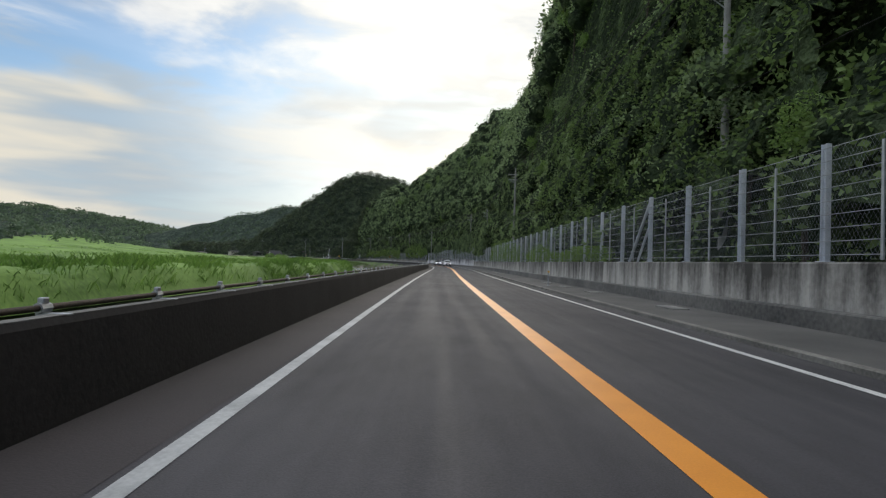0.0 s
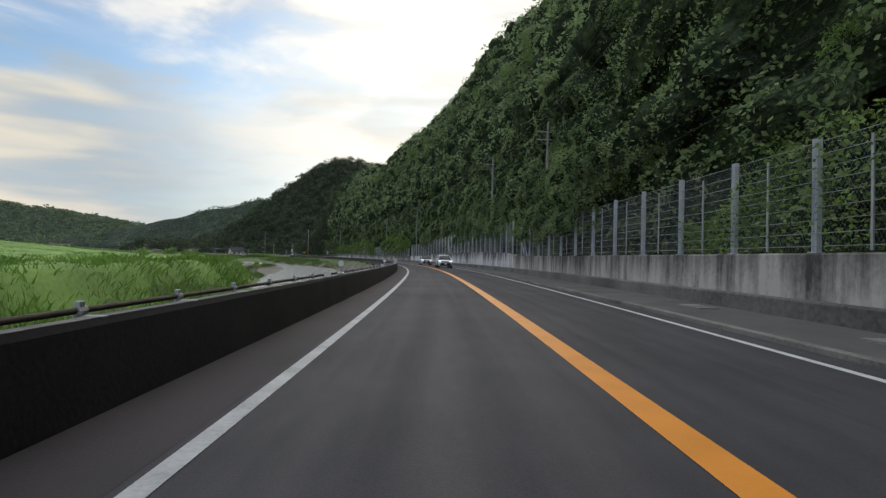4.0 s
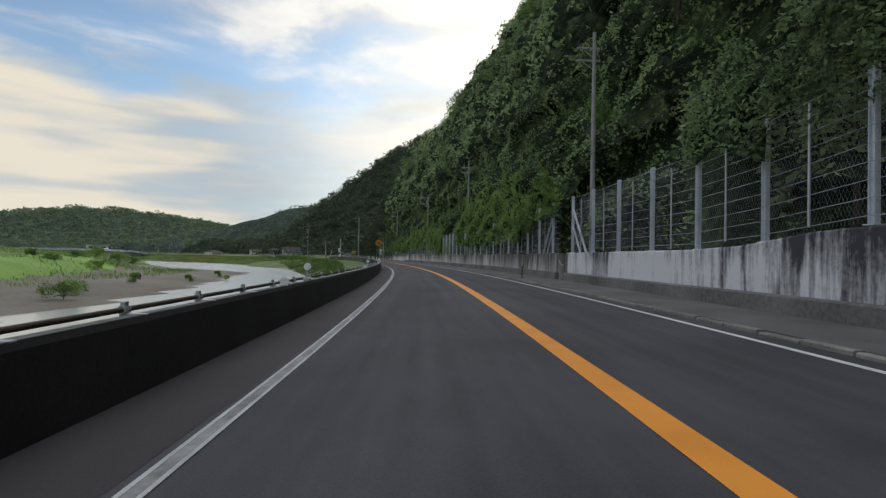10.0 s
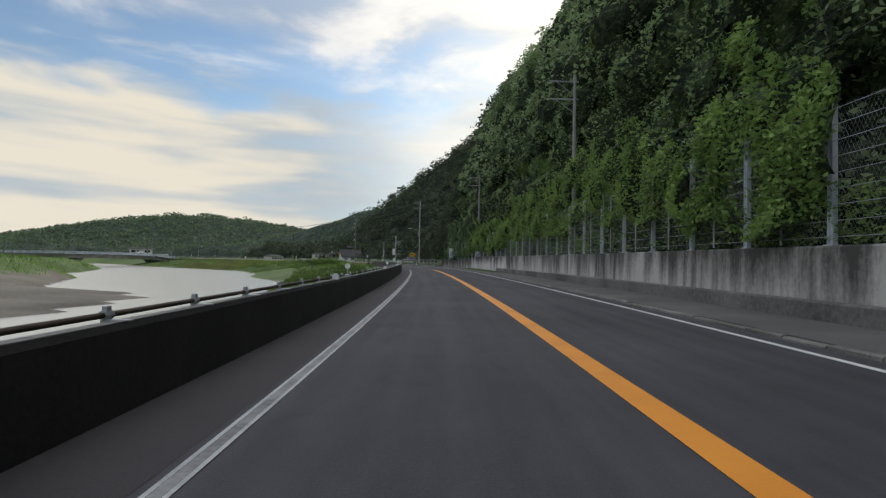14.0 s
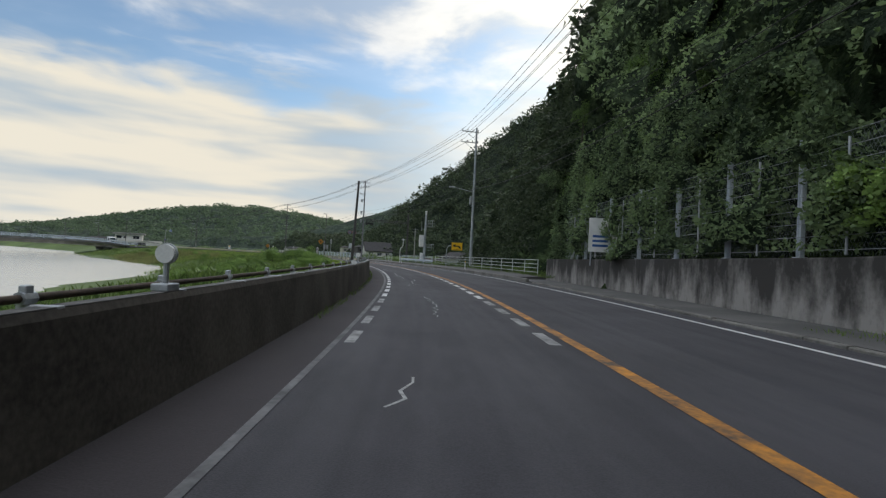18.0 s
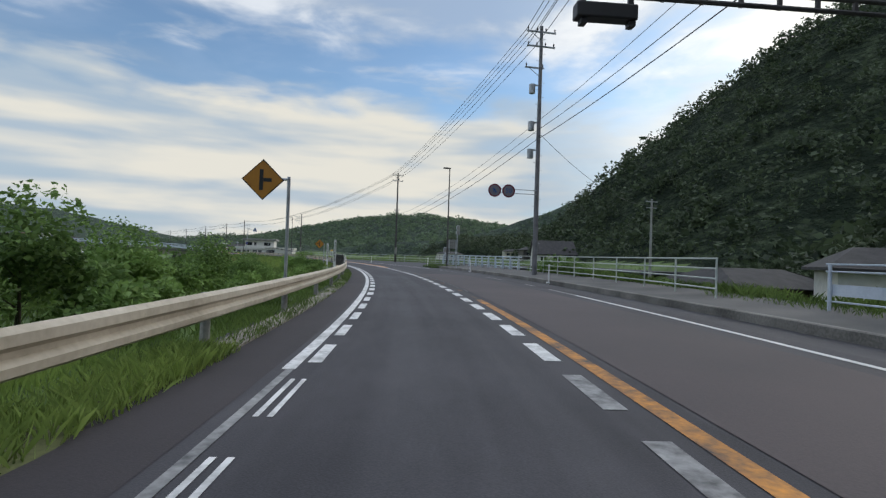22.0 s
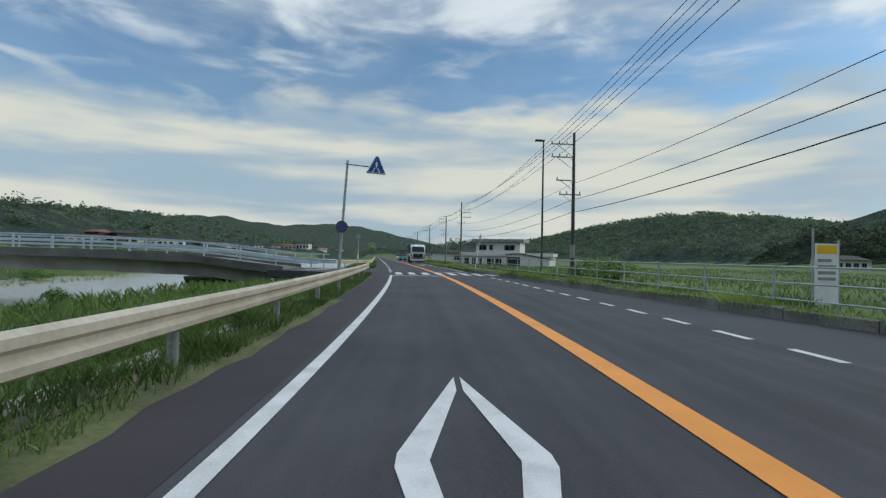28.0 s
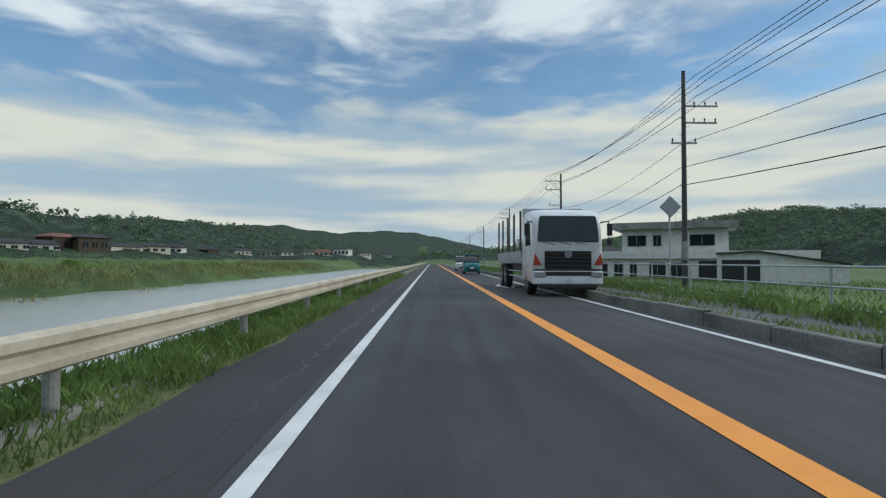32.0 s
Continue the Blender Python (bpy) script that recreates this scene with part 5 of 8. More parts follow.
def curtain(name, s0, s1, lo, hi, n, seed, mat, bulge=0.9, size=0.17, label="leafy boughs and creepers hanging over the rockfall fence", back=0.0, lean=0.08, grain=1.0):
    """A lumpy hanging mass of leaves from lo to hi above the wall, with hollows in it, over an added dark sheet that
    stands for shade.
    """
    r = np.random.RandomState(seed)
    q0 = np.linspace(s0, s1, 100)
    top = [wall_top(v) for v in q0]

    def shape(s, q):
        z0 = np.interp(s, q0, top)
        ends = np.clip(np.minimum(s - s0, s1 - s) / 3.0, 0, 1)
        ragged = 0.6 * rough_field(s, s * 0.7, 4.5, seed)
        up = lo + ragged * 0.8 + q * ((hi - lo) * (0.45 + 0.55 * ends) + ragged)
        lump = rough_field(s, up * 1.3, 3.4 * grain, seed + 1) + 0.5 * rough_field(s, up * 1.2, 1.4 * grain, seed + 2)
        return z0 + up, lump, wall_dv(s) - 0.1 + back + lean * (up - lo) - bulge * 0.5 * np.clip(lump, -0.7, 1.2)

    def world(s, d, z):
        h = np.interp(s, _s, _h)
        return np.stack([np.interp(s, _s, _x) + d * np.cos(h), np.interp(s, _s, _y) + d * np.sin(h), z], -1)

    s, q = r.uniform(s0, s1, n), r.rand(n)
    z, lump, d = shape(s, q)
    keep = lump + r.uniform(-0.4, 0.4, n) > -0.5
    leaf = leaves(world(s, d + r.normal(size=n) * 0.1, z)[keep], size, r, 0.35)
    # added backing sheet, its dark colour standing for shade between the leaves
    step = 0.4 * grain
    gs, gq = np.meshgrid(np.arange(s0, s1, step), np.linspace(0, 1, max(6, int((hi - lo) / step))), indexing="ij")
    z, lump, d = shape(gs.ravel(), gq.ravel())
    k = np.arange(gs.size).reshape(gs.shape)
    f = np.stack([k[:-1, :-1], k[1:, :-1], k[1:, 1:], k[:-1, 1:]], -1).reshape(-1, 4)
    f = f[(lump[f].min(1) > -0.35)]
    tagged(arrays(name + "_shade", world(gs.ravel(), d + 0.16, z), f, M["shade"], None, True), "dark sheet standing for shade behind the hanging foliage", "creeper", kind="stuff")
    return tagged(quad_mesh(name, leaf, mat), label, "creeper", kind="stuff")


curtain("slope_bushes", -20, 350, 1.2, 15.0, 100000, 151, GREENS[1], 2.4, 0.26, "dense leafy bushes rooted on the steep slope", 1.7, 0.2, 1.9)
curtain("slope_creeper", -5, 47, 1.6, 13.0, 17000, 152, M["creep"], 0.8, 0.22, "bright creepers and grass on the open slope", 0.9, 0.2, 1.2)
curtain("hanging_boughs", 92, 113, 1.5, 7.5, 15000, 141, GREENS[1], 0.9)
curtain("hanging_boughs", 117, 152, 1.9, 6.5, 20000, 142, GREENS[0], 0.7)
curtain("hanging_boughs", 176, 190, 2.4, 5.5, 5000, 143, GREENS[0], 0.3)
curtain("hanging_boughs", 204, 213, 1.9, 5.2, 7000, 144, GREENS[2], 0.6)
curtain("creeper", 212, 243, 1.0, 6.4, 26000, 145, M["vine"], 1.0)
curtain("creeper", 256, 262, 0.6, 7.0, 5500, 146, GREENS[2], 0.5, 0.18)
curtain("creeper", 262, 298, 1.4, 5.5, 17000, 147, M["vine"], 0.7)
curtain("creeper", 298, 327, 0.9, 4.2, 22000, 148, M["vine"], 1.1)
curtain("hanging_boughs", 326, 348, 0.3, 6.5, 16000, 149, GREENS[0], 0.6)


# grass
def blades(name, x, y, z, height, mat, label, seed, wide=0.035, lean=0.34):
    r = np.random.RandomState(seed)
    n = len(x)
    a = r.uniform(0, 6.28, n)
    w = wide * r.uniform(0.35, 0.9, n)
    hgt = height * r.uniform(0.45, 1.15, n)
    la, lb = r.normal(size=n) * lean * hgt, r.normal(size=n) * lean * hgt
    b = np.stack([x, y, z], 1)
    side = np.stack([np.cos(a) * w, np.sin(a) * w, np.zeros(n)], 1)
    tip = b + np.stack([la, lb, hgt], 1)
    mid = b + np.stack([la * 0.35, lb * 0.35, hgt * 0.6], 1)
    return tagged(quad_mesh(name, np.stack([b - side, b + side, mid + side * 0.8, tip], 1), mat), label, "grass", kind="stuff")


def verge(name, s0, s1, d0, d1, n, height, seed, label, wide=0.03, z=None, clumps=3.0, mat=None):
    s, d, cx, cy, ch, sh, r = scatter(s0, s1, 0, 1, n, seed)
    f0, f1 = (np.array([q(v) for v in np.linspace(s0, s1, 100)]) if callable(q) else np.full(100, q) for q in (d0, d1))
    a, b = np.interp(s, np.linspace(s0, s1, 100), f0), np.interp(s, np.linspace(s0, s1, 100), f1)
    dd = a + (b - a) * d
    x, y = cx + dd * ch, cy + dd * sh
    keep = rough_field(x, y, clumps, seed) + r.uniform(-0.9, 0.9, n) > -0.35
    zz = land(x, y)[0] if z is None else np.full(n, z)
    hh = height * (0.55 + 0.45 * np.clip(rough_field(x, y, clumps * 1.7, seed + 1) + 0.6, 0, 1.4))
    return blades(name, x[keep], y[keep], zz[keep], hh[keep], mat or M["grass"], label, seed, wide)


M["meadow"] = leafy("tall meadow grass", (0.06, 0.125, 0.028), (0.22, 0.37, 0.08), 0.08)
M["lush"] = leafy("lush verge grass", (0.085, 0.13, 0.036), (0.34, 0.45, 0.12), 0.6)
M["reed"] = leafy("half-dry reeds", (0.1, 0.105, 0.045), (0.3, 0.31, 0.13), 0.25)
M["sward"] = material("dense grass sward", (0.055, 0.112, 0.022), (0.18, 0.31, 0.06), 0.95, 0.09, 10, 5.0, 0.8, mid=0.45, stretch=(1, 1, 0.4), space="World")
SW, BW = np.meshgrid(np.arange(-70, 300, 1.3), np.concatenate([[0.2, 0.7], 0.7 + np.cumsum(0.6 * 1.045 ** np.arange(46))]), indexing="ij")
edge_bar = np.interp(SW, [-70, 148, 160, 187, 220, 250, 275, 300], [0.4, 0.6, 6, 12, 16, 17, 20, 23])
DW = bank_far(SW) - edge_bar - BW
HW = np.interp(SW, _s, _h)
XW, YW = np.interp(SW, _s, _x) + DW * np.cos(HW), np.interp(SW, _s, _y) + DW * np.sin(HW)
ZW = land(XW, YW)[0].reshape(SW.shape) + 0.52 * np.clip(BW / 2.0, 0, 1) * (1 + 0.35 * rough_field(XW, YW, 6, 91) + 0.25 * rough_field(XW, YW, 1.9, 92)) - 0.1
ZW -= 1.1 * np.clip((SW - 272 + 9 * rough_field(XW, YW, 17, 99)) / 10, 0, 1)
gw = np.arange(SW.size).reshape(SW.shape)
sward = arrays("meadow_sward", np.stack([XW.ravel(), YW.ravel(), ZW.ravel()], 1), np.stack([gw[:-1, :-1], gw[1:, :-1], gw[1:, 1:], gw[:-1, 1:]], -1).reshape(-1, 4), M["sward"], smooth=True)
tagged(sward, "dense bright green grass of the river meadow", "meadow", kind="stuff")
verge("meadow_grass", -20, 165, -19, -34, 60000, 1.0, 93, "tall bright meadow grass at the water's edge", 0.03, clumps=9, mat=M["meadow"])
verge("bank_reeds", 442, 480, -14, -30, 13000, 1.0, 94, "tall half-dry reeds on the river bank", 0.022, clumps=7, mat=M["reed"])
verge("bank_reeds", 438, 480, -8, -26, 13000, 0.75, 95, "tall green weeds on the river bank", 0.025, clumps=6, mat=M["lush"])
verge("bank_reeds", 530, 760, -43, -56, 16000, 1.4, 96, "half-dry reeds on the far river bank", 0.05, clumps=9, mat=M["reed"])
verge("kerb_grass", 529, 557, lambda s: right_white(s) + 0.32, lambda s: right_white(s) + 0.95, 9500, 0.3, 97, "green weeds overgrowing the kerb", 0.008, z=0.0, clumps=1.8, mat=M["lush"])
verge("verge_grass", 366, 393, -3.98, -4.7, 26000, 0.2, 51, "rank green grass under the guard rail", 0.008, z=0.01, clumps=1.6, mat=M["lush"])
verge("verge_grass", 366, 393, -4.6, -6.2, 18000, 0.3, 81, "rank green grass behind the guard rail", 0.011, clumps=1.6, mat=M["lush"])
verge("verge_grass", 393, 424, -4.45, -6.2, 24000, 0.24, 50, "rank green grass behind the guard rail", 0.01, clumps=1.6)
verge("verge_grass", 393, 424, -3.97, -4.46, 6000, 0.12, 49, "weeds in the gaps of the edging", 0.007, z=0.05, clumps=2.0)
verge("verge_grass", 436, 470, -4.02, -4.7, 30000, 0.2, 52, "rank green grass under the guard rail", 0.008, z=0.01, clumps=1.6, mat=M["lush"])
verge("verge_grass", 436, 470, -4.6, -6.4, 18000, 0.32, 82, "rank green grass behind the guard rail", 0.012, clumps=1.6, mat=M["lush"])
verge("verge_grass", 470, 519, lambda s: lerp(s, (470, -4.05), (500, -4.3), (519, -4.4)), -5.1, 32000, 0.2, 67, "rank green grass under the guard rail", 0.009, z=0.01, clumps=1.6)
verge("verge_grass", 470, 519, -5.0, -7.0, 24000, 0.3, 83, "rank green grass behind the guard rail", 0.009, clumps=1.6)
verge("verge_grass", 538, 600, -4.45, -5.3, 32000, 0.2, 53, "bright green grass under the guard rail", 0.01, z=0.01, clumps=1.6)
verge("verge_grass", 538, 600, -5.2, -7.5, 20000, 0.3, 84, "bright green grass behind the guard rail", 0.014, clumps=1.6)
verge("bank_grass", 366, 520, -5.6, -13, 44000, 0.36, 54, "tall grass on the river bank", 0.012, clumps=5)
verge("bank_grass", 400, 520, -11, -29, 24000, 0.6, 68, "tall grass on the river bank", 0.035, clumps=8)
verge("bank_grass", 540, 660, -6.5, -10, 9000, 0.3, 78, "grass on the river bank", 0.02, clumps=6)
verge("bank_grass", 225, 366, -9, -22, 16000, 0.8, 55, "tall grass on the river bank", 0.05, clumps=8)
verge("meadow_grass", -60, 150, -22, -78, 62000, 0.75, 56, "tall bright meadow grass beyond the river wall", 0.06, clumps=14, mat=M["meadow"])
verge("meadow_grass", 90, 292, -38, -100, 40000, 0.75, 57, "tall bright meadow grass beyond the sand bar", 0.065, clumps=14, mat=M["meadow"])
verge("meadow_grass", 300, 760, -58, -120, 30000, 0.8, 58, "green reeds on the far river bank", 0.08, clumps=14, mat=M["meadow"])
verge("field_grass", 500, 700, 7.5, 40, 40000, 0.35, 59, "green rice plants in the field", 0.03, clumps=12)
verge("field_grass", 452, 600, 20, 95, 26000, 0.4, 87, "green rice plants in the field", 0.06, clumps=12)
verge("verge_grass", 500, 640, 6.2, 9.5, 18000, 0.4, 60, "rough grass along the fence", 0.014)
tagged(swept("verge", [(lambda s: lerp(s, (349, 7.95), (400, 8.35), (425, 9.55)), 0.3), (lambda s: lerp(s, (349, 9.5), (400, 10.0), (425, 11.2)), 0.15), (lambda s: lerp(s, (349, 10.0), (400, 11.0), (425, 13.5)), -2.0)], 350, 424, M["earth"], step=2, closed=False), "weedy earth bank behind the railing", "verge", kind="structure")
verge("verge_grass", 352, 424, lambda s: lerp(s, (349, 7.8), (400, 8.0), (425, 9.3)), lambda s: lerp(s, (349, 9.3), (400, 9.8), (425, 11.0)), 24000, 0.5, 61, "rough weeds behind the railing", 0.013, z=0.2)


verge("verge_grass", 325, 366, -4.03, -4.19, 1600, 0.1, 85, "small weeds along the foot of the parapet", 0.008, z=0.01, clumps=2.0)
verge("verge_grass", 545, 600, -4.5, -4.75, 3000, 0.14, 86, "weeds at the edge of the asphalt", 0.008, z=0.01, clumps=2.0)


def bush(seed, radius, n):
    r = np.random.RandomState(seed)
    t = thing("bush", Matrix.Identity(4), "dense green bush on the river bank", "bush", "bushes on the bank")
    part("stem", trunk_mesh(radius * 0.6, 0.04, seed), M["bark"], t)
    quad_mesh("foliage", leaves(crown_points(n, r, 10, radius, 0.6) + (0, 0, radius * 0.55), 0.13, r, 0.1), GREENS[2], t)
    return t


bushes = [bush(71, 1.1, 1200), bush(72, 0.9, 1100), bush(73, 1.4, 1500)]
r = np.random.RandomState(74)
for i in range(70):
    if i < 40:
        s = r.uniform(372, 424)
        d = r.uniform(-6.6, -10) if s < 395 else r.uniform(-6.8, -17)
    elif i < 52:
        s, d = r.uniform(424, 520), r.uniform(-8.5, -26)
    elif i < 64:
        s, d = r.uniform(150, 330), r.uniform(-48, -60)
    else:
        s, d = r.uniform(560, 640), r.uniform(-50, -56)
    p = at(s, d)
    z = float(land([p.x], [p.y])[0][0])
    sc = r.uniform(0.7, 1.3) * (0.62 if i < 40 else 0.8 if i < 52 else 1.5)
    m = Matrix.LocRotScale((p.x, p.y, z - 0.1), Euler((0, 0, r.uniform(0, 6.28))), (1, 1, 1))
    ob = bushes[i] if i < 3 else copy_thing(bushes[i % 3], m)
    if i < 3:
        ob.matrix_world = m
    ob.scale = (sc, sc, sc)
for i in range(34):
    s, d = r.uniform(322, 402), r.uniform(-7.5, -20)
    p = at(s, d)
    ob = copy_thing(bushes[i % 3], Matrix.LocRotScale((p.x, p.y, float(land([p.x], [p.y])[0][0]) - 0.1), Euler((0, 0, r.uniform(0, 6.28))), (1, 1, 1)))
    sc = r.uniform(0.45, 0.85)
    ob.scale = (sc, sc, sc)
for s, d, sc in ((384, -6.3, 0.8), (386, -6.0, 0.75), (388.5, -6.2, 0.95), (390, -6.0, 1.0), (391.8, -6.4, 1.1), (394, -6.2, 1.0), (396.5, -6.3, 0.9), (399.5, -6.2, 0.75), (402.5, -6.4, 0.85), (406, -6.3, 0.7), (412, -6.5, 0.75), (417, -6.6, 0.8), (421, -6.2, 0.7), (426, -6.3, 0.9), (429, -6.8, 1.0), (432, -6.4, 0.85), (390.5, -7.2, 1.35), (393, -8.6, 1.6), (395.5, -7.4, 1.3), (398.5, -8.2, 1.5), (402, -8.0, 1.15), (405, -9.2, 1.3), (387.5, -8.8, 1.3), (409, -9.0, 1.0), (252, -30, 1.1), (262, -27.5, 0.8), (271, -30.5, 1.2), (243, -34, 1.3)):
    p = at(s, d)
    ob = copy_thing(bushes[1], Matrix.LocRotScale((p.x, p.y, float(land([p.x], [p.y])[0][0]) - 0.1), Euler((0, 0, s)), (1, 1, 1)))
    ob.scale = (sc, sc, sc)
for s, d, sc in ((513.5, 9.0, 1.35), (516.5, 9.6, 1.5), (519, 9.4, 1.2), (414.5, 9.3, 0.75), (416.5, 9.2, 1.0), (418.6, 9.4, 1.15), (420.8, 9.6, 0.9), (407, 9.2, 0.5), (410, 9.4, 0.55)):
    p = at(s, d)
    ob = copy_thing(bushes[0], Matrix.LocRotScale((p.x, p.y, -0.5 if s > 500 else 0.0), Euler((0, 0, s)), (1, 1, 1)))
    ob.scale = (sc, sc, sc)


def tall_bush(seed, height, radius, n):
    r = np.random.RandomState(seed)
    t = thing("tall_bush", Matrix.Identity(4), "tall leafy bush overhanging the guard rail", "bush", "tall bushes on the bank")
    part("stem", trunk_mesh(height * 0.6, 0.05, seed), M["bark"], t)
    c = crown_points(n, r, 16, radius, height / (2.2 * radius)) + (0, 0, height * 0.5)
    quad_mesh("foliage", leaves(c, 0.105, r, 0.25), GREENS[2], t)
    return t


tall = [tall_bush(171, 2.3, 1.1, 4200), tall_bush(172, 2.0, 1.3, 4600)]
for i, (s, d, sc) in enumerate(((394.6, -7.6, 1.05), (396.5, -9.0, 1.0), (398.4, -7.9, 0.95), (400.6, -8.7, 1.0), (403.0, -8.0, 0.9), (392.4, -8.0, 0.95), (405.6, -8.6, 0.85), (408.5, -8.0, 0.75), (411.5, -8.3, 0.7), (389.8, -7.2, 0.7), (428.0, -7.6, 0.7), (431.5, -8.2, 0.75), (400.0, -12.0, 1.05), (395.0, -12.5, 1.15), (405.0, -12.0, 0.9))):
    p = at(s, d)
    m = Matrix.Translation((p.x, p.y, float(land([p.x], [p.y])[0][0]) - 0.1)) @ Matrix.Rotation(s, 4, "Z")
    ob = copy_thing(tall[i % 2], m) if i > 1 else tall[i]
    ob.matrix_world = m
    ob.scale = (sc, sc, sc)
for s, d, sc in ((219, -29.5, 1.3), (223, -31.0, 1.2), (204, -31.5, 1.2), (207, -33, 1.0), (178, -30.5, 1.2), (183, -33.5, 1.3), (262, -46, 1.6), (286, -52, 2.0)):
    p = at(s, d)
    ob = copy_thing(bushes[2], Matrix.LocRotScale((p.x, p.y, float(land([p.x], [p.y])[0][0]) - 0.1), Euler((0, 0, s)), (1, 1, 1)))
    ob.scale = (sc, sc, sc * 0.9)
far_tree = copy_thing(kinds[1], Matrix.LocRotScale(at(860, -7, -0.3), Euler((0, 0, 1)), (1, 1, 1)))
far_tree.scale = (1.9, 1.9, 1.5)
tagged(far_tree, "lone rounded tree beside the straight road", "tree", "lone trees")

# ---- guard rails, railings and fences ----
def w_beam(name, s0, s1, d, parent):
    """A corrugated beam of the usual two-wave section."""
    f = d if callable(d) else (lambda s: d)
    prof = [(0.0, 0.40), (0.05, 0.43), (0.055, 0.49), (0.0, 0.53), (0.0, 0.57), (0.055, 0.61), (0.05, 0.68), (0.0, 0.72)]
    inner = [(a - 0.012, z) for a, z in prof[::-1]]
    o = swept(name, [((lambda s, a=a: f(s) + a), z) for a, z in prof + inner], s0, s1, M["beam"], None, step=1.0)
    o.parent = parent
    o.matrix_parent_inverse = parent.matrix_world.inverted()
    return o


bm = bmesh.new()
tube(bm, (0, 0, -0.4), (0, 0, 0.7), 0.058, n=12)
rail_post = bpy.data.meshes.new("rail_post")
bm.to_mesh(rail_post), bm.free()
rail_post.materials.append(M["cap"])
bm = bmesh.new()
for dz in (0.47, 0.65):
    for dy in (-0.12, 0.12):
        disc(bm, (0.0, dy, dz), 0.018, 0.02, 8)
bmesh.ops.rotate(bm, cent=(0, 0, 0), matrix=Matrix.Rotation(radians(90), 3, "Z"), verts=bm.verts[:])
for v in bm.verts:
    v.co = Vector((v.co.x * 1.0, v.co.y, v.co.z))
bolt_mesh = bpy.data.meshes.new("bolts")
bm.to_mesh(bolt_mesh), bm.free()
bolt_mesh.materials.append(M["steel"])


def guard_rail(s0, s1, d, label, phase=0.0):
    f = d if callable(d) else (lambda s: d)
    g = thing("guard_rail", place(s0, f(s0)), label, "guard rail", "guard rails on the river side")
    bpy.context.view_layer.update()
    a = s0
    while a < s1 - 0.5:
        b = min(a + 12, s1)
        w_beam("beam", a, b + 0.08, f, g)
        a = b
    for s in np.arange(s0 + phase, s1, 4.0):
        ob = new("post", rail_post)
        ob.parent = g
        set_down(ob, place(s, f(s) - 0.1))
    return g


first_rail = guard_rail(367.2, 422.6, -4.28, "dusty beige corrugated steel guard rail on round posts", 1.7)
bm = bmesh.new()
prism(bm, [(-0.35, 0.38), (0.35, 0.42), (0.45, 0.78), (-0.35, 0.74)], -0.035, 0.0)
bmesh.ops.rotate(bm, cent=(0, 0, 0), matrix=Matrix.Rotation(radians(90), 3, "Z"), verts=bm.verts[:])
set_down(part("end_plate", bm, M["beam"], first_rail, "flat flared end plate"), place(422.6, -4.2))
guard_rail(435.2, 518.8, lambda s: lerp(s, (435, -4.25), (475, -4.35), (492, -4.55), (519, -4.6)), "dusty beige corrugated steel guard rail on round posts", 0.4)
guard_rail(533.4, 760, lambda s: lerp(s, (533.4, -8.0), (536, -6.6), (538.4, -5.35), (541.3, -4.95), (760, -4.75)), "beige corrugated steel guard rail on round posts", 1.6)


def bar(bm, a, b, r=0.024, n=8):
    return tube(bm, a, b, r, r, n)


def pipe_fence(places, height, rails, label, mat, r=0.024, name="pipe_fence", base=0.1, group="pipe fences"):
    """Posts at (s, d) places joined by level pipes."""
    f = thing(name, Matrix.Translation(at(*places[0], base)), label, "fence", group)
    bpy.context.view_layer.update()
    inv = f.matrix_world.inverted()
    pts = [inv @ at(s, d, base) for s, d in places]
    for p in pts:
        bm = bmesh.new()
        bar(bm, p + Vector((0, 0, -0.5)), p + Vector((0, 0, height)), r * 1.35)
        part("post", bm, mat, f)
    for k in range(rails):
        z = height - 0.03 - k * (height - 0.22) / max(rails - 1, 1)
        for p, q in zip(pts, pts[1:]):
            bm = bmesh.new()
            bar(bm, p + Vector((0, 0, z)), q + Vector((0, 0, z)), r)
            part("rail", bm, mat, f)
    return f


M["paint_rail"] = material("pale grey green rail paint", (0.36, 0.4, 0.38), (0.6, 0.63, 0.6), 0.5, 2, 6, 30, 0.1)
M["blue_rail"] = material("pale blue grey rail paint", (0.4, 0.46, 0.54), (0.6, 0.66, 0.74), 0.5, 2, 6, 30, 0.1)
pipe_fence([(350.9, 7.65)] + [(s, lerp(s, (350, 7.65), (388, 7.7))) for s in np.arange(353.7, 383.2, 2.9)], 1.1, 4, "pale pipe railing of four bars beside the pavement", M["paint_rail"], base=0.34)
pipe_fence([(s, lerp(s, (400.8, 7.0), (406, 7.7), (424, 8.9))) for s in np.arange(400.8, 424.5, 2.62)], 1.1, 4, "pale pipe railing of four bars beside the pavement", M["paint_rail"], base=0.34)
pipe_fence([(463.5, 21.0), (466.5, 19.6), (469.5, 18.2), (472.6, 16.7), (475.8, 15.2), (479, 13.7), (482.3, 12.3), (486, 11.0), (489.5, 9.9), (493, 9.0), (496.5, 8.3), (500, 7.9)] + [(s, lerp(s, (503, 7.7), (530, 7.0), (570, 6.5))) for s in np.arange(503, 655, 3.0)], 1.1, 3, "galvanised three-bar pipe fence along the fields", M["steel"], base=0.05, group="field fences")
pipe_fence([(463.5, 24.5), (466, 23.0), (468.5, 21.4), (471, 19.7), (473.5, 18.0), (476, 16.2), (479, 14.6)], 1.45, 4, "dark weathered four-bar pipe fence beside the side road", M["darkpole"], base=-0.1, group="field fences")
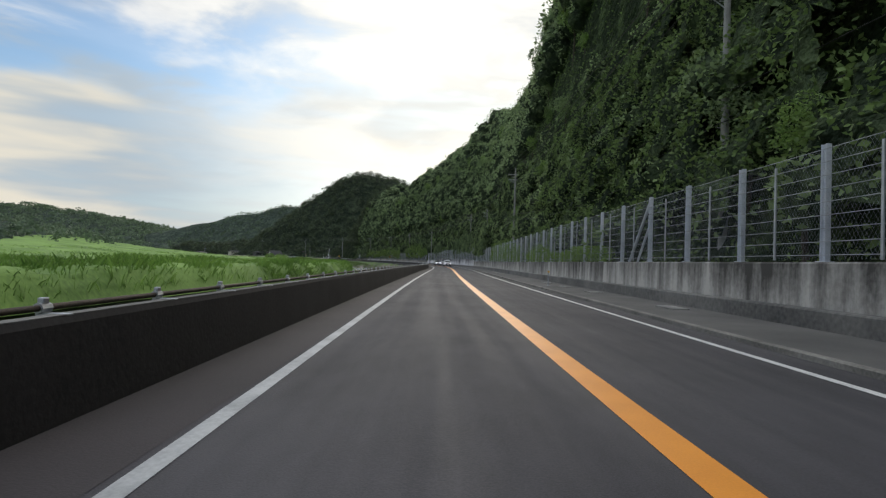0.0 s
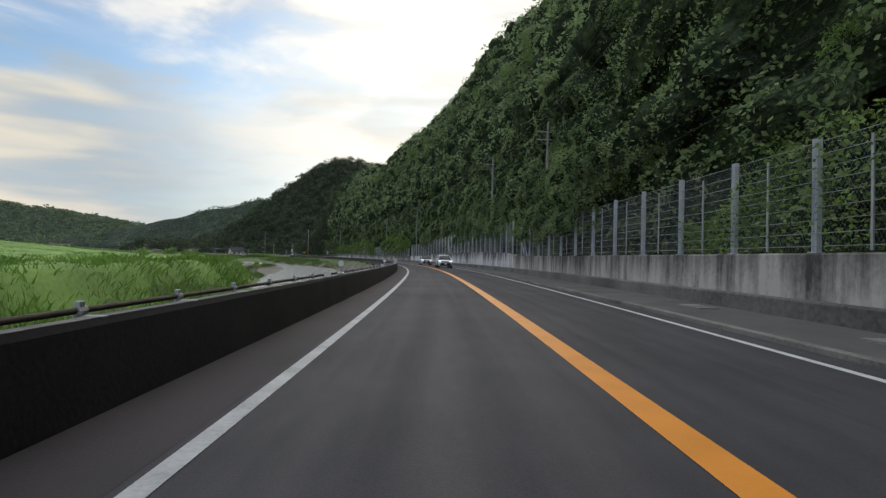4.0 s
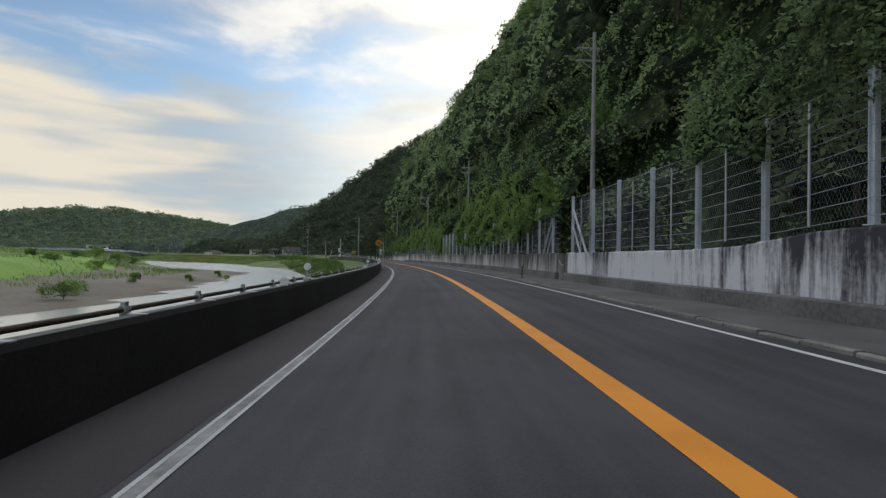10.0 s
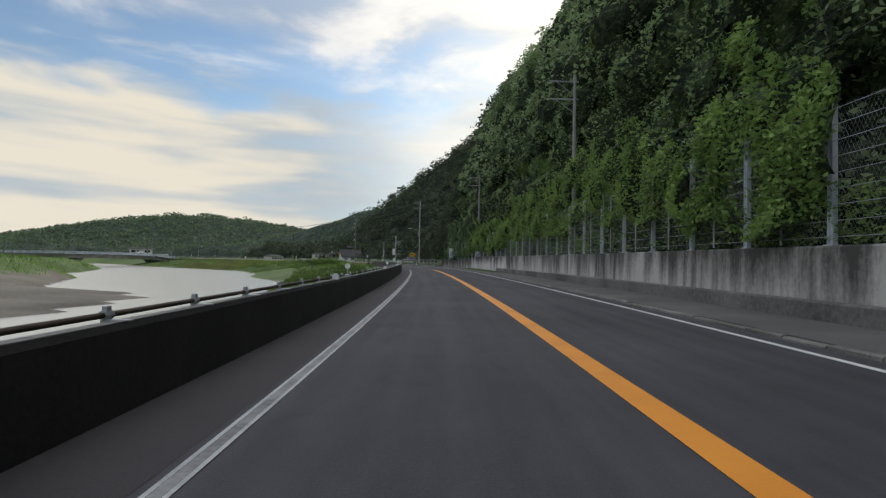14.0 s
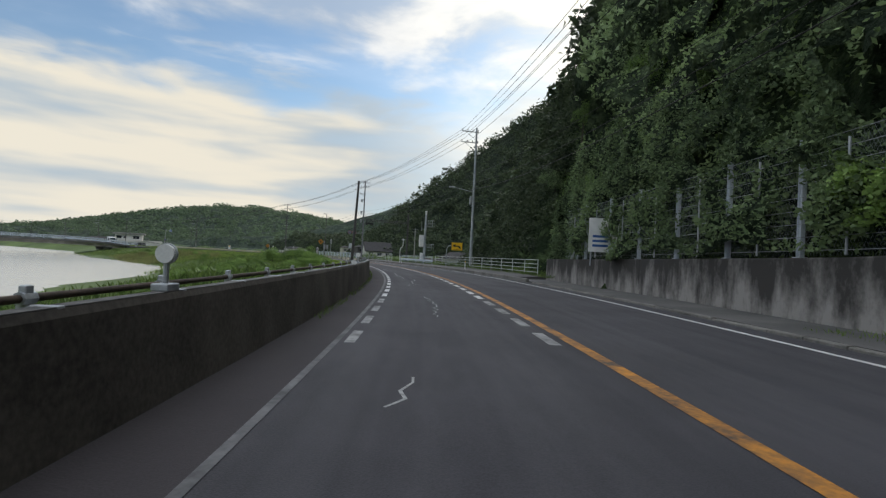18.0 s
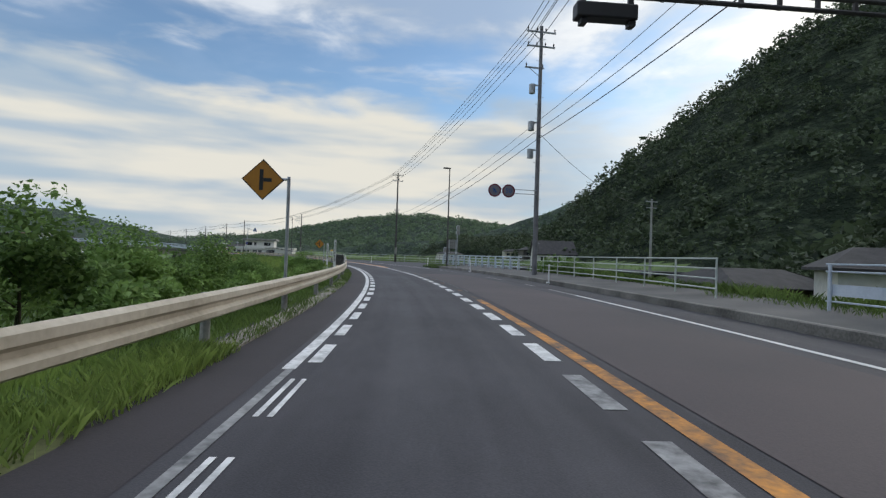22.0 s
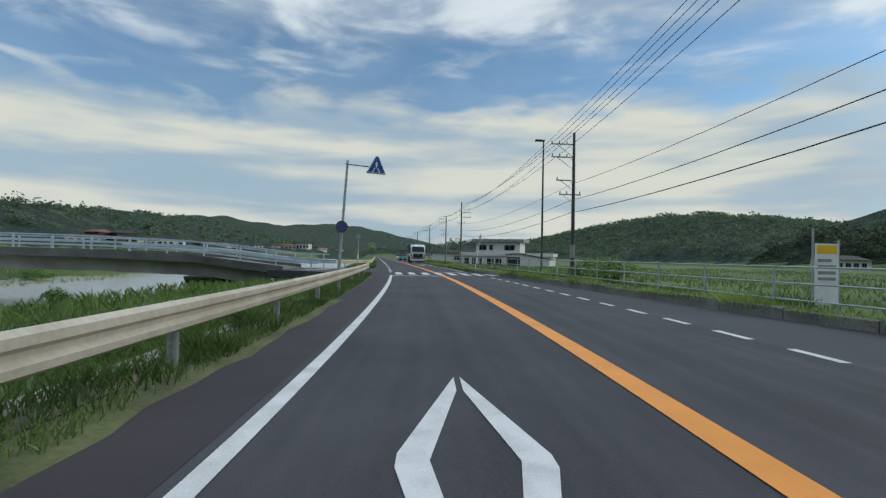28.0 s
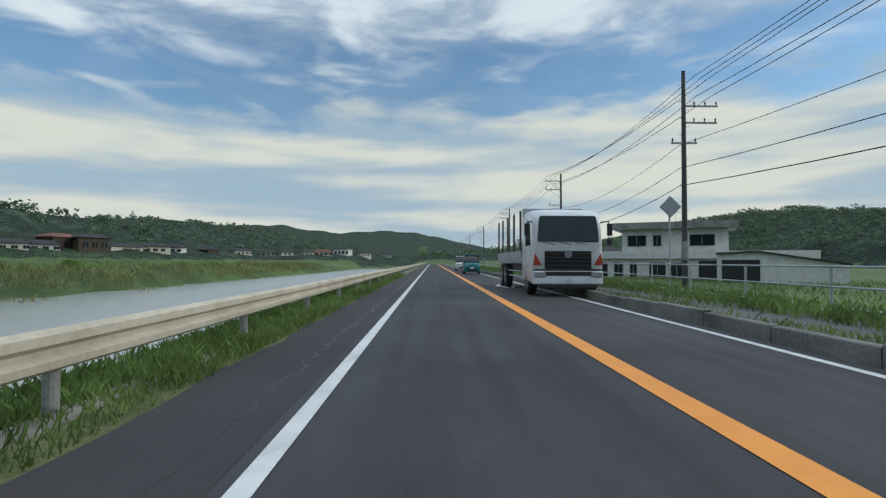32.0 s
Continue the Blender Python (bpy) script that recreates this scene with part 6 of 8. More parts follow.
pipe_fence([(s, 13.5) for s in np.arange(436, 449, 3.0)], 1.1, 3, "galvanised three-bar pipe fence by the side road", M["steel"], base=0.0, group="field fences")


def white_guard(s0, s1, d):
    """A painted guard rail of the bridge approach with a wide beam and two pipes."""
    g = thing("pavement_guard", place(s0, d, 0.31), "pale blue-white guard rail with pipes above the beam", "guard rail", "pavement guards")
    bpy.context.view_layer.update()
    o = swept("beam", [(d, 0.63), (d + 0.05, 0.66), (d + 0.02, 0.75), (d + 0.05, 0.84), (d, 0.88), (d - 0.02, 0.88), (d - 0.02, 0.63)], s0, s1, M["blue_rail"], None, 1.5)
    o.parent, o.matrix_parent_inverse = g, g.matrix_world.inverted()
    for z in (0.5, 1.16, 1.32):
        strand("rail", s0, s1, d - 0.05, z, 0.024, M["blue_rail"], g, 3)
    for s in np.arange(s0 + 0.1, s1 + 0.1, (s1 - s0 - 0.2) / 4):
        bm = bmesh.new()
        bar(bm, (0, 0, -0.4), (0, 0, 1.02), 0.04)
        set_down(part("post", bm, M["blue_rail"], g), place(s, d - 0.06, 0.31))
    return g


white_guard(382.9, 397.5, 7.4)


def bridge_rail(s0, s1, d, base, mats, label, rails, posts, group, r=0.035, post_w=0.07):
    g = thing("bridge_railing", place(s0, d, base), label, "railing", group)
    bpy.context.view_layer.update()
    for s in np.linspace(s0 + 0.3, s1 - 0.3, posts):
        bm = bmesh.new()
        prism(bm, [(-0.1, 0), (0.1, 0), (0.02, 1.0), (-0.06, 1.0)], -post_w, post_w)
        web = part("post", bm, mats[1], g)
        set_down(web, place(s, d - 0.07, base))
        if mats[1] is not mats[0]:
            bm = bmesh.new()
            prism(bm, [(0.102, 0), (0.125, 0), (0.045, 1.0), (0.022, 1.0)], -post_w - 0.02, post_w + 0.02)
            part("flange", bm, mats[0], web, "pale front edge of the post")
    for z, rr, dx in rails:
        strand("rail", s0, s1, d + dx, base + z, rr, mats[0], g, 2.0, 12)
    return g


bridge_rail(423.25, 435.0, -4.28, 0.12, (M["rail"], M["darkpole"]), "off-white four-bar railing with dark tapered posts on a small bridge", [(0.2, 0.042, 0.1), (0.44, 0.042, 0.08), (0.71, 0.075, 0.09), (0.95, 0.045, -0.06)], 8, "bridge railings")
tagged(swept("bridge_kerb", [(-4.1, -0.3), (-4.1, 0.12), (-4.13, 0.15), (-4.6, 0.15), (-4.6, -2.2)], 423.0, 435.2, material("ochre concrete", (0.2, 0.16, 0.1), (0.42, 0.35, 0.24), 0.9, 1, 8, 20, 0.3, space="World")), "ochre stained concrete kerb of the small bridge", "kerb", kind="structure")
bridge_rail(424.6, 445.5, 9.2, 0.3, (M["blue_rail"], M["blue_rail"]), "pale blue-grey four-bar railing of the pavement bridge", [(0.25, 0.035, 0.02), (0.5, 0.035, 0.02), (0.78, 0.035, 0.02), (1.02, 0.045, 0.02)], 13, "bridge railings")

# ---- side roads ----
def slab(name, outline, z, mat, label, category):
    bm = bmesh.new()
    top = [bm.verts.new(at(s, d, z)) for s, d in outline]
    low = [bm.verts.new(at(s, d, z - 0.5)) for s, d in outline]
    f = bm.faces.new(top)
    bm.faces.new(low[::-1])
    for i in range(len(outline)):
        j = (i + 1) % len(outline)
        bm.faces.new((top[j], top[i], low[i], low[j]))
    bmesh.ops.recalc_face_normals(bm, faces=bm.faces[:])
    return tagged(part(name, bm, mat), label, category, kind="structure")


slab("side_road", [(442, right_white(442) + 0.3), (446.5, 8.6), (447.5, 13), (447, 24), (448, 60), (461, 62), (463.5, 24), (470, 16.5), (478, 12.6), (488, 8.6), (497, 5.9), (505, 4.9), (512, 4.3), (520, 3.7), (524, right_white(524) + 0.3), (500, right_white(500) + 0.3), (470, right_white(470) + 0.3)], -0.02, M["asphalt"], "grey asphalt side road joining the main road", "road")
slab("side_road", [(519.5, -4.5), (520.4, -6.2), (524.0, -9.5), (524.3, -12), (533.2, -12), (532.8, -8.4), (532.1, -7.2), (531.9, -6.2), (533.0, -5.05), (536.8, -4.42), (538.5, -4.4)], 0.0, M["asphalt"], "grey asphalt side road joining beside the bridge", "road")
isl = slab("grass_island", [(437, 5.15), (439, 5.2), (441, 5.4), (445.6, 7.4), (446.6, 8.6), (446, 9.2), (441, 9.15), (437, 9.15)], 0.14, M["soil"], "small grass verge at the junction", "verge")
verge("verge_grass", 437, 446.0, lambda s: lerp(s, (437, 5.2), (441, 5.5), (446, 8.0)), 9.1, 9000, 0.2, 62, "short bright grass at the junction corner", 0.01, z=0.13)
field_kerb = tagged(new("kerb_wall"), "low concrete kerb wall of long blocks by the fields", "kerb", kind="structure")


def fk(s):
    return lerp(s, (489, 7.6), (493, 6.5), (497, 5.9), (512, 4.4), (524, 3.5), (545, 3.2), (700, 3.1))


for k in range(-4, 68):
    s = 497 + 2.0 * k
    hgt = 0.22 + 0.03 * math.sin(k * 1.7)
    swept("kerb_block", [((lambda q: fk(q)), -0.3), ((lambda q: fk(q) + 0.01), hgt), ((lambda q: fk(q) + 0.03), hgt + 0.02), ((lambda q: fk(q) + 0.17), hgt + 0.02), ((lambda q: fk(q) + 0.18), -0.3)], s + 0.015, s + 1.985, M["kerb"], field_kerb, step=1)
tagged(swept("pavement", [(lambda s: fk(s) + 0.19, -0.5), (lambda s: fk(s) + 0.19, 0.16), (lambda s: lerp(s, (497, 7.6), (530, 6.7), (570, 6.3)), 0.1), (lambda s: lerp(s, (497, 7.8), (530, 6.9), (570, 6.5)), -0.6)], 499, 660, M["walkway"], step=2), "weedy asphalt pavement along the field fence", "pavement", kind="structure")
verge("kerb_grass", 486, 556, lambda s: fk(s) - 0.06, lambda s: fk(s) + 0.5, 24000, 0.3, 98, "green weeds overgrowing the kerb wall", 0.009, z=0.12, clumps=2.5, mat=M["lush"])
verge("verge_grass", 500, 640, lambda s: fk(s) + 0.15, lambda s: fk(s) + 0.75, 15000, 0.22, 63, "weeds growing along the kerb", 0.009, z=0.15, clumps=5)
verge("verge_grass", 562, 640, lambda s: fk(s) + 1.6, lambda s: fk(s) + 3.2, 12000, 0.36, 64, "tall weeds along the field fence", 0.012, z=0.1, clumps=6)
verge("verge_grass", 300, 326, lambda s: wall_d(s) - 1.5, lambda s: wall_d(s) - 0.15, 3500, 0.16, 65, "short weeds at the foot of the wall", 0.014, z=0.09, clumps=3)
verge("verge_grass", 347, 402, lambda s: kerb_d(s) + 1.5, lambda s: kerb_d(s) + 3.4, 9000, 0.24, 66, "weeds at the back of the pavement", 0.01, z=0.26, clumps=5)

# ---- the road bridge over the river ----
rb = thing("road_bridge", place(529, -12, 0), "grey girder road bridge with pale railings over the river", "bridge")
bpy.context.view_layer.update()
DECK = [(-10.5, 0.0), (-14, 0.35), (-17, 0.75), (-24, 1.0), (-46, 1.2), (-75, 1.1), (-110, 0.6), (-150, 0.3)]


def deck_z(d):
    return lerp(-d, *[(-a, z) for a, z in DECK])


def cross(name, profile, d0, d1, mat, parent, step=2.0):
    """A profile of (s, z above the deck) swept across the river."""
    ds = np.arange(d0, d1 - 0.01, -step)
    k = len(profile)
    h = turn(529)
    verts, faces = [], []
    for d in ds:
        for s, z in profile:
            verts.append(at(529, d, deck_z(d) + z) + Vector((-math.sin(h), math.cos(h), 0)) * (s - 529))
    for i in range(len(ds) - 1):
        for j in range(k):
            j2 = (j + 1) % k
            faces.append((i * k + j, i * k + j2, (i + 1) * k + j2, (i + 1) * k + j))
    faces += [tuple(range(k)), tuple(range((len(ds) - 1) * k, len(ds) * k))[::-1]]
    ob = arrays(name, verts, faces, mat)
    bm = bmesh.new()
    bm.from_mesh(ob.data)
    bmesh.ops.recalc_face_normals(bm, faces=bm.faces[:])
    bm.to_mesh(ob.data)
    bm.free()
    ob.parent, ob.matrix_parent_inverse = parent, parent.matrix_world.inverted()
    return ob


M["girder"] = material("weathered pale girder", (0.22, 0.2, 0.18), (0.4, 0.37, 0.33), 0.8, 0.6, 8, 15, 0.2, space="World")
cross("deck", [(524.6, -0.3), (524.6, 0.25), (525.0, 0.25), (525.0, 0.0), (533.0, 0.0), (533.0, 0.25), (533.4, 0.25), (533.4, -0.3)], -11, -150, M["concrete"], rb)
for s in (525.4, 532.2):
    cross("girder", [(s, -1.25), (s, -0.31), (s + 0.35, -0.31), (s + 0.35, -1.25)], -12, -150, M["girder"], rb)
for d in (-16.9, -46.2, -75, -104):
    bm = bmesh.new()
    z = deck_z(d) - 1.27
    block(bm, -1.0, 1.0, -4.2, 4.2, z - 1.0, z, 0.08)
    for v in bm.verts:
        if v.co.z < z - 0.6:
            v.co.y *= 0.72
    set_down(part("pier_cap", bm, M["concrete"], rb), place(529, d, 0))
    bm = bmesh.new()
    block(bm, -0.7, 0.7, -1.5, 1.5, -5.0, z - 0.98, 0.25)
    set_down(part("pier", bm, M["concrete"], rb), place(529, d, 0))
for s in (524.8, 533.2):
    for z, r in ((0.55, 0.06), (0.85, 0.06), (1.2, 0.05)):
        cross("rail", [(s - r, z - r), (s - r, z + r), (s + r, z + r), (s + r, z - r)], -24.0 if s > 530 and z < 1 else -8.5, -150, M["blue_rail"], rb, 3.0)
    if s > 530:
        cross("approach_beam", [(s - 0.08, 0.42), (s - 0.13, 0.46), (s - 0.13, 0.54), (s - 0.08, 0.58), (s - 0.08, 0.63), (s - 0.13, 0.67), (s - 0.13, 0.75), (s - 0.08, 0.8), (s - 0.06, 0.8), (s - 0.06, 0.42)], -7.9, -26, M["blue_rail"], rb, 2.0)
    for d in np.arange(-9, -150, -2.5):
        bm = bmesh.new()
        block(bm, -0.05, 0.05, -0.06, 0.06, 0, 1.22)
        set_down(part("rail_post", bm, M["blue_rail"], rb), place(529, d, deck_z(d) + 0.0) @ Matrix.Translation((0, s - 529, 0)))

verge("verge_grass", 532.2, 539, -5.3, -8.5, 6000, 0.25, 69, "grass at the junction corner", 0.012, clumps=2.0)
for near in (0.0, 0.75):
    tagged(swept("joint_strip", [(lambda s, q=near: -6.95 - q - 0.28 * (532.3 - s), 0.004), (lambda s, q=near: -6.95 - q - 0.28 * (532.3 - s), 0.012), (lambda s, q=near: -7.55 - q - 0.28 * (532.3 - s), 0.012), (lambda s, q=near: -7.55 - q - 0.28 * (532.3 - s), 0.004)], 524.6, 532.6, M["cap"], step=2), "pale concrete strip across the side road", "road joint", kind="structure")

# ---- utility poles, cables and street lamps ----
def lettering(text, size, mat, parent, m, name="lettering"):
    """Letters of the built-in font, as a thin mesh."""
    cu = bpy.data.curves.new(name, "FONT")
    cu.body, cu.size, cu.align_x, cu.align_y, cu.extrude = text, size, "CENTER", "CENTER", 0.002
    ob = bpy.data.objects.new(name, cu)
    scene.collection.objects.link(ob)
    me = bpy.data.meshes.new_from_object(ob.evaluated_get(bpy.context.evaluated_depsgraph_get()))
    bpy.data.objects.remove(ob)
    me.materials.clear()
    me.materials.append(mat)
    o = new(name, me)
    o.parent = parent
    o.matrix_basis = m
    return o


def insulators(bm, x, z):
    tube(bm, (x, 0, z), (x, 0, z + 0.12), 0.045, 0.03, 8)
    tube(bm, (x, 0, z + 0.12), (x, 0, z + 0.22), 0.06, 0.02, 8)


bm = bmesh.new()
tube(bm, (0.1, 0, 0), (0.28, 0, 0), 0.012, n=5)
climbing_bolt = bpy.data.meshes.new("climbing_bolt")
bm.to_mesh(climbing_bolt), bm.free()
climbing_bolt.materials.append(M["steel"])


def utility_pole(s, d, top, arms, label, mat, extra=()):
    """arms: (height below the top, reach to the road side, reach to the other side)."""
    g = thing("utility_pole", place(s, d), label, "utility pole", "utility poles")
    bm = bmesh.new()
    tube(bm, (0, 0, -1.2), (0, 0, top), 0.17, 0.1, 14)
    part("pole", bm, mat, g)
    for dz, left, right in arms:
        bm = bmesh.new()
        z = top - dz
        block(bm, -left, right, -0.05, 0.05, z - 0.045, z + 0.045, 0.008)
        if left > 0.9:
            tube(bm, (-left * 0.75, 0, z - 0.03), (0, 0, z - left * 0.55), 0.022, n=6)
        part("crossarm", bm, M["steel"], g)
        for x in np.linspace(-left + 0.08, right - 0.08, 4 if left + right > 1.6 else 2):
            bm = bmesh.new()
            insulators(bm, float(x), z + 0.04)
            part("insulator", bm, M["black"], g)
    if "step" in extra:
        for k in range(int((top - 2.5) / 0.45)):
            ob = new("climbing_bolt", climbing_bolt)
            ob.parent = g
            ob.matrix_basis = Matrix.Translation((0, 0, 2.2 + 0.45 * k)) @ Matrix.Rotation(math.pi * (k % 2), 4, "Z")
    if "transformer" in extra:
        for z in (top - 4.2, top - 6.5, top - 8.2):
            bm = bmesh.new()
            tube(bm, (-0.5, 0, z), (-0.5, 0, z + 0.55), 0.19, 0.19, 12)
            block(bm, -0.5, 0.0, -0.03, 0.03, z + 0.48, z + 0.56)
            part("transformer", bm, M["steel"], g, "grey cylinder transformer")
    if "band" in extra:
        bm = bmesh.new()
        tube(bm, (0, 0, 1.3), (0, 0, 2.3), 0.178, 0.172, 14)
        part("guard_band", bm, M["cap"], g)
    return g


two = [(0.35, 0.95, 0.95), (1.25, 0.9, 0.9)]
side2 = [(0.5, 1.7, 0.25), (1.7, 1.75, 0.25)]
POLES = [(-35, 8.4, 13.0), (13.1, 8.25, 12.6), (65, 7.9, 14.3), (111.9, 8.9, 13.6), (132.3, 7.9, 14.4), (202.3, 7.9, 14.0), (242.5, 7.7, 14.3), (279.5, 7.8, 14.0), (323.2, 8.0, 14.6), (371.0, 8.3, 15.9), (417.0, 7.1, 15.6), (467, 10.0, 14.2), (524.7, 10.8, 11.0), (582.2, 11.4, 11.5), (614.5, 12.9, 11.5), (655, 13, 11.5), (705, 13, 11.5), (760, 13, 11.5), (820, 13, 11.5)]
for s, d, top in POLES:
    if s < 360:
        utility_pole(s, d, top, side2 if 260 < s < 400 else [(0.9, 1.0, 0.3), (1.6, 1.0, 0.3)], "grey concrete utility pole standing among the trees", M["pole"], ("step",))
    elif s < 400:
        utility_pole(s, d, top, side2, "grey steel utility pole with offset crossarms", M["steel"], ("step",))
    elif s < 450:
        utility_pole(s, d, top, two + [(2.6, 1.0, 0.2)], "grey utility pole with transformers and crossarms", M["greypole"], ("step", "transformer"))
    else:
        # dark material puts the silhouette against the sky into the poles' colour
        utility_pole(s, d, top, ([(1.9, 0.1, 1.85), (2.8, 0.1, 1.8), (3.9, 0.7, 0.7)] if s == 582.2 else [(0.9, 1.85, 0.1), (1.9, 1.8, 0.1), (3.7, 1.4, 0.15), (4.8, 1.15, 0.6)]) if s > 500 else two + [(6.0, 0.4, 0.4)], "slim utility pole beside the fields, darkened as a silhouette", M["darkpole"], ("step", "band"))
utility_pole(437, 31, 8.5, [(0.3, 0.8, 0.8), (1.0, 0.7, 0.7)], "grey utility pole among the houses", M["pole"])
# a bare dark pole at the end of the parapet
g = thing("bare_pole", place(368.2, -4.95), "tall bare dark wooden pole leaning by the parapet end", "pole")
g.matrix_world = g.matrix_world @ Matrix.Rotation(radians(2.2), 4, "Y")
bm = bmesh.new()
tube(bm, (0, 0, -0.8), (0, 0, 8.4), 0.15, 0.1, 14)
part("shaft", bm, M["darkpole"], g)
bm = bmesh.new()
tube(bm, (0, 0, 8.2), (0, 0, 8.45), 0.13, 0.12, 14)
part("cap", bm, M["black"], g)
bm = bmesh.new()
block(bm, -0.42, -0.14, -0.12, 0.1, 1.7, 2.2, 0.02)
part("meter_box", bm, M["post"], g)
bm = bmesh.new()
for k in range(6):
    tube(bm, (-0.25, 0, 6.0 + 0.2 * k), (0.25, 0, 6.0 + 0.2 * k), 0.012, n=5) if k % 3 == 0 else None
part("climbing_bolts", bm, M["steel"], g)


def cable_run(name, places, sag, r, label):
    """One cable from pole to pole, hanging between them."""
    pts = []
    for (s0, d0, z0), (s1, d1, z1) in zip(places, places[1:]):
        a, b = at(s0, d0, z0), at(s1, d1, z1)
        for i in range(12):
            u = i / 12
            p = a.lerp(b, u)
            p.z -= 4 * sag * u * (1 - u)
            pts.append(p)
    pts.append(at(*places[-1]))
    verts, faces = [], []
    for i, p in enumerate(pts):
        t = (pts[min(i + 1, len(pts) - 1)] - pts[max(i - 1, 0)]).normalized()
        sx = t.cross(Vector((0, 0, 1))).normalized()
        for a in range(4):
            verts.append(p + (sx * math.cos(a * math.pi / 2) + Vector((0, 0, 1)) * math.sin(a * math.pi / 2)) * r)
        if i:
            for a in range(4):
                faces.append(((i - 1) * 4 + a, (i - 1) * 4 + (a + 1) % 4, i * 4 + (a + 1) % 4, i * 4 + a))
    return tagged(arrays(name, verts, faces, M["wire"]), label, "cable", "overhead cables")


for k, off in enumerate((-1.55, -1.1, -0.6)):
    cable_run("power_cable", [(s, d + (-off if s == 582.2 else off if s < 400 or s > 500 else off * 0.62), top - 0.25) for s, d, top in POLES], 0.7, 0.02, "thin black power cable strung between the poles")
for k, off in enumerate((-1.5, -0.7)):
    cable_run("power_cable", [(s, d + (-off if s == 582.2 else off if s < 400 or s > 500 else off * 0.62), top - (1.4 if s < 400 else 1.35)) for s, d, top in POLES], 0.75, 0.02, "thin black power cable strung between the poles")
for k, dz in enumerate((5.2, 6.2, 6.9)):
    cable_run("telephone_cable", [(s, d - 0.2, (9.6 - 0.55 * k) if s == 417.0 else (7.5 - 0.6 * k) if s == 467 else top - (dz if s < 500 else dz - 1.2 + 0.25 * k)) for s, d, top in POLES], 0.9, 0.014 + 0.004 * k, "black telephone cable strung lower on the poles")
cable_run("service_cable", [(417, 7.1, 9.0), (437, 31, 7.8), (462, 60, 7.5)], 1.2, 0.018, "service cable crossing to the houses")
cable_run("service_cable", [(467, 10, 7.2), (472, 40, 7.0)], 1.2, 0.018, "service cable crossing to the houses")


def street_lamp(s, d, top, reach, label, mat, base=0.0):
    g = thing("street_lamp", place(s, d, base), label, "street lamp", "street lamps")
    bm = bmesh.new()
    tube(bm, (0, 0, -0.5), (0, 0, top), 0.09, 0.05, 12)
    part("pole", bm, mat, g)
    bm = bmesh.new()
    block(bm, -reach, 0.08, -0.12, 0.12, top - 0.03, top + 0.09, 0.03)
    part("lamp_head", bm, M["black"], g)
    return g


street_lamp(436.6, 6.65, 9.85, 0.65, "tall dark street lamp beside the pavement", M["darkpole"], 0.1)
street_lamp(521.5, 7.35, 9.5, 0.6, "tall dark street lamp beside the field fence", M["darkpole"])
g = thing("lamp_arm", place(371.0, 8.3), "street lamp arm fixed to the steel pole", "street lamp", "street lamps")
bm = bmesh.new()
tube(bm, (-0.05, 0, 8.7), (-2.2, 0, 9.05), 0.03, n=8)
part("arm", bm, M["steel"], g)
bm = bmesh.new()
block(bm, -2.9, -2.1, -0.13, 0.13, 8.98, 9.14, 0.05)
part("lamp_head", bm, M["steel"], g)
bm = bmesh.new()
block(bm, -0.42, -0.2, -0.14, 0.14, 7.3, 8.2, 0.02)
part("control_box", bm, M["steel"], g)

# ---- signs ----
def sign_plate(g, name, outline, mat, y=-0.03, t=0.02, label=""):
    bm = bmesh.new()
    prism(bm, outline, y - t, y)
    return part(name, bm, mat, g, label)


def ring(n, r, cx=0.0, cz=0.0, start=0.0):
    return [(cx + r * math.sin(start + 2 * math.pi * k / n), cz + r * math.cos(start + 2 * math.pi * k / n)) for k in range(n)]


def square45(r, cx=0.0, cz=0.0):
    return [(cx, cz + r), (cx + r, cz), (cx, cz - r), (cx - r, cz)]


def diamond_sign(s, d, z, r, pole_x, glyph, label, turn_deg=0, plain=False):
    """A diamond warning sign on a pole beside it."""
    g = thing("warning_sign", place(s, d, 0, turn_deg), label, "road sign", "diamond signs")
    bm = bmesh.new()
    tube(bm, (pole_x, 0.05, -1.2), (pole_x, 0.05, z + (0.1 if pole_x else r)), 0.038, n=10)
    if pole_x:
        tube(bm, (pole_x, 0.05, z + 0.04), (0, 0.05, z + 0.04), 0.03, n=8)
    part("pole", bm, M["steel"], g)
    if plain:
        sign_plate(g, "plate", square45(r, 0, z), M["steel"])
        return g
    sign_plate(g, "border", square45(r, 0, z), M["black"])
    sign_plate(g, "plate", square45(r * 0.94, 0, z), M["dull_amber"], -0.052, 0.004)
    for o in glyph:
        sign_plate(g, "symbol", [(x * r, z + q * r) for x, q in o], M["black"], -0.058, 0.004)
    return g


tee = [[(-0.16, -0.52), (0.02, -0.52), (0.02, 0.5), (-0.16, 0.5)], [(0.025, -0.1), (0.42, -0.1), (0.42, 0.08), (0.025, 0.08)]]
bend = [[(0.22, -0.5), (0.4, -0.42), (0.28, -0.02), (0.1, 0.14), (-0.08, 0.2), (-0.06, 0.02), (0.08, -0.06), (0.14, -0.16)], [(-0.085, 0.36), (-0.42, 0.1), (-0.085, -0.16)]]
diamond_sign(229.2, -4.45, 2.64, 0.46, 0.5, bend, "yellow diamond sign with a black bend arrow", 4)
diamond_sign(398.6, -5.3, 2.8, 0.46, 0.55, tee, "yellow diamond side-road sign on a bent pole", 3)
diamond_sign(439.2, -5.6, 2.0, 0.46, 0.45, [[(-0.5, -0.02), (-0.1, -0.02), (-0.1, 0.14), (-0.5, 0.14)], [(-0.09, -0.5), (0.08, -0.5), (0.08, 0.5), (-0.09, 0.5)]], "yellow diamond side-road sign on a bent pole", 3)
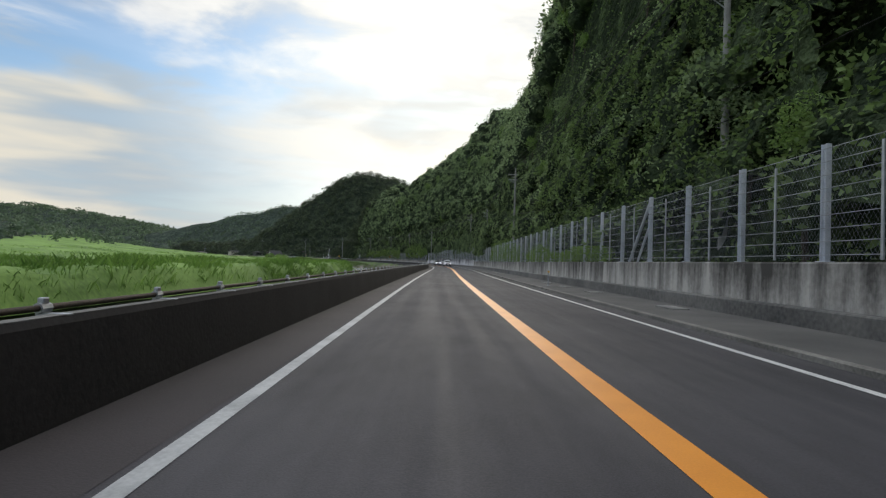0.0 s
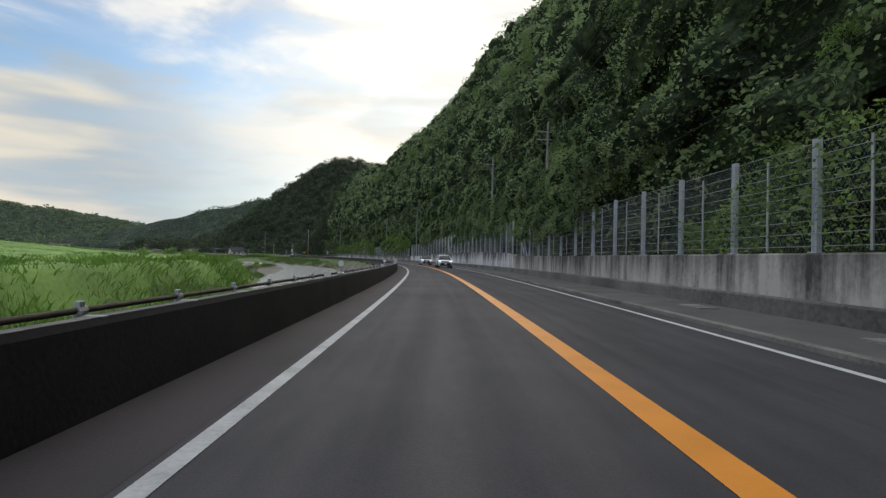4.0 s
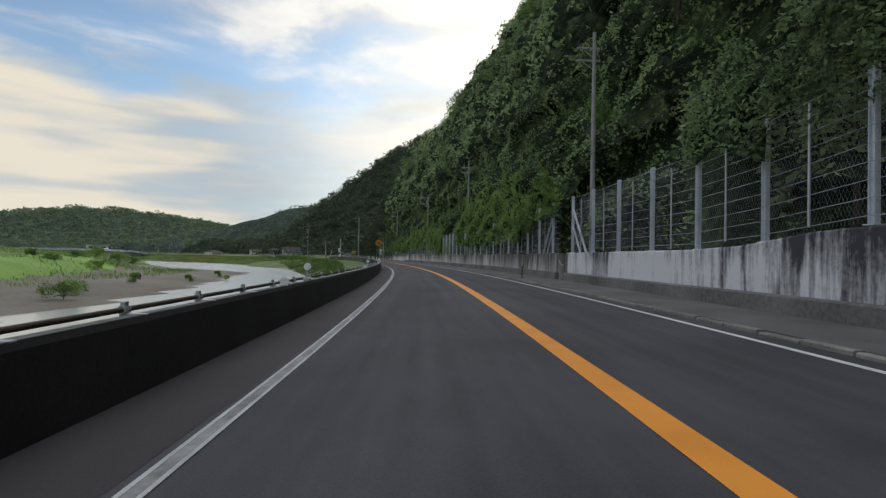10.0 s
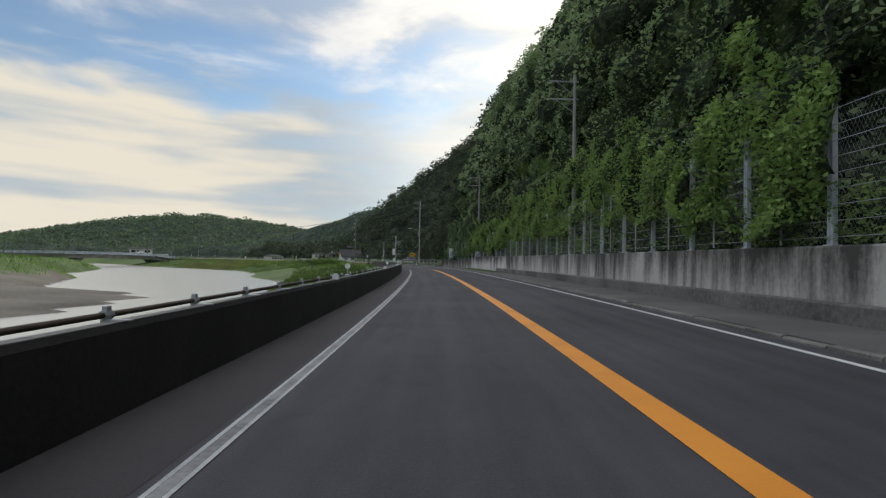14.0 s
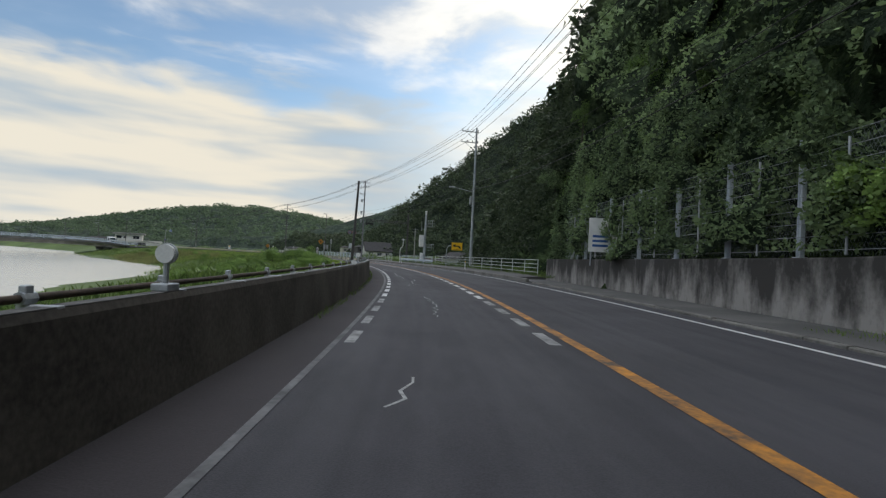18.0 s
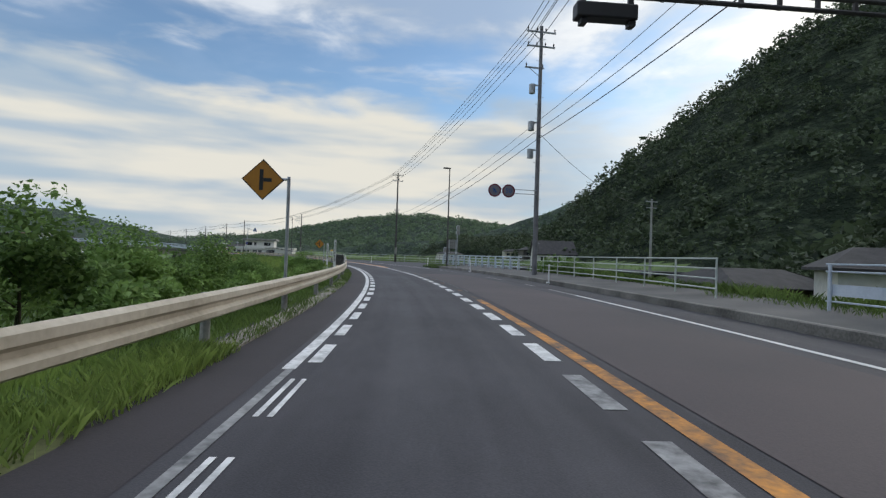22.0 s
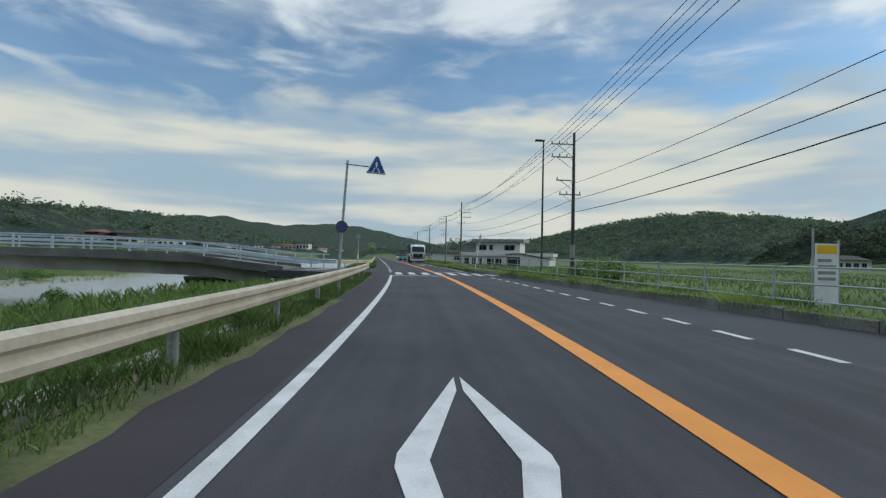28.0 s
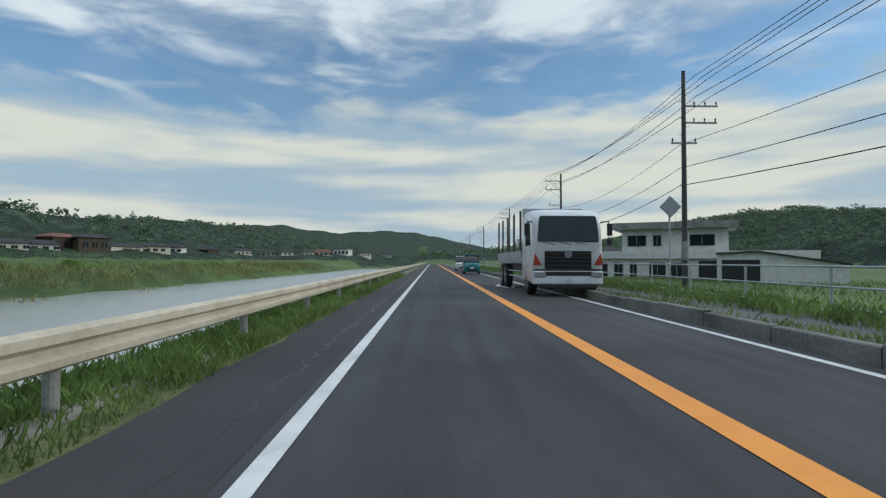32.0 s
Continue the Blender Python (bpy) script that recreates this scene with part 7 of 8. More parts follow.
diamond_sign(576.2, 7.8, 3.5, 0.46, 0.0, [], "grey back of a diamond road sign on a pole", 0, True)


def bar_text(g, x0, x1, z0, z1, rows, mat, y, vertical=False):
    """Plain bars in place of writing that cannot be read."""
    k = (z1 - z0) / rows
    for i in range(rows):
        w = x1 - (0.25 * (x1 - x0) if i == rows - 1 else 0)
        sign_plate(g, "text_bar", [(x0, z0 + k * i + k * 0.25), (w, z0 + k * i + k * 0.25), (w, z0 + k * i + k * 0.75), (x0, z0 + k * i + k * 0.75)], mat, y, 0.004)


# white marker posts at both ends of the small bridge
for s_m, d_m in ((422.1, -4.95), (437.3, -4.95)):
    g = thing("marker_post", place(s_m, d_m), "tall square white marker post with vertical writing", "marker post", "bridge marker posts")
    bm = bmesh.new()
    block(bm, -0.075, 0.075, -0.075, 0.075, -0.8, 2.0, 0.01)
    part("post", bm, M["signwhite"], g)
    bm = bmesh.new()
    block(bm, -0.085, 0.085, -0.085, 0.085, 2.0, 2.06, 0.02)
    part("cap", bm, M["steel"], g)
    for k in range(14):
        sign_plate(g, "text_bar", [(-0.035, 0.62 + 0.095 * k), (0.035, 0.62 + 0.095 * k), (0.035, 0.685 + 0.095 * k), (-0.035, 0.685 + 0.095 * k)], M["black"], -0.077, 0.004)

# curve board with the radius
g = thing("curve_board", place(374.1, 7.62, 0, -4), "yellow board with a black arrow and curve radius", "road sign")
sign_plate(g, "border", [(-0.66, 2.15), (0.66, 2.15), (0.66, 3.1), (-0.66, 3.1)], M["black"])
sign_plate(g, "plate", [(-0.64, 2.17), (0.64, 2.17), (0.64, 3.08), (-0.64, 3.08)], M["amber"], -0.052, 0.004)
arc = [(0.5 - 0.0, 2.42), (0.34, 2.66), (0.08, 2.74), (-0.18, 2.74), (-0.18, 2.6), (0.04, 2.6), (0.2, 2.54), (0.32, 2.36)]
sign_plate(g, "arrow", arc, M["black"], -0.058, 0.004)
sign_plate(g, "arrow_head", [(-0.54, 2.7), (-0.185, 2.92), (-0.185, 2.48)], M["black"], -0.058, 0.004)
lettering("R=200m", 0.2, M["black"], g, Matrix.Translation((-0.05, -0.06, 2.27)) @ Matrix.Rotation(radians(90), 4, "X"))
bm = bmesh.new()
tube(bm, (-1.2, 0.06, -0.5), (-1.2, 0.06, 2.1), 0.05, n=12)
pp = [(-1.2, 2.1), (-1.15, 2.4), (-1.0, 2.6), (-0.8, 2.68), (-0.5, 2.7)]
for (x0, z0), (x1, z1) in zip(pp, pp[1:]):
    tube(bm, (x0, 0.06, z0), (x1, 0.06, z1), 0.05, n=12)
part("pole", bm, M["steel"], g)

# round signs on the transformer pole
g = thing("speed_limit_sign", place(416.8, 7.0, 0.28, -3), "two round red-rimmed signs reading fifty and no overtaking", "road sign")
for x, txt in ((-1.77, "50"), (-2.63, "")):
    sign_plate(g, "rim", ring(28, 0.4, x, 5.0), M["redpaint"], -0.1)
    # white disc, greyed because the sun stands behind the sign
    sign_plate(g, "disc", ring(28, 0.31, x, 5.0), M["dulled"], -0.122, 0.004)
    if txt:
        lettering(txt, 0.38, M["bluepaint"], g, Matrix.Translation((x, -0.13, 5.0)) @ Matrix.Rotation(radians(90), 4, "X"))
    else:
        for o in ([(-0.08, -0.13), (-0.03, -0.13), (-0.03, 0.1), (-0.08, 0.1)], [(0.03, -0.14), (0.08, -0.14), (0.02, 0.12), (-0.02, 0.08)], [(-0.14, 0.12), (-0.11, 0.15), (0.15, -0.11), (0.12, -0.14)]):
            sign_plate(g, "symbol", [(x + a, 5.0 + b) for a, b in o], M["bluepaint"], -0.13 - 0.006 * (o[0][0] < -0.1), 0.004)
bm = bmesh.new()
for z in (4.88, 5.12):
    tube(bm, (-2.9, -0.06, z), (0.0, 0.0, z), 0.022, n=8)
part("arm", bm, M["steel"], g)

# crossing sign over the shoulder
g = thing("crossing_sign", place(512.1, -5.75, 0, 0) @ Matrix.Rotation(radians(3.4), 4, "Y"), "blue triangular crossing sign on an arm above a round sign", "road sign")
bm = bmesh.new()
tube(bm, (0, 0, -1.5), (0, 0, 5.95), 0.085, 0.06, 12)
tube(bm, (-0.1, 0, 5.75), (1.75, 0, 5.70), 0.035, n=8)
part("pole", bm, M["steel"], g)
sign_plate(g, "edge", [(0.95, 5.37), (1.95, 5.37), (1.52, 6.27), (1.38, 6.27)], M["signwhite"], -0.05)
sign_plate(g, "plate", [(1.0, 5.40), (1.9, 5.40), (1.5, 6.22), (1.4, 6.22)], M["bluepaint"], -0.072, 0.004)
sign_plate(g, "symbol", [(1.42, 5.70), (1.48, 5.70), (1.5, 5.90), (1.44, 6.03), (1.38, 5.90)], M["signwhite"], -0.08, 0.004)
for a in (-1, 1):
    sign_plate(g, "symbol", [(1.45 + 0.03 * a, 5.68), (1.45 + 0.1 * a, 5.68), (1.45 + 0.2 * a, 5.47), (1.45 + 0.13 * a, 5.47)], M["signwhite"], -0.08, 0.004)
sign_plate(g, "symbol", [(1.06, 5.42), (1.84, 5.42), (1.84, 5.45), (1.06, 5.45)], M["signwhite"], -0.08, 0.004)
sign_plate(g, "rim", ring(28, 0.3, -0.02, 2.6), M["redpaint"], -0.1)
sign_plate(g, "disc", ring(28, 0.23, -0.02, 2.6), M["bluepaint"], -0.122, 0.004)
sign_plate(g, "stroke", [(-0.2, 2.75), (-0.15, 2.8), (0.16, 2.45), (0.11, 2.4)], M["redpaint"], -0.13, 0.004)

# white notice board above the wall
g = thing("notice_board", place(340.5, 7.42, 1.5, -8), "white notice board with unreadable lines on the wall", "notice board")
sign_plate(g, "board", [(-0.75, 0.4), (0.75, 0.4), (0.75, 2.1), (-0.75, 2.1)], M["signwhite"])
bar_text(g, -0.55, 0.55, 0.6, 1.3, 3, M["bluepaint"], -0.052)
bm = bmesh.new()
for x in (-0.6, 0.6):
    tube(bm, (x, 0.03, -0.3), (x, 0.03, 2.0), 0.03, n=8)
part("posts", bm, M["steel"], g)


def small_delineator(s, d, base, label, top_mat, height=0.8, body=None):
    g = thing("delineator_post", place(s, d, base), label, "delineator", "roadside delineators")
    bm = bmesh.new()
    tube(bm, (0, 0, -0.1), (0, 0, height), 0.035, 0.03, 10)
    block(bm, -0.1, 0.1, -0.1, 0.1, -0.05, 0.02, 0.01)
    part("post", bm, body or M["signwhite"], g)
    bm = bmesh.new()
    disc(bm, (0, -0.035, height + 0.03), 0.055, 0.03, 16)
    part("reflector", bm, top_mat, g)
    return g


small_delineator(204.7, 4.55, 0.08, "black roadside post with a yellow reflector", M["amber"], 0.75, M["black"])
small_delineator(24.5, 4.6, 0.08, "steel roadside post with an orange reflector", M["amber"], 0.75, M["steel"])
small_delineator(160.6, 4.75, 0.08, "steel roadside post with an orange reflector", M["amber"], 0.75, M["steel"])
for s, d in ((323.0, 6.2), (365.5, 6.0), (392, 5.7), (411, 5.6), (426.5, 5.7), (441.5, 6.1), (462.0, 4.6), (476, 4.4), (488, 6.2)):
    small_delineator(s, d, 0.1 if s < 445 else -0.02, "white roadside post with a small reflector", M["amber"] if s < 400 else M["signwhite"])

# traffic monitoring mast, lamp post with bend, sensor arm
g = thing("monitoring_mast", place(389.3, 8.3, 0.1), "grey steel mast with baskets, white cabinets and camera", "mast")
bm = bmesh.new()
tube(bm, (0, 0, -0.4), (0, 0, 7.3), 0.22, 0.16, 16)
part("pole", bm, M["steel"], g)
bm = bmesh.new()
tube(bm, (0, 0, 7.3), (0, 0, 7.7), 0.12, 0.12, 12)
block(bm, -0.13, 0.13, -0.2, 0.15, 7.65, 7.85, 0.03)
part("camera_head", bm, M["signwhite"], g)
for x0, x1, z0, z1 in ((-0.85, -0.28, 2.6, 4.3), (-0.62, -0.24, 0.75, 1.7)):
    bm = bmesh.new()
    block(bm, x0, x1, -0.25, 0.25, z0, z1, 0.02)
    part("cabinet", bm, M["signwhite"], g, "white steel cabinet")
for z in (5.6, 2.1):
    bm = bmesh.new()
    block(bm, 0.1, 1.22, -0.56, 0.56, z - 0.03, z)
    basket = part("basket", bm, M["steel"], g, "grey steel service basket")
    for zz in (z + 0.45, z + 0.9):
        for a, b in (((0.2, -0.55), (1.2, -0.55)), ((1.2, -0.55), (1.2, 0.55)), ((1.2, 0.55), (0.2, 0.55))):
            bm = bmesh.new()
            tube(bm, (a[0], a[1], zz), (b[0], b[1], zz), 0.02, n=6)
            part("bar", bm, M["steel"], basket)
    for x in (0.2, 0.5, 0.85, 1.2):
        for y in (-0.55, 0.55):
            bm = bmesh.new()
            tube(bm, (x, y, z), (x, y, z + 0.9), 0.018, n=6)
            part("upright", bm, M["steel"], basket)
bm = bmesh.new()
tube(bm, (-0.6, 0, 4.9), (-0.6, 0, 6.3), 0.03, n=8)
tube(bm, (-0.6, 0, 5.2), (0, 0, 5.2), 0.02, n=6)
part("antenna", bm, M["steel"], g)
g = thing("bent_lamp_post", place(392.3, 5.5, 0.12) @ Matrix.Scale(0.86, 4), "slim white bent post with small lamps on top", "lamp post")
bm = bmesh.new()
pp = [(0, -0.4), (0, 2.3), (0.1, 2.6), (0.42, 2.95), (0.5, 3.2), (0.5, 4.3)]
for (x0, z0), (x1, z1) in zip(pp, pp[1:]):
    tube(bm, (x0, 0, z0), (x1, 0, z1), 0.05, n=12)
part("post", bm, M["signwhite"], g)
bm = bmesh.new()
block(bm, 0.2, 0.5, -0.1, 0.1, 4.0, 4.25, 0.04)
block(bm, 0.55, 0.8, -0.1, 0.1, 4.0, 4.2, 0.04)
part("lamps", bm, M["steel"], g)
g = thing("sensor_gantry", place(396.3, 7.9, 0.0), "dark pole with a long sensor arm over the road", "gantry")
bm = bmesh.new()
tube(bm, (0, 0, -0.8), (0, 0, 7.9), 0.17, 0.13, 14)
part("pole", bm, M["darkpole"], g)
bm = bmesh.new()
for z in (6.35, 6.6):
    tube(bm, (0.1, 0, z), (-6.9, 0, z), 0.05, n=8)
for k in range(9):
    block(bm, -6.8 + 0.8 * k, -6.72 + 0.8 * k, -0.03, 0.03, 6.3, 6.75)
part("arm", bm, M["darkpole"], g)
bm = bmesh.new()
block(bm, -6.9, -5.7, -0.15, 0.15, 5.85, 6.15, 0.03)
for x in (-6.8, -5.85):
    block(bm, x, x + 0.12, -0.1, 0.1, 5.75, 5.9)
    block(bm, x, x + 0.1, -0.04, 0.04, 6.1, 6.4)
part("sensor", bm, M["black"], g, "dark sensor box under the arm")

# mirrors, guide sign and stop board
def round_mirror(s, d, z, r, label, faces, turn_deg, base=0.0, back=False):
    g = thing("road_mirror", place(s, d, base, turn_deg), label, "mirror", "road mirrors")
    bm = bmesh.new()
    tube(bm, (0, 0, -1.0), (0, 0, z - base), 0.045, n=10)
    part("pole", bm, M["steel"], g)
    for dz in faces:
        sign_plate(g, "rim", ring(28, r, 0, z - base + dz), M["post"], -0.05, 0.05)
        sign_plate(g, "glass", ring(28, r * 0.9, 0, z - base + dz), M["cap"] if back else M["mirror"], -0.104, 0.004)
    return g


M["mirror"] = paint("mirror glass", (0.8, 0.82, 0.84), 0.03, 1.0)
round_mirror(432.8, 6.42, 3.85, 0.25, "double grey road mirror backs on a tall pole", (0, -0.42), 30, 0.1, True)
round_mirror(454.1, 12.8, 1.9, 0.4, "two round mirrors on a pole by the side road", (0.15, -0.7), 20, 0.0, True)
# This one faces the road; back=True paints its sky reflection as plain grey.
round_mirror(532.4, -5.95, 2.85, 0.17, "small round road mirror, its bright reflection painted grey, on a dark pole", (0,), -8, 0.0, True)
g = thing("guide_plate", place(532.4, -5.95, 0.0, -8), "small yellow and white notice below the mirror", "notice")
sign_plate(g, "plate", [(-0.08, 0.85), (0.08, 0.85), (0.08, 1.4), (-0.08, 1.4)], M["signwhite"], -0.06)
sign_plate(g, "band", [(-0.075, 1.2), (0.075, 1.2), (0.075, 1.38), (-0.075, 1.38)], M["amber"], -0.082, 0.004)
g = thing("guide_sign", place(440.2, 8.4, 0.0, 170), "grey back of a guide sign on two posts", "road sign")
bm = bmesh.new()
for x in (-0.35, 0.35):
    tube(bm, (x, 0.03, -0.5), (x, 0.03, 3.0), 0.045, n=10)
part("posts", bm, M["steel"], g)
for k in range(3):
    sign_plate(g, "panel", [(-0.6, 2.05 + 0.33 * k), (0.6, 2.05 + 0.33 * k), (0.6, 2.35 + 0.33 * k), (-0.6, 2.35 + 0.33 * k)], M["cap"])
g = thing("bus_stop_board", place(500.2, 9.6, -0.1, -6), "white bus stop board with a yellow top and bars", "bus stop")
bm = bmesh.new()
for x in (-0.36, 0.36):
    tube(bm, (x, 0.0, -0.5), (x, 0.0, 2.35 if x < 0 else 2.0), 0.03, n=8)
part("posts", bm, M["steel"], g)
sign_plate(g, "board", [(-0.33, 0.15), (0.33, 0.15), (0.33, 1.9), (-0.33, 1.9)], M["signwhite"])
sign_plate(g, "band", [(-0.28, 1.6), (0.28, 1.6), (0.28, 1.85), (-0.28, 1.85)], M["amber"], -0.052, 0.004)
bar_text(g, -0.25, 0.25, 0.8, 1.5, 4, M["cap"], -0.052)
g = thing("folded_banner", place(534.2, 4.9, 0.1), "leaning white pole with a furled grey banner", "banner")
bm = bmesh.new()
tube(bm, (0, 0, -0.3), (0.55, 0, 3.3), 0.035, n=10)
part("pole", bm, M["signwhite"], g)
bm = bmesh.new()
tube(bm, (0.42, 0, 2.5), (0.5, 0, 3.1), 0.06, 0.1, 8)
tube(bm, (0.5, 0, 3.1), (0.56, 0, 3.4), 0.1, 0.01, 8)
part("banner", bm, M["steel"], g)

# ---- vehicles ----
M["lamp"] = bpy.data.materials.new("lit headlamp")
M["lamp"].use_nodes = True
_b = M["lamp"].node_tree.nodes["Principled BSDF"]
_b.inputs["Base Color"].default_value = (0.8, 0.8, 0.85, 1)
_b.inputs["Emission Color"].default_value, _b.inputs["Emission Strength"].default_value = (0.85, 0.85, 1.0, 1), 1.6
M["clear"] = paint("clear lamp glass", (0.3, 0.32, 0.34), 0.08)
M["rim"] = paint("grey alloy", (0.35, 0.35, 0.37), 0.35, 0.8)
M["orange"] = paint("orange lamp", (0.38, 0.06, 0.025), 0.3)
# Grey-blue base colour puts the sky's reflection into the windscreen.
M["screen"] = paint("windscreen glass lightened for reflected sky", (0.07, 0.09, 0.105), 0.08)


def loft(sections, close=True):
    """Skins a row of cross-sections, each a list of points."""
    bm = bmesh.new()
    rows = [[bm.verts.new(p) for p in sec] for sec in sections]
    for a, b in zip(rows, rows[1:]):
        for i in range(len(a) - 1):
            bm.faces.new((a[i], a[i + 1], b[i + 1], b[i]))
    if close:
        bm.faces.new(rows[0])
        bm.faces.new(rows[-1][::-1])
    bmesh.ops.recalc_face_normals(bm, faces=bm.faces[:])
    for f in bm.faces:
        f.smooth = True
    return bm


def body_section(y, hw, z0, z1):
    h = z1 - z0
    half = [(0.0, z0), (0.86, z0), (0.97, z0 + 0.12 * h), (1.0, z0 + 0.42 * h), (0.985, z0 + 0.75 * h), (0.93, z0 + 0.93 * h), (0.8, z1), (0.4, z1 + 0.015), (0.0, z1 + 0.02)]
    return [(hw * a, y, z) for a, z in half] + [(-hw * a, y, z) for a, z in half[::-1][1:]]


def wheel(g, x, y, r, width):
    w = new("wheel")
    w.parent = g
    w.location = (x, y, r)
    sg = 1 if x > 0 else -1
    bm = bmesh.new()
    bmesh.ops.create_cone(bm, cap_ends=True, segments=28, radius1=r, radius2=r, depth=width, matrix=Matrix.Rotation(radians(90), 4, "Y"))
    bmesh.ops.bevel(bm, geom=[e for e in bm.edges if e.calc_face_angle(0) > 1], offset=0.03, segments=2, affect="EDGES")
    part("tyre", bm, M["tyre"], w)
    bm = bmesh.new()
    bmesh.ops.create_cone(bm, cap_ends=True, segments=24, radius1=r * 0.68, radius2=r * 0.66, depth=0.02, matrix=Matrix.Translation((sg * (width / 2 - 0.002), 0, 0)) @ Matrix.Rotation(radians(90), 4, "Y"))
    part("rim_well", bm, M["black"], w)
    bm = bmesh.new()
    for k in range(5):
        m = Matrix.Rotation(2 * math.pi * k / 5, 4, "X")
        block(bm, sg * (width / 2 + 0.004) - 0.012, sg * (width / 2 + 0.004) + 0.012, -0.045, 0.045, 0.03, r * 0.66, 0, m)
    bmesh.ops.create_cone(bm, cap_ends=True, segments=16, radius1=0.07, radius2=0.06, depth=0.03, matrix=Matrix.Translation((sg * (width / 2 + 0.006), 0, 0)) @ Matrix.Rotation(radians(90), 4, "Y"))
    part("rim", bm, M["rim"], w)


def plate(g, y, z):
    bm = bmesh.new()
    block(bm, -0.165, 0.165, y - 0.012, y, z - 0.082, z + 0.082, 0.004)
    p = part("number_plate", bm, M["signwhite"], g)
    for x0, x1, z0, z1 in ((-0.13, 0.13, -0.055, 0.02), (-0.08, 0.08, 0.035, 0.06)):
        bm = bmesh.new()
        block(bm, x0, x1, y - 0.017, y - 0.0125, z + z0, z + z1)
        part("plate_bar", bm, M["post"], p)


def car(name, s, d, label, L, Wd, H, roof_mat, scale_hood=1.0, paint_mat=None, clear=0.2):
    """A hatchback with its nose at s, facing against the direction of travel."""
    pm = paint_mat or M["car_white"]
    g = thing(name, place(s, d, 0.03), label, "car", "cars in the other lane")
    hw = Wd / 2
    sh = H * 0.64
    st = [(0.0, 0.62, 0.42, 0.60), (0.05, 0.8, 0.3, 0.68), (0.16, 0.93, clear + 0.06, 0.76), (0.4, 0.985, clear, 0.86), (0.8, 1.0, clear, 0.93), (1.25, 1.0, clear, 0.99), (2.0, 1.0, clear, 1.0), (L - 1.0, 1.0, clear, 1.03), (L - 0.35, 0.97, clear + 0.05, 1.02), (L - 0.06, 0.86, 0.36, 0.94), (L, 0.7, 0.45, 0.8)]
    part("body", loft([body_section(y, hw * a, z0, z1 * sh / 1.0 if z1 > 0.59 else z1) for y, a, z0, z1 in st]), pm, g)
    # cabin
    base = sh * 0.97
    cab = [(1.0 * scale_hood, 0.80, base, 0.79), (1.75 * scale_hood, 0.82, H - 0.12, 0.66), (2.15, 0.84, H - 0.02, 0.67), (2.9, 0.84, H, 0.67), (L - 1.15, 0.83, H - 0.06, 0.65), (L - 0.3, 0.8, base + 0.12, 0.72)]
    secs = []
    for y, wb, z, wt in cab:
        top = max(z, base + 0.01)
        half = [(0.0, base - 0.05), (wb, base - 0.05), (wb * 1.04, base + 0.02), (wt * 1.06 + 0.02, base + (top - base) * 0.86), (wt * 0.92, top - 0.012), (wt * 0.5, top), (0.0, top + 0.006)]
        secs.append([(hw * a / 0.93, y, q) for a, q in half] + [(-hw * a / 0.93, y, q) for a, q in half[::-1][1:]])
    bm = loft(secs)
    part("glasshouse", bm, M["glass"], g, "dark tinted glass")
    bm = bmesh.new()
    tops = [(y, wt * hw / 0.93, z) for y, wb, z, wt in cab[1:5]]
    rows = []
    for y, w, z in tops:
        rows.append([bm.verts.new((x * w, y, z + dz)) for x, dz in ((-1.0, -0.06), (-0.92, 0.004), (-0.5, 0.014), (0, 0.02), (0.5, 0.014), (0.92, 0.004), (1.0, -0.06))])
    for a, b in zip(rows, rows[1:]):
        for i in range(6):
            f = bm.faces.new((a[i], a[i + 1], b[i + 1], b[i]))
            f.smooth = True
    bmesh.ops.recalc_face_normals(bm, faces=bm.faces[:])
    bmesh.ops.solidify(bm, geom=bm.faces[:], thickness=0.02)
    part("roof", bm, roof_mat, g)
    for sg in (-1, 1):
        bm = bmesh.new()
        a = Vector((sg * hw * 0.88, cab[0][0] + 0.05, base + 0.02))
        b = Vector((sg * hw * 0.73, cab[1][0] + 0.05, cab[1][2] - 0.02))
        tube(bm, a, b, 0.045, 0.035, 8)
        part("windscreen_pillar", bm, pm, g)
        bm = bmesh.new()
        tube(bm, (sg * hw * 0.76, 2.95, H - 0.06), (sg * hw * 0.93, 2.9, base), 0.04, 0.04, 8)
        tube(bm, (sg * hw * 0.72, L - 1.2, H - 0.1), (sg * hw * 0.88, L - 0.45, base), 0.08, 0.1, 8)
        part("side_pillar", bm, pm, g)
        bm = bmesh.new()
        block(bm, sg * hw * 1.02 - 0.1, sg * hw * 1.02 + 0.1, cab[0][0] + 0.2, cab[0][0] + 0.34, base + 0.04, base + 0.18, 0.03)
        part("door_mirror", bm, pm if roof_mat is pm else M["black"], g)
        for y in (L * 0.2, L * 0.78):
            bm = bmesh.new()
            bmesh.ops.create_cone(bm, cap_ends=True, segments=28, radius1=0.42, radius2=0.42, depth=0.03, matrix=Matrix.Translation((sg * (hw - 0.006), y, 0.37)) @ Matrix.Rotation(radians(90), 4, "Y"))
            part("wheel_arch", bm, M["black"], g)
            wheel(g, sg * (hw - 0.1), y, 0.35, 0.24)
        bm = bmesh.new()
        prism(bm, [(sg * hw * 0.5, sh * 0.755), (sg * hw * 0.9, sh * 0.80), (sg * hw * 0.95, sh * 0.86), (sg * hw * 0.62, sh * 0.82)][:: sg], 0.02, 0.3)
        part("headlamp", bm, M["lamp"], g, "lit white headlamp")
        bm = bmesh.new()
        block(bm, sg * hw * 0.86, sg * hw * 0.9, 0.1, 0.2, 0.4, 0.62, 0.01)
        part("fog_vent", bm, M["black"], g)
    bm = bmesh.new()
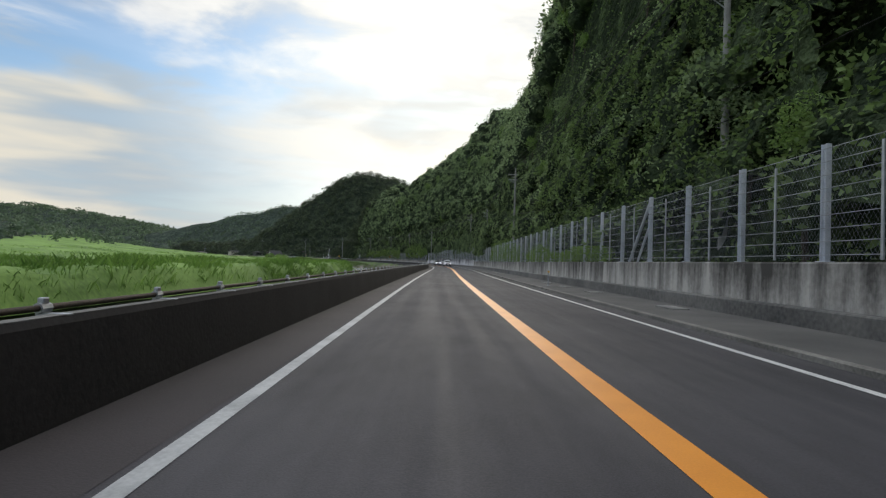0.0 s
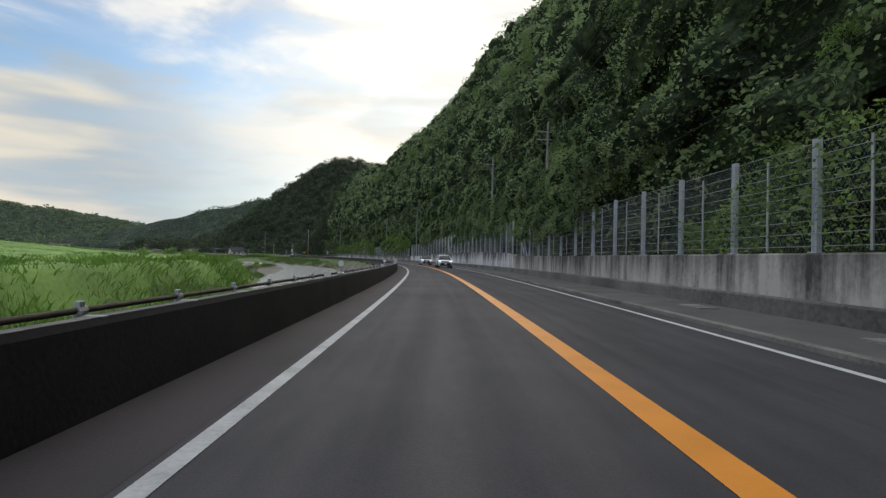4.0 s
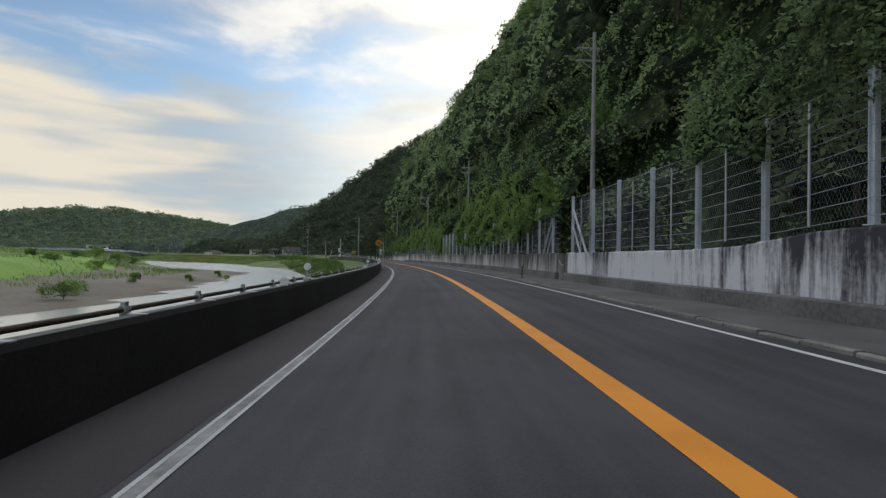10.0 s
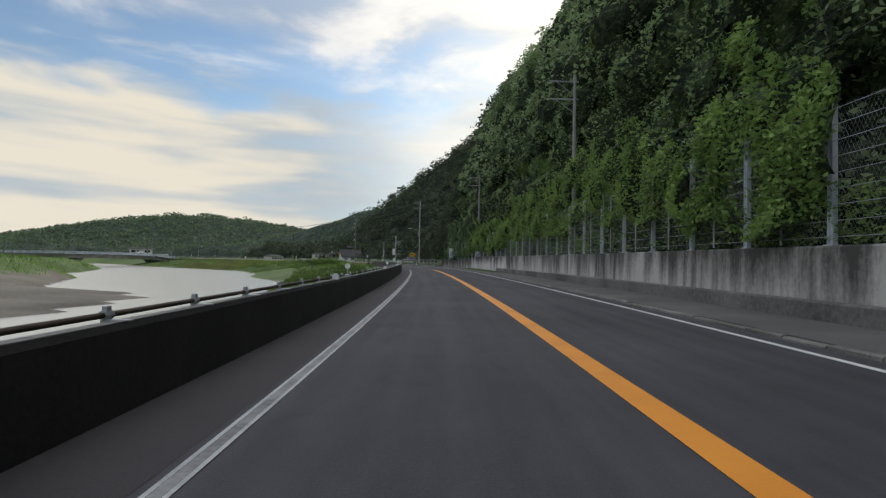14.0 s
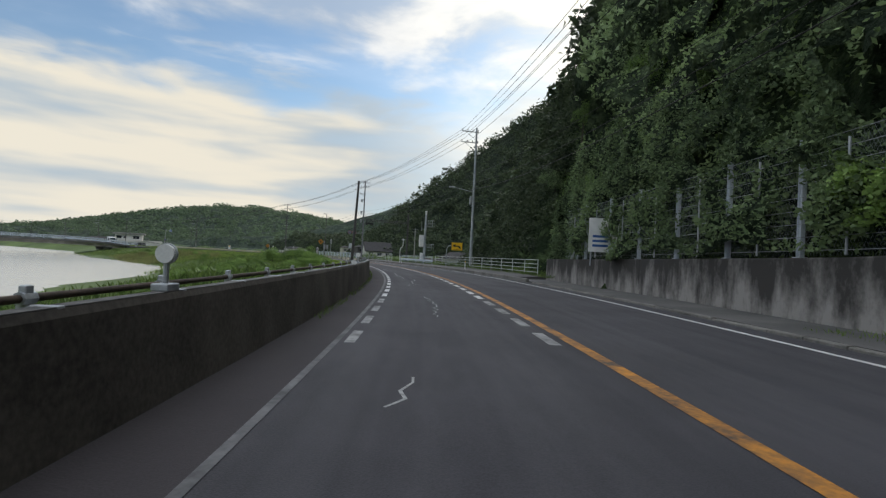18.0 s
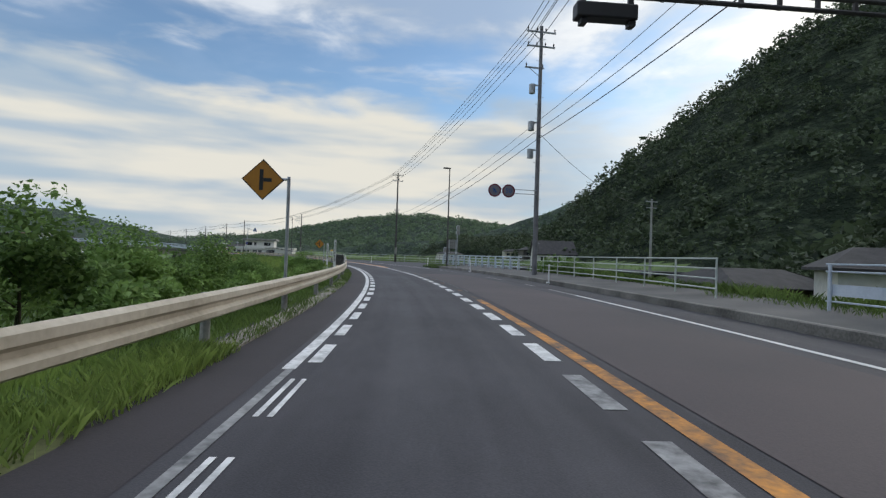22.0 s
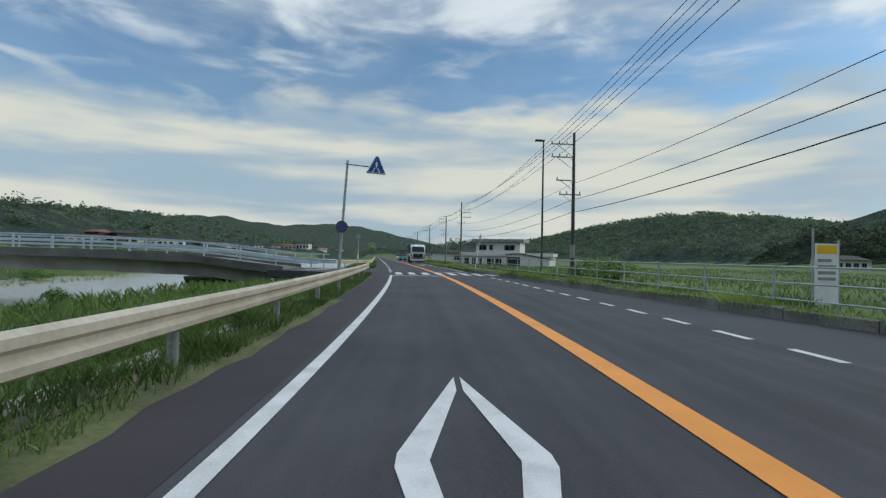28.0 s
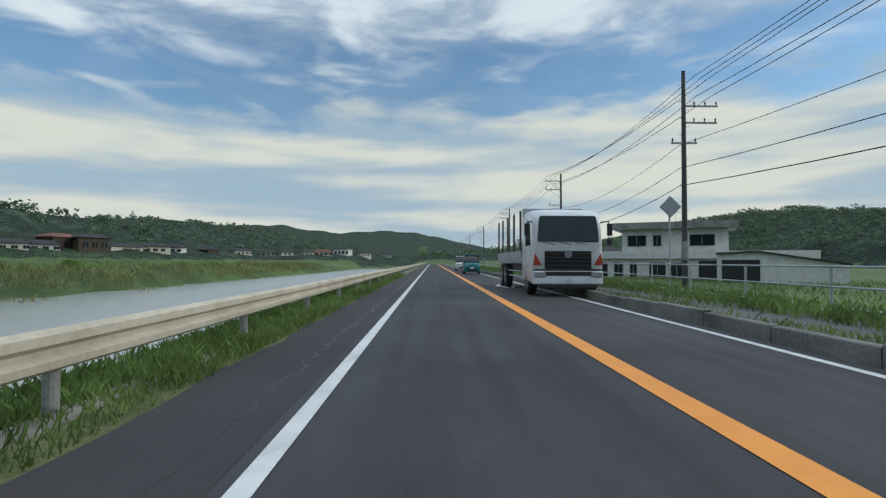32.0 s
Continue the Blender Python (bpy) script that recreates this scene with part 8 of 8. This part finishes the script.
    prism(bm, [(-hw * 0.5, sh * 0.66), (hw * 0.5, sh * 0.66), (hw * 0.62, sh * 0.77), (-hw * 0.62, sh * 0.77)], -0.015, 0.2)
    part("grille", bm, M["black"], g)
    bm = bmesh.new()
    prism(bm, [(-hw * 0.82, 0.25), (hw * 0.82, 0.25), (hw * 0.6, sh * 0.6), (-hw * 0.6, sh * 0.6)], -0.01, 0.2)
    part("lower_grille", bm, M["black"], g)
    bm = bmesh.new()
    block(bm, -hw * 0.7, hw * 0.7, -0.02, 0.1, 0.24, 0.29, 0.015)
    part("skid_plate", bm, M["steel"], g)
    plate(g, -0.02, 0.52)
    return g


car("suv", 131.3, 1.95, "white sport utility car with lit headlamps in the other lane", 4.74, 1.86, 1.66, M["car_white"])
car("compact_car", 154.6, 2.05, "white compact car with a black roof, lights on", 4.18, 1.77, 1.59, M["black"], 0.9)


def van(s, d, mat, label):
    g = thing("minivan", place(s, d, 0.03), label, "van", "cars in the other lane")
    secs = [body_section(y, 0.74 * a, 0.2, z) for y, a, z in ((0.0, 0.85, 0.9), (0.08, 0.97, 1.0), (0.5, 1.0, 1.08), (2.0, 1.0, 1.1), (3.3, 1.0, 1.1), (3.4, 0.95, 1.05))]
    part("body", loft(secs), mat, g)
    secs = [[(x * w, y, z) for x, z in ((-1, 1.05), (-0.97, 1.3), (-0.9, top), (0, top + 0.03), (0.9, top), (0.97, 1.3), (1, 1.05))] for y, w, top in ((0.25, 0.7, 1.12), (0.75, 0.72, 1.72), (3.2, 0.72, 1.76), (3.38, 0.7, 1.2))]
    part("glasshouse", loft(secs), M["glass"], g)
    bm = bmesh.new()
    block(bm, -0.64, 0.64, 0.75, 3.2, 1.74, 1.82, 0.03)
    part("roof", bm, mat, g)
    for sg in (-1, 1):
        for y in (0.55, 2.85):
            wheel(g, sg * 0.66, y, 0.27, 0.16)
        bm = bmesh.new()
        block(bm, sg * 0.45 - 0.13, sg * 0.45 + 0.13, -0.01, 0.06, 0.72, 0.88, 0.03)
        part("headlamp", bm, M["clear"], g)
    bm = bmesh.new()
    block(bm, -0.5, 0.5, -0.012, 0.05, 0.3, 0.48, 0.02)
    part("lower_grille", bm, M["black"], g)
    plate(g, -0.012, 0.58)
    return g


van(602, 1.55, paint("teal car paint", (0.03, 0.2, 0.22), 0.25), "small teal minivan queuing behind the lorry")
van(617, 1.5, M["car_white"], "small white minivan further along the lane")


def lorry(s, d):
    g = thing("flatbed_lorry", place(s, d, 0.03), "white flatbed lorry with steel stakes in the other lane", "lorry")
    W2 = 1.22
    secs = []
    for y, a, z0, z1 in ((0.0, 0.93, 0.45, 2.3), (0.06, 0.98, 0.42, 2.55), (0.3, 1.0, 0.4, 2.78), (1.0, 1.0, 0.4, 2.88), (1.95, 1.0, 0.45, 2.9), (2.05, 0.97, 0.5, 2.86)):
        half = [(0, z0), (0.95, z0), (1.0, z0 + 0.08), (1.0, 1.6), (0.97, z1 - 0.2), (0.9, z1 - 0.05), (0.7, z1), (0, z1 + 0.02)]
        secs.append([(W2 * a * q, y, z) for q, z in half] + [(-W2 * a * q, y, z) for q, z in half[::-1][1:]])
    g.scale = (1, 1, 1.06)
    part("cab", loft(secs), M["car_white"], g)
    bm = bmesh.new()
    prism(bm, [(-1.08, 1.74), (1.08, 1.74), (1.04, 2.2), (0.96, 2.6), (-0.96, 2.6), (-1.04, 2.2)], -0.03, 0.2)
    bmesh.ops.bevel(bm, geom=bm.edges[:], offset=0.03, segments=2, affect="EDGES")
    part("windscreen", bm, M["screen"], g, "dark windscreen")
    bm = bmesh.new()
    block(bm, -1.19, 1.19, -0.05, 0.1, 0.825, 0.875, 0.01)
    part("front_stripe", bm, M["black"], g)
    bm = bmesh.new()
    prism(bm, [(-0.8, 0.88), (0.8, 0.88), (0.8, 1.46), (-0.8, 1.46)], -0.035, 0.1)
    part("grille", bm, M["black"], g)
    for k in range(4):
        bm = bmesh.new()
        block(bm, -0.77, 0.77, -0.06, -0.036, 0.93 + 0.13 * k, 0.99 + 0.13 * k, 0.006)
        part("grille_slat", bm, M["tyre"], g)
    bm = bmesh.new()
    disc(bm, (0, -0.065, 1.36), 0.13, 0.02)
    part("emblem", bm, M["rim"], g)
    bm = bmesh.new()
    block(bm, -1.2, 1.2, -0.08, 0.3, 0.38, 0.82, 0.05)
    part("bumper", bm, M["car_white"], g)
    bm = bmesh.new()
    block(bm, -0.85, 0.85, -0.09, -0.078, 0.66, 0.8, 0.004)
    block(bm, -1.0, 1.0, -0.06, 0.2, 0.25, 0.37, 0.02)
    part("bumper_slot", bm, M["black"], g)
    for sg in (-1, 1):
        bm = bmesh.new()
        block(bm, sg * 0.97 - 0.2, sg * 0.97 + 0.2, -0.1, 0.0, 0.6, 0.78, 0.03)
        part("headlamp", bm, M["clear"], g)
        bm = bmesh.new()
        prism(bm, [(sg * 1.19, 1.0), (sg * 0.9, 1.0), (sg * 1.14, 1.4)][::-sg], -0.02, 0.2)
        part("indicator", bm, M["orange"], g)
        bm = bmesh.new()
        block(bm, sg * 1.42 - 0.09, sg * 1.42 + 0.09, -0.12, -0.04, 1.95, 2.35, 0.02)
        block(bm, sg * 1.4 - 0.08, sg * 1.4 + 0.08, -0.12, -0.05, 1.65, 1.85, 0.02)
        tube(bm, (sg * 1.15, 0.2, 2.4), (sg * 1.4, -0.06, 2.42), 0.02, n=6)
        tube(bm, (sg * 1.4, -0.06, 2.42), (sg * 1.4, -0.06, 1.7), 0.015, n=6)
        part("wing_mirror", bm, M["black"], g)
        bm = bmesh.new()
        prism(bm, [(0.35, 1.65), (1.35, 1.65), (1.35, 2.45), (0.6, 2.45)], -0.006, 0.006)
        bmesh.ops.rotate(bm, cent=(0, 0, 0), matrix=Matrix.Rotation(radians(90), 3, "Z"), verts=bm.verts[:])
        bmesh.ops.translate(bm, vec=(sg * 1.215, 0, 0), verts=bm.verts[:])
        part("side_window", bm, M["glass"], g)
        for y, rr in ((1.15, 0.5), (6.6, 0.5), (7.8, 0.5)):
            wheel(g, sg * (W2 - 0.16), y, rr, 0.3)
    for k, x in enumerate((-0.55, 0.0, 0.55)):
        bm = bmesh.new()
        tube(bm, (x - 0.3, -0.05, 1.74), (x + 0.12, -0.05, 1.66), 0.012, n=6)
        part("wiper", bm, M["black"], g)
    plate(g, -0.1, 0.52)
    bm = bmesh.new()
    block(bm, -1.2, 1.2, 2.3, 9.4, 1.05, 1.2, 0.02)
    part("bed", bm, M["steel"], g)
    for sg in (-1, 1):
        bm = bmesh.new()
        block(bm, sg * 1.2 - 0.02, sg * 1.2 + 0.02, 2.4, 9.3, 1.2, 1.5, 0.01)
        part("side_board", bm, M["steel"], g)
        bm = bmesh.new()
        block(bm, sg * 0.9 - 0.05, sg * 0.9 + 0.05, 2.0, 9.2, 0.75, 1.04)
        part("chassis_rail", bm, M["black"], g)
        for z in (0.55, 0.75):
            bm = bmesh.new()
            tube(bm, (sg * 1.15, 2.6, z), (sg * 1.15, 5.8, z), 0.025, n=6)
            part("side_guard", bm, M["steel"], g)
        for y in (2.6, 4.2, 6.0, 7.6, 9.1):
            bm = bmesh.new()
            block(bm, sg * 1.17 - 0.04, sg * 1.17 + 0.04, y, y + 0.08, 1.2, 3.0, 0.01)
            part("stake", bm, M["darkpole"], g)
    bm = bmesh.new()
    block(bm, -1.15, 1.15, 2.25, 2.33, 1.2, 3.05, 0.01)
    part("headboard", bm, M["steel"], g)
    return g


lorry(572.5, 2.52)

# ---- houses ----
M["tile"] = material("dark roof tiles", (0.012, 0.012, 0.014), (0.045, 0.043, 0.046), 0.8, 1.5, 6, 12, 0.4)
M["redtile"] = material("red brown roof tiles", (0.1, 0.035, 0.025), (0.22, 0.09, 0.06), 0.75, 1.5, 6, 12, 0.4)
M["cream"] = paint("cream plaster", (0.55, 0.52, 0.45), 0.85)


def cottage(m, w, dp, h, wall, roof, label, ridge_h=1.3):
    g = thing("house", m, label, "house", "village houses")
    bm = bmesh.new()
    block(bm, -w / 2, w / 2, -dp / 2, dp / 2, -1.5, h)
    part("wall", bm, wall, g)
    bm = bmesh.new()
    o = 0.6
    prism(bm, [(-w / 2 - o, h - 0.05), (w / 2 + o, h - 0.05), (w / 2 + o, h + 0.12), (w * 0.32, h + ridge_h), (-w * 0.32, h + ridge_h), (-w / 2 - o, h + 0.12)], -dp / 2 - o, dp / 2 + o)
    for v in bm.verts:
        if v.co.z > h + ridge_h - 0.1:
            v.co.y *= 0.12
    part("roof", bm, roof, g)
    for x in np.arange(-w / 2 + 1.2, w / 2 - 0.8, 2.6):
        bm = bmesh.new()
        block(bm, x, x + 1.5, -dp / 2 - 0.06, -dp / 2 + 0.02, h * 0.35, h * 0.72, 0.02)
        win = part("window", bm, M["glass"], g)
        bm = bmesh.new()
        block(bm, x + 0.72, x + 0.78, -dp / 2 - 0.08, -dp / 2 - 0.061, h * 0.36, h * 0.71)
        part("frame", bm, M["steel"], win)
    return g


def shop(s, d, rz):
    g = thing("white_house", place(s, d, -0.8, rz), "white flat-roofed two-storey shop building beside the fields", "building")
    def box(name, x0, x1, y0, y1, z0, z1, mat, label="", bev=0.02):
        bm = bmesh.new()
        block(bm, x0, x1, y0, y1, z0, z1, bev)
        return part(name, bm, mat, g, label)
    box("ground_floor", -11.5, 11.5, 0.4, 9.0, -0.8, 2.35, M["plaster"])
    box("fascia", -11.9, 12.0, 0.0, 9.3, 2.36, 3.25, M["plaster"], "white flat roof fascia")
    box("upper_floor", -8.0, 3.6, 1.2, 8.0, 3.26, 5.9, M["plaster"])
    box("roof", -9.0, 4.6, 0.4, 8.8, 5.92, 6.75, M["cap"], "grey flat roof slab")
    for x0, x1 in ((-7.3, -5.2), (-4.4, -3.5), (-0.4, 2.2)):
        w = box("window", x0, x1, 1.12, 1.24, 3.9, 5.2, M["glass"])
        bm = bmesh.new()
        for x in (x0, (x0 + x1) / 2, x1):
            block(bm, x - 0.03, x + 0.03, 1.08, 1.118, 3.85, 5.25)
        part("frame", bm, M["cap"], w)
    for x0, x1 in ((-11.0, -9.6), (-8.8, -7.8), (-7.0, -6.2), (-4.8, -3.0), (-2.6, -1.0)):
        w = box("window", x0, x1, 0.33, 0.45, 0.2, 1.9, M["glass"])
        bm = bmesh.new()
        block(bm, (x0 + x1) / 2 - 0.03, (x0 + x1) / 2 + 0.03, 0.29, 0.328, 0.2, 1.9)
        part("frame", bm, M["cap"], w)
    # black panel on the wall, standing for the shade inside an open carport
    box("carport_opening", 0.5, 6.6, 0.34, 0.45, -0.6, 2.1, M["black"])
    for k in range(6):
        box("text_bar", -11.4 + 0.75 * k, -10.9 + 0.75 * k, -0.02, -0.002, 2.6, 3.0, M["post"], "", 0.0)
    bm = bmesh.new()
    tube(bm, (-2.0, 4, 6.7), (-2.0, 4, 8.2), 0.03, n=6)
    tube(bm, (-2.7, 4, 8.1), (-1.3, 4, 8.1), 0.02, n=6)
    part("aerial", bm, M["steel"], g)
    return g


shop(613.5, 28.0, -27)
sh = thing("shed", place(604.5, 31.5, -0.8, -27), "white metal shed with a sloping roof", "shed")
bm = bmesh.new()
prism(bm, [(-5.0, -1.0), (5.2, -1.0), (5.2, 1.75), (-1.8, 2.95), (-5.0, 2.75)], -2.5, 3.0)
part("wall", bm, M["plaster"], sh)
bm = bmesh.new()
prism(bm, [(5.4, 1.74), (5.4, 1.86), (-1.8, 3.08), (-5.2, 2.9), (-5.2, 2.78), (-1.8, 2.96)], -2.8, 3.2)
part("roof", bm, M["tile"], sh)
# Black panel on the wall in place of the shade inside the door.
bm = bmesh.new()
block(bm, -4.8, -1.6, -2.56, -2.48, -0.9, 2.2)
part("doorway", bm, M["black"], sh)
for i, (s, d, rz, w, dp, h, wall, roof) in enumerate([(420, 25, 5, 9, 7, 2.4, "rust", "tile"), (411, 26, -35, 7, 6, 3.1, "plaster", "tile"), (508, 84, -50, 9, 8, 3.0, "rust", "tile"), (528, 100, -30, 11, 8, 2.8, "darkpole", "tile"), (640, 24, -10, 12, 8, 3.0, "cream", "tile"), (690, 24, 60, 10, 9, 3.2, "plaster", "tile"), (520, 120, -20, 11, 8, 3.0, "rust", "tile"), (545, 140, -30, 11, 8, 3.0, "concrete", "tile"), (590, 150, -35, 12, 8, 3.2, "cream", "tile"), (620, 130, 0, 12, 8, 3.2, "plaster", "tile")]):
    p = at(s, d)
    z = min(max(float(land([p.x], [p.y])[0][0]), -3.3), 1.5)
    cottage(place(s, d, z, rz), w, dp, h, M[wall], M[roof], "plain low house with %s roof under the hills" % ("a red" if roof == "redtile" else "a dark tiled"))


def gabled_house(m, label):
    """Two storeys, a steep lopsided roof with its ridge along the front."""
    g = thing("house", m, label, "house")
    turned = Matrix.Rotation(radians(90), 4, "Z")
    bm = bmesh.new()
    prism(bm, [(-3.5, 0), (3.5, 0), (3.5, 5.2), (1.5, 8.6), (-3.5, 5.2)], -5.4, 5.4)
    bm.transform(turned)
    part("wall", bm, M["plaster"], g)
    for pts in ([(-4.1, 4.85), (1.5, 8.66), (1.5, 8.95), (-4.1, 5.1)], [(1.52, 8.64), (3.9, 4.6), (3.9, 4.9), (1.52, 8.93)]):
        bm = bmesh.new()
        prism(bm, pts, -5.8, 5.8)
        bm.transform(turned)
        part("roof", bm, M["tile"], g)
    for x, w, z in ((-4.0, 1.7, 3.3), (-0.6, 1.9, 3.3), (2.8, 1.6, 3.3), (-4.0, 1.7, 0.8), (0.0, 2.6, 0.4)):
        bm = bmesh.new()
        block(bm, x, x + w, -3.56, -3.48, z, z + 1.2, 0.02)
        win = part("window", bm, M["glass"], g)
        bm = bmesh.new()
        block(bm, x + w / 2 - 0.03, x + w / 2 + 0.03, -3.59, -3.562, z, z + 1.2)
        part("frame", bm, M["steel"], win)
    bm = bmesh.new()
    block(bm, -5.46, -5.38, -1.2, 0.2, 3.0, 4.4, 0.02)
    part("window", bm, M["glass"], g)
    return g


spot, eye = at(500, 67.5), at(430, -1.7)
face = (eye - spot).normalized()
front = math.atan2(face.x, -face.y)
gabled_house(Matrix.Translation((spot.x + 5.4 * math.cos(front), spot.y + 5.4 * math.sin(front), -2.5)) @ Matrix.Rotation(front + 0.3, 4, "Z"), "white two-storey house with a steep dark roof by the fields")
rv = random.Random(9)
c32 = at(555, -2.1)
h32 = turn(556)
for column, dist in ((45, 235), (95, 250), (130, 262), (185, 240), (215, 275), (250, 255), (295, 300), (330, 320), (385, 330), (445, 330), (490, 360), (525, 380), (560, 390), (590, 400), (625, 450), (660, 520), (700, 560)):
    b = h32 + math.atan((784 - column) / 908)
    for reach in range(150 + rv.randrange(60), dist + 90, 8):
        x, y = c32.x - math.sin(b) * reach, c32.y + math.cos(b) * reach
        z = float(land([x], [y])[0][0])
        if z > 4.5:
            break
    z = min(z, 4.5) - 0.8
    roof = "redtile" if column in (130, 590) else "tile"
    m = Matrix.Translation((x, y, z)) @ Matrix.Rotation(b + rv.uniform(-0.9, 0.9), 4, "Z")
    cottage(m, rv.uniform(6.5, 11), 6, rv.choice((2.4, 2.8, 4.8)), M[rv.choice(("cream", "plaster", "plaster", "rust"))], M[roof], "distant village house with %s roof across the river" % ("a red" if roof == "redtile" else "a dark"))
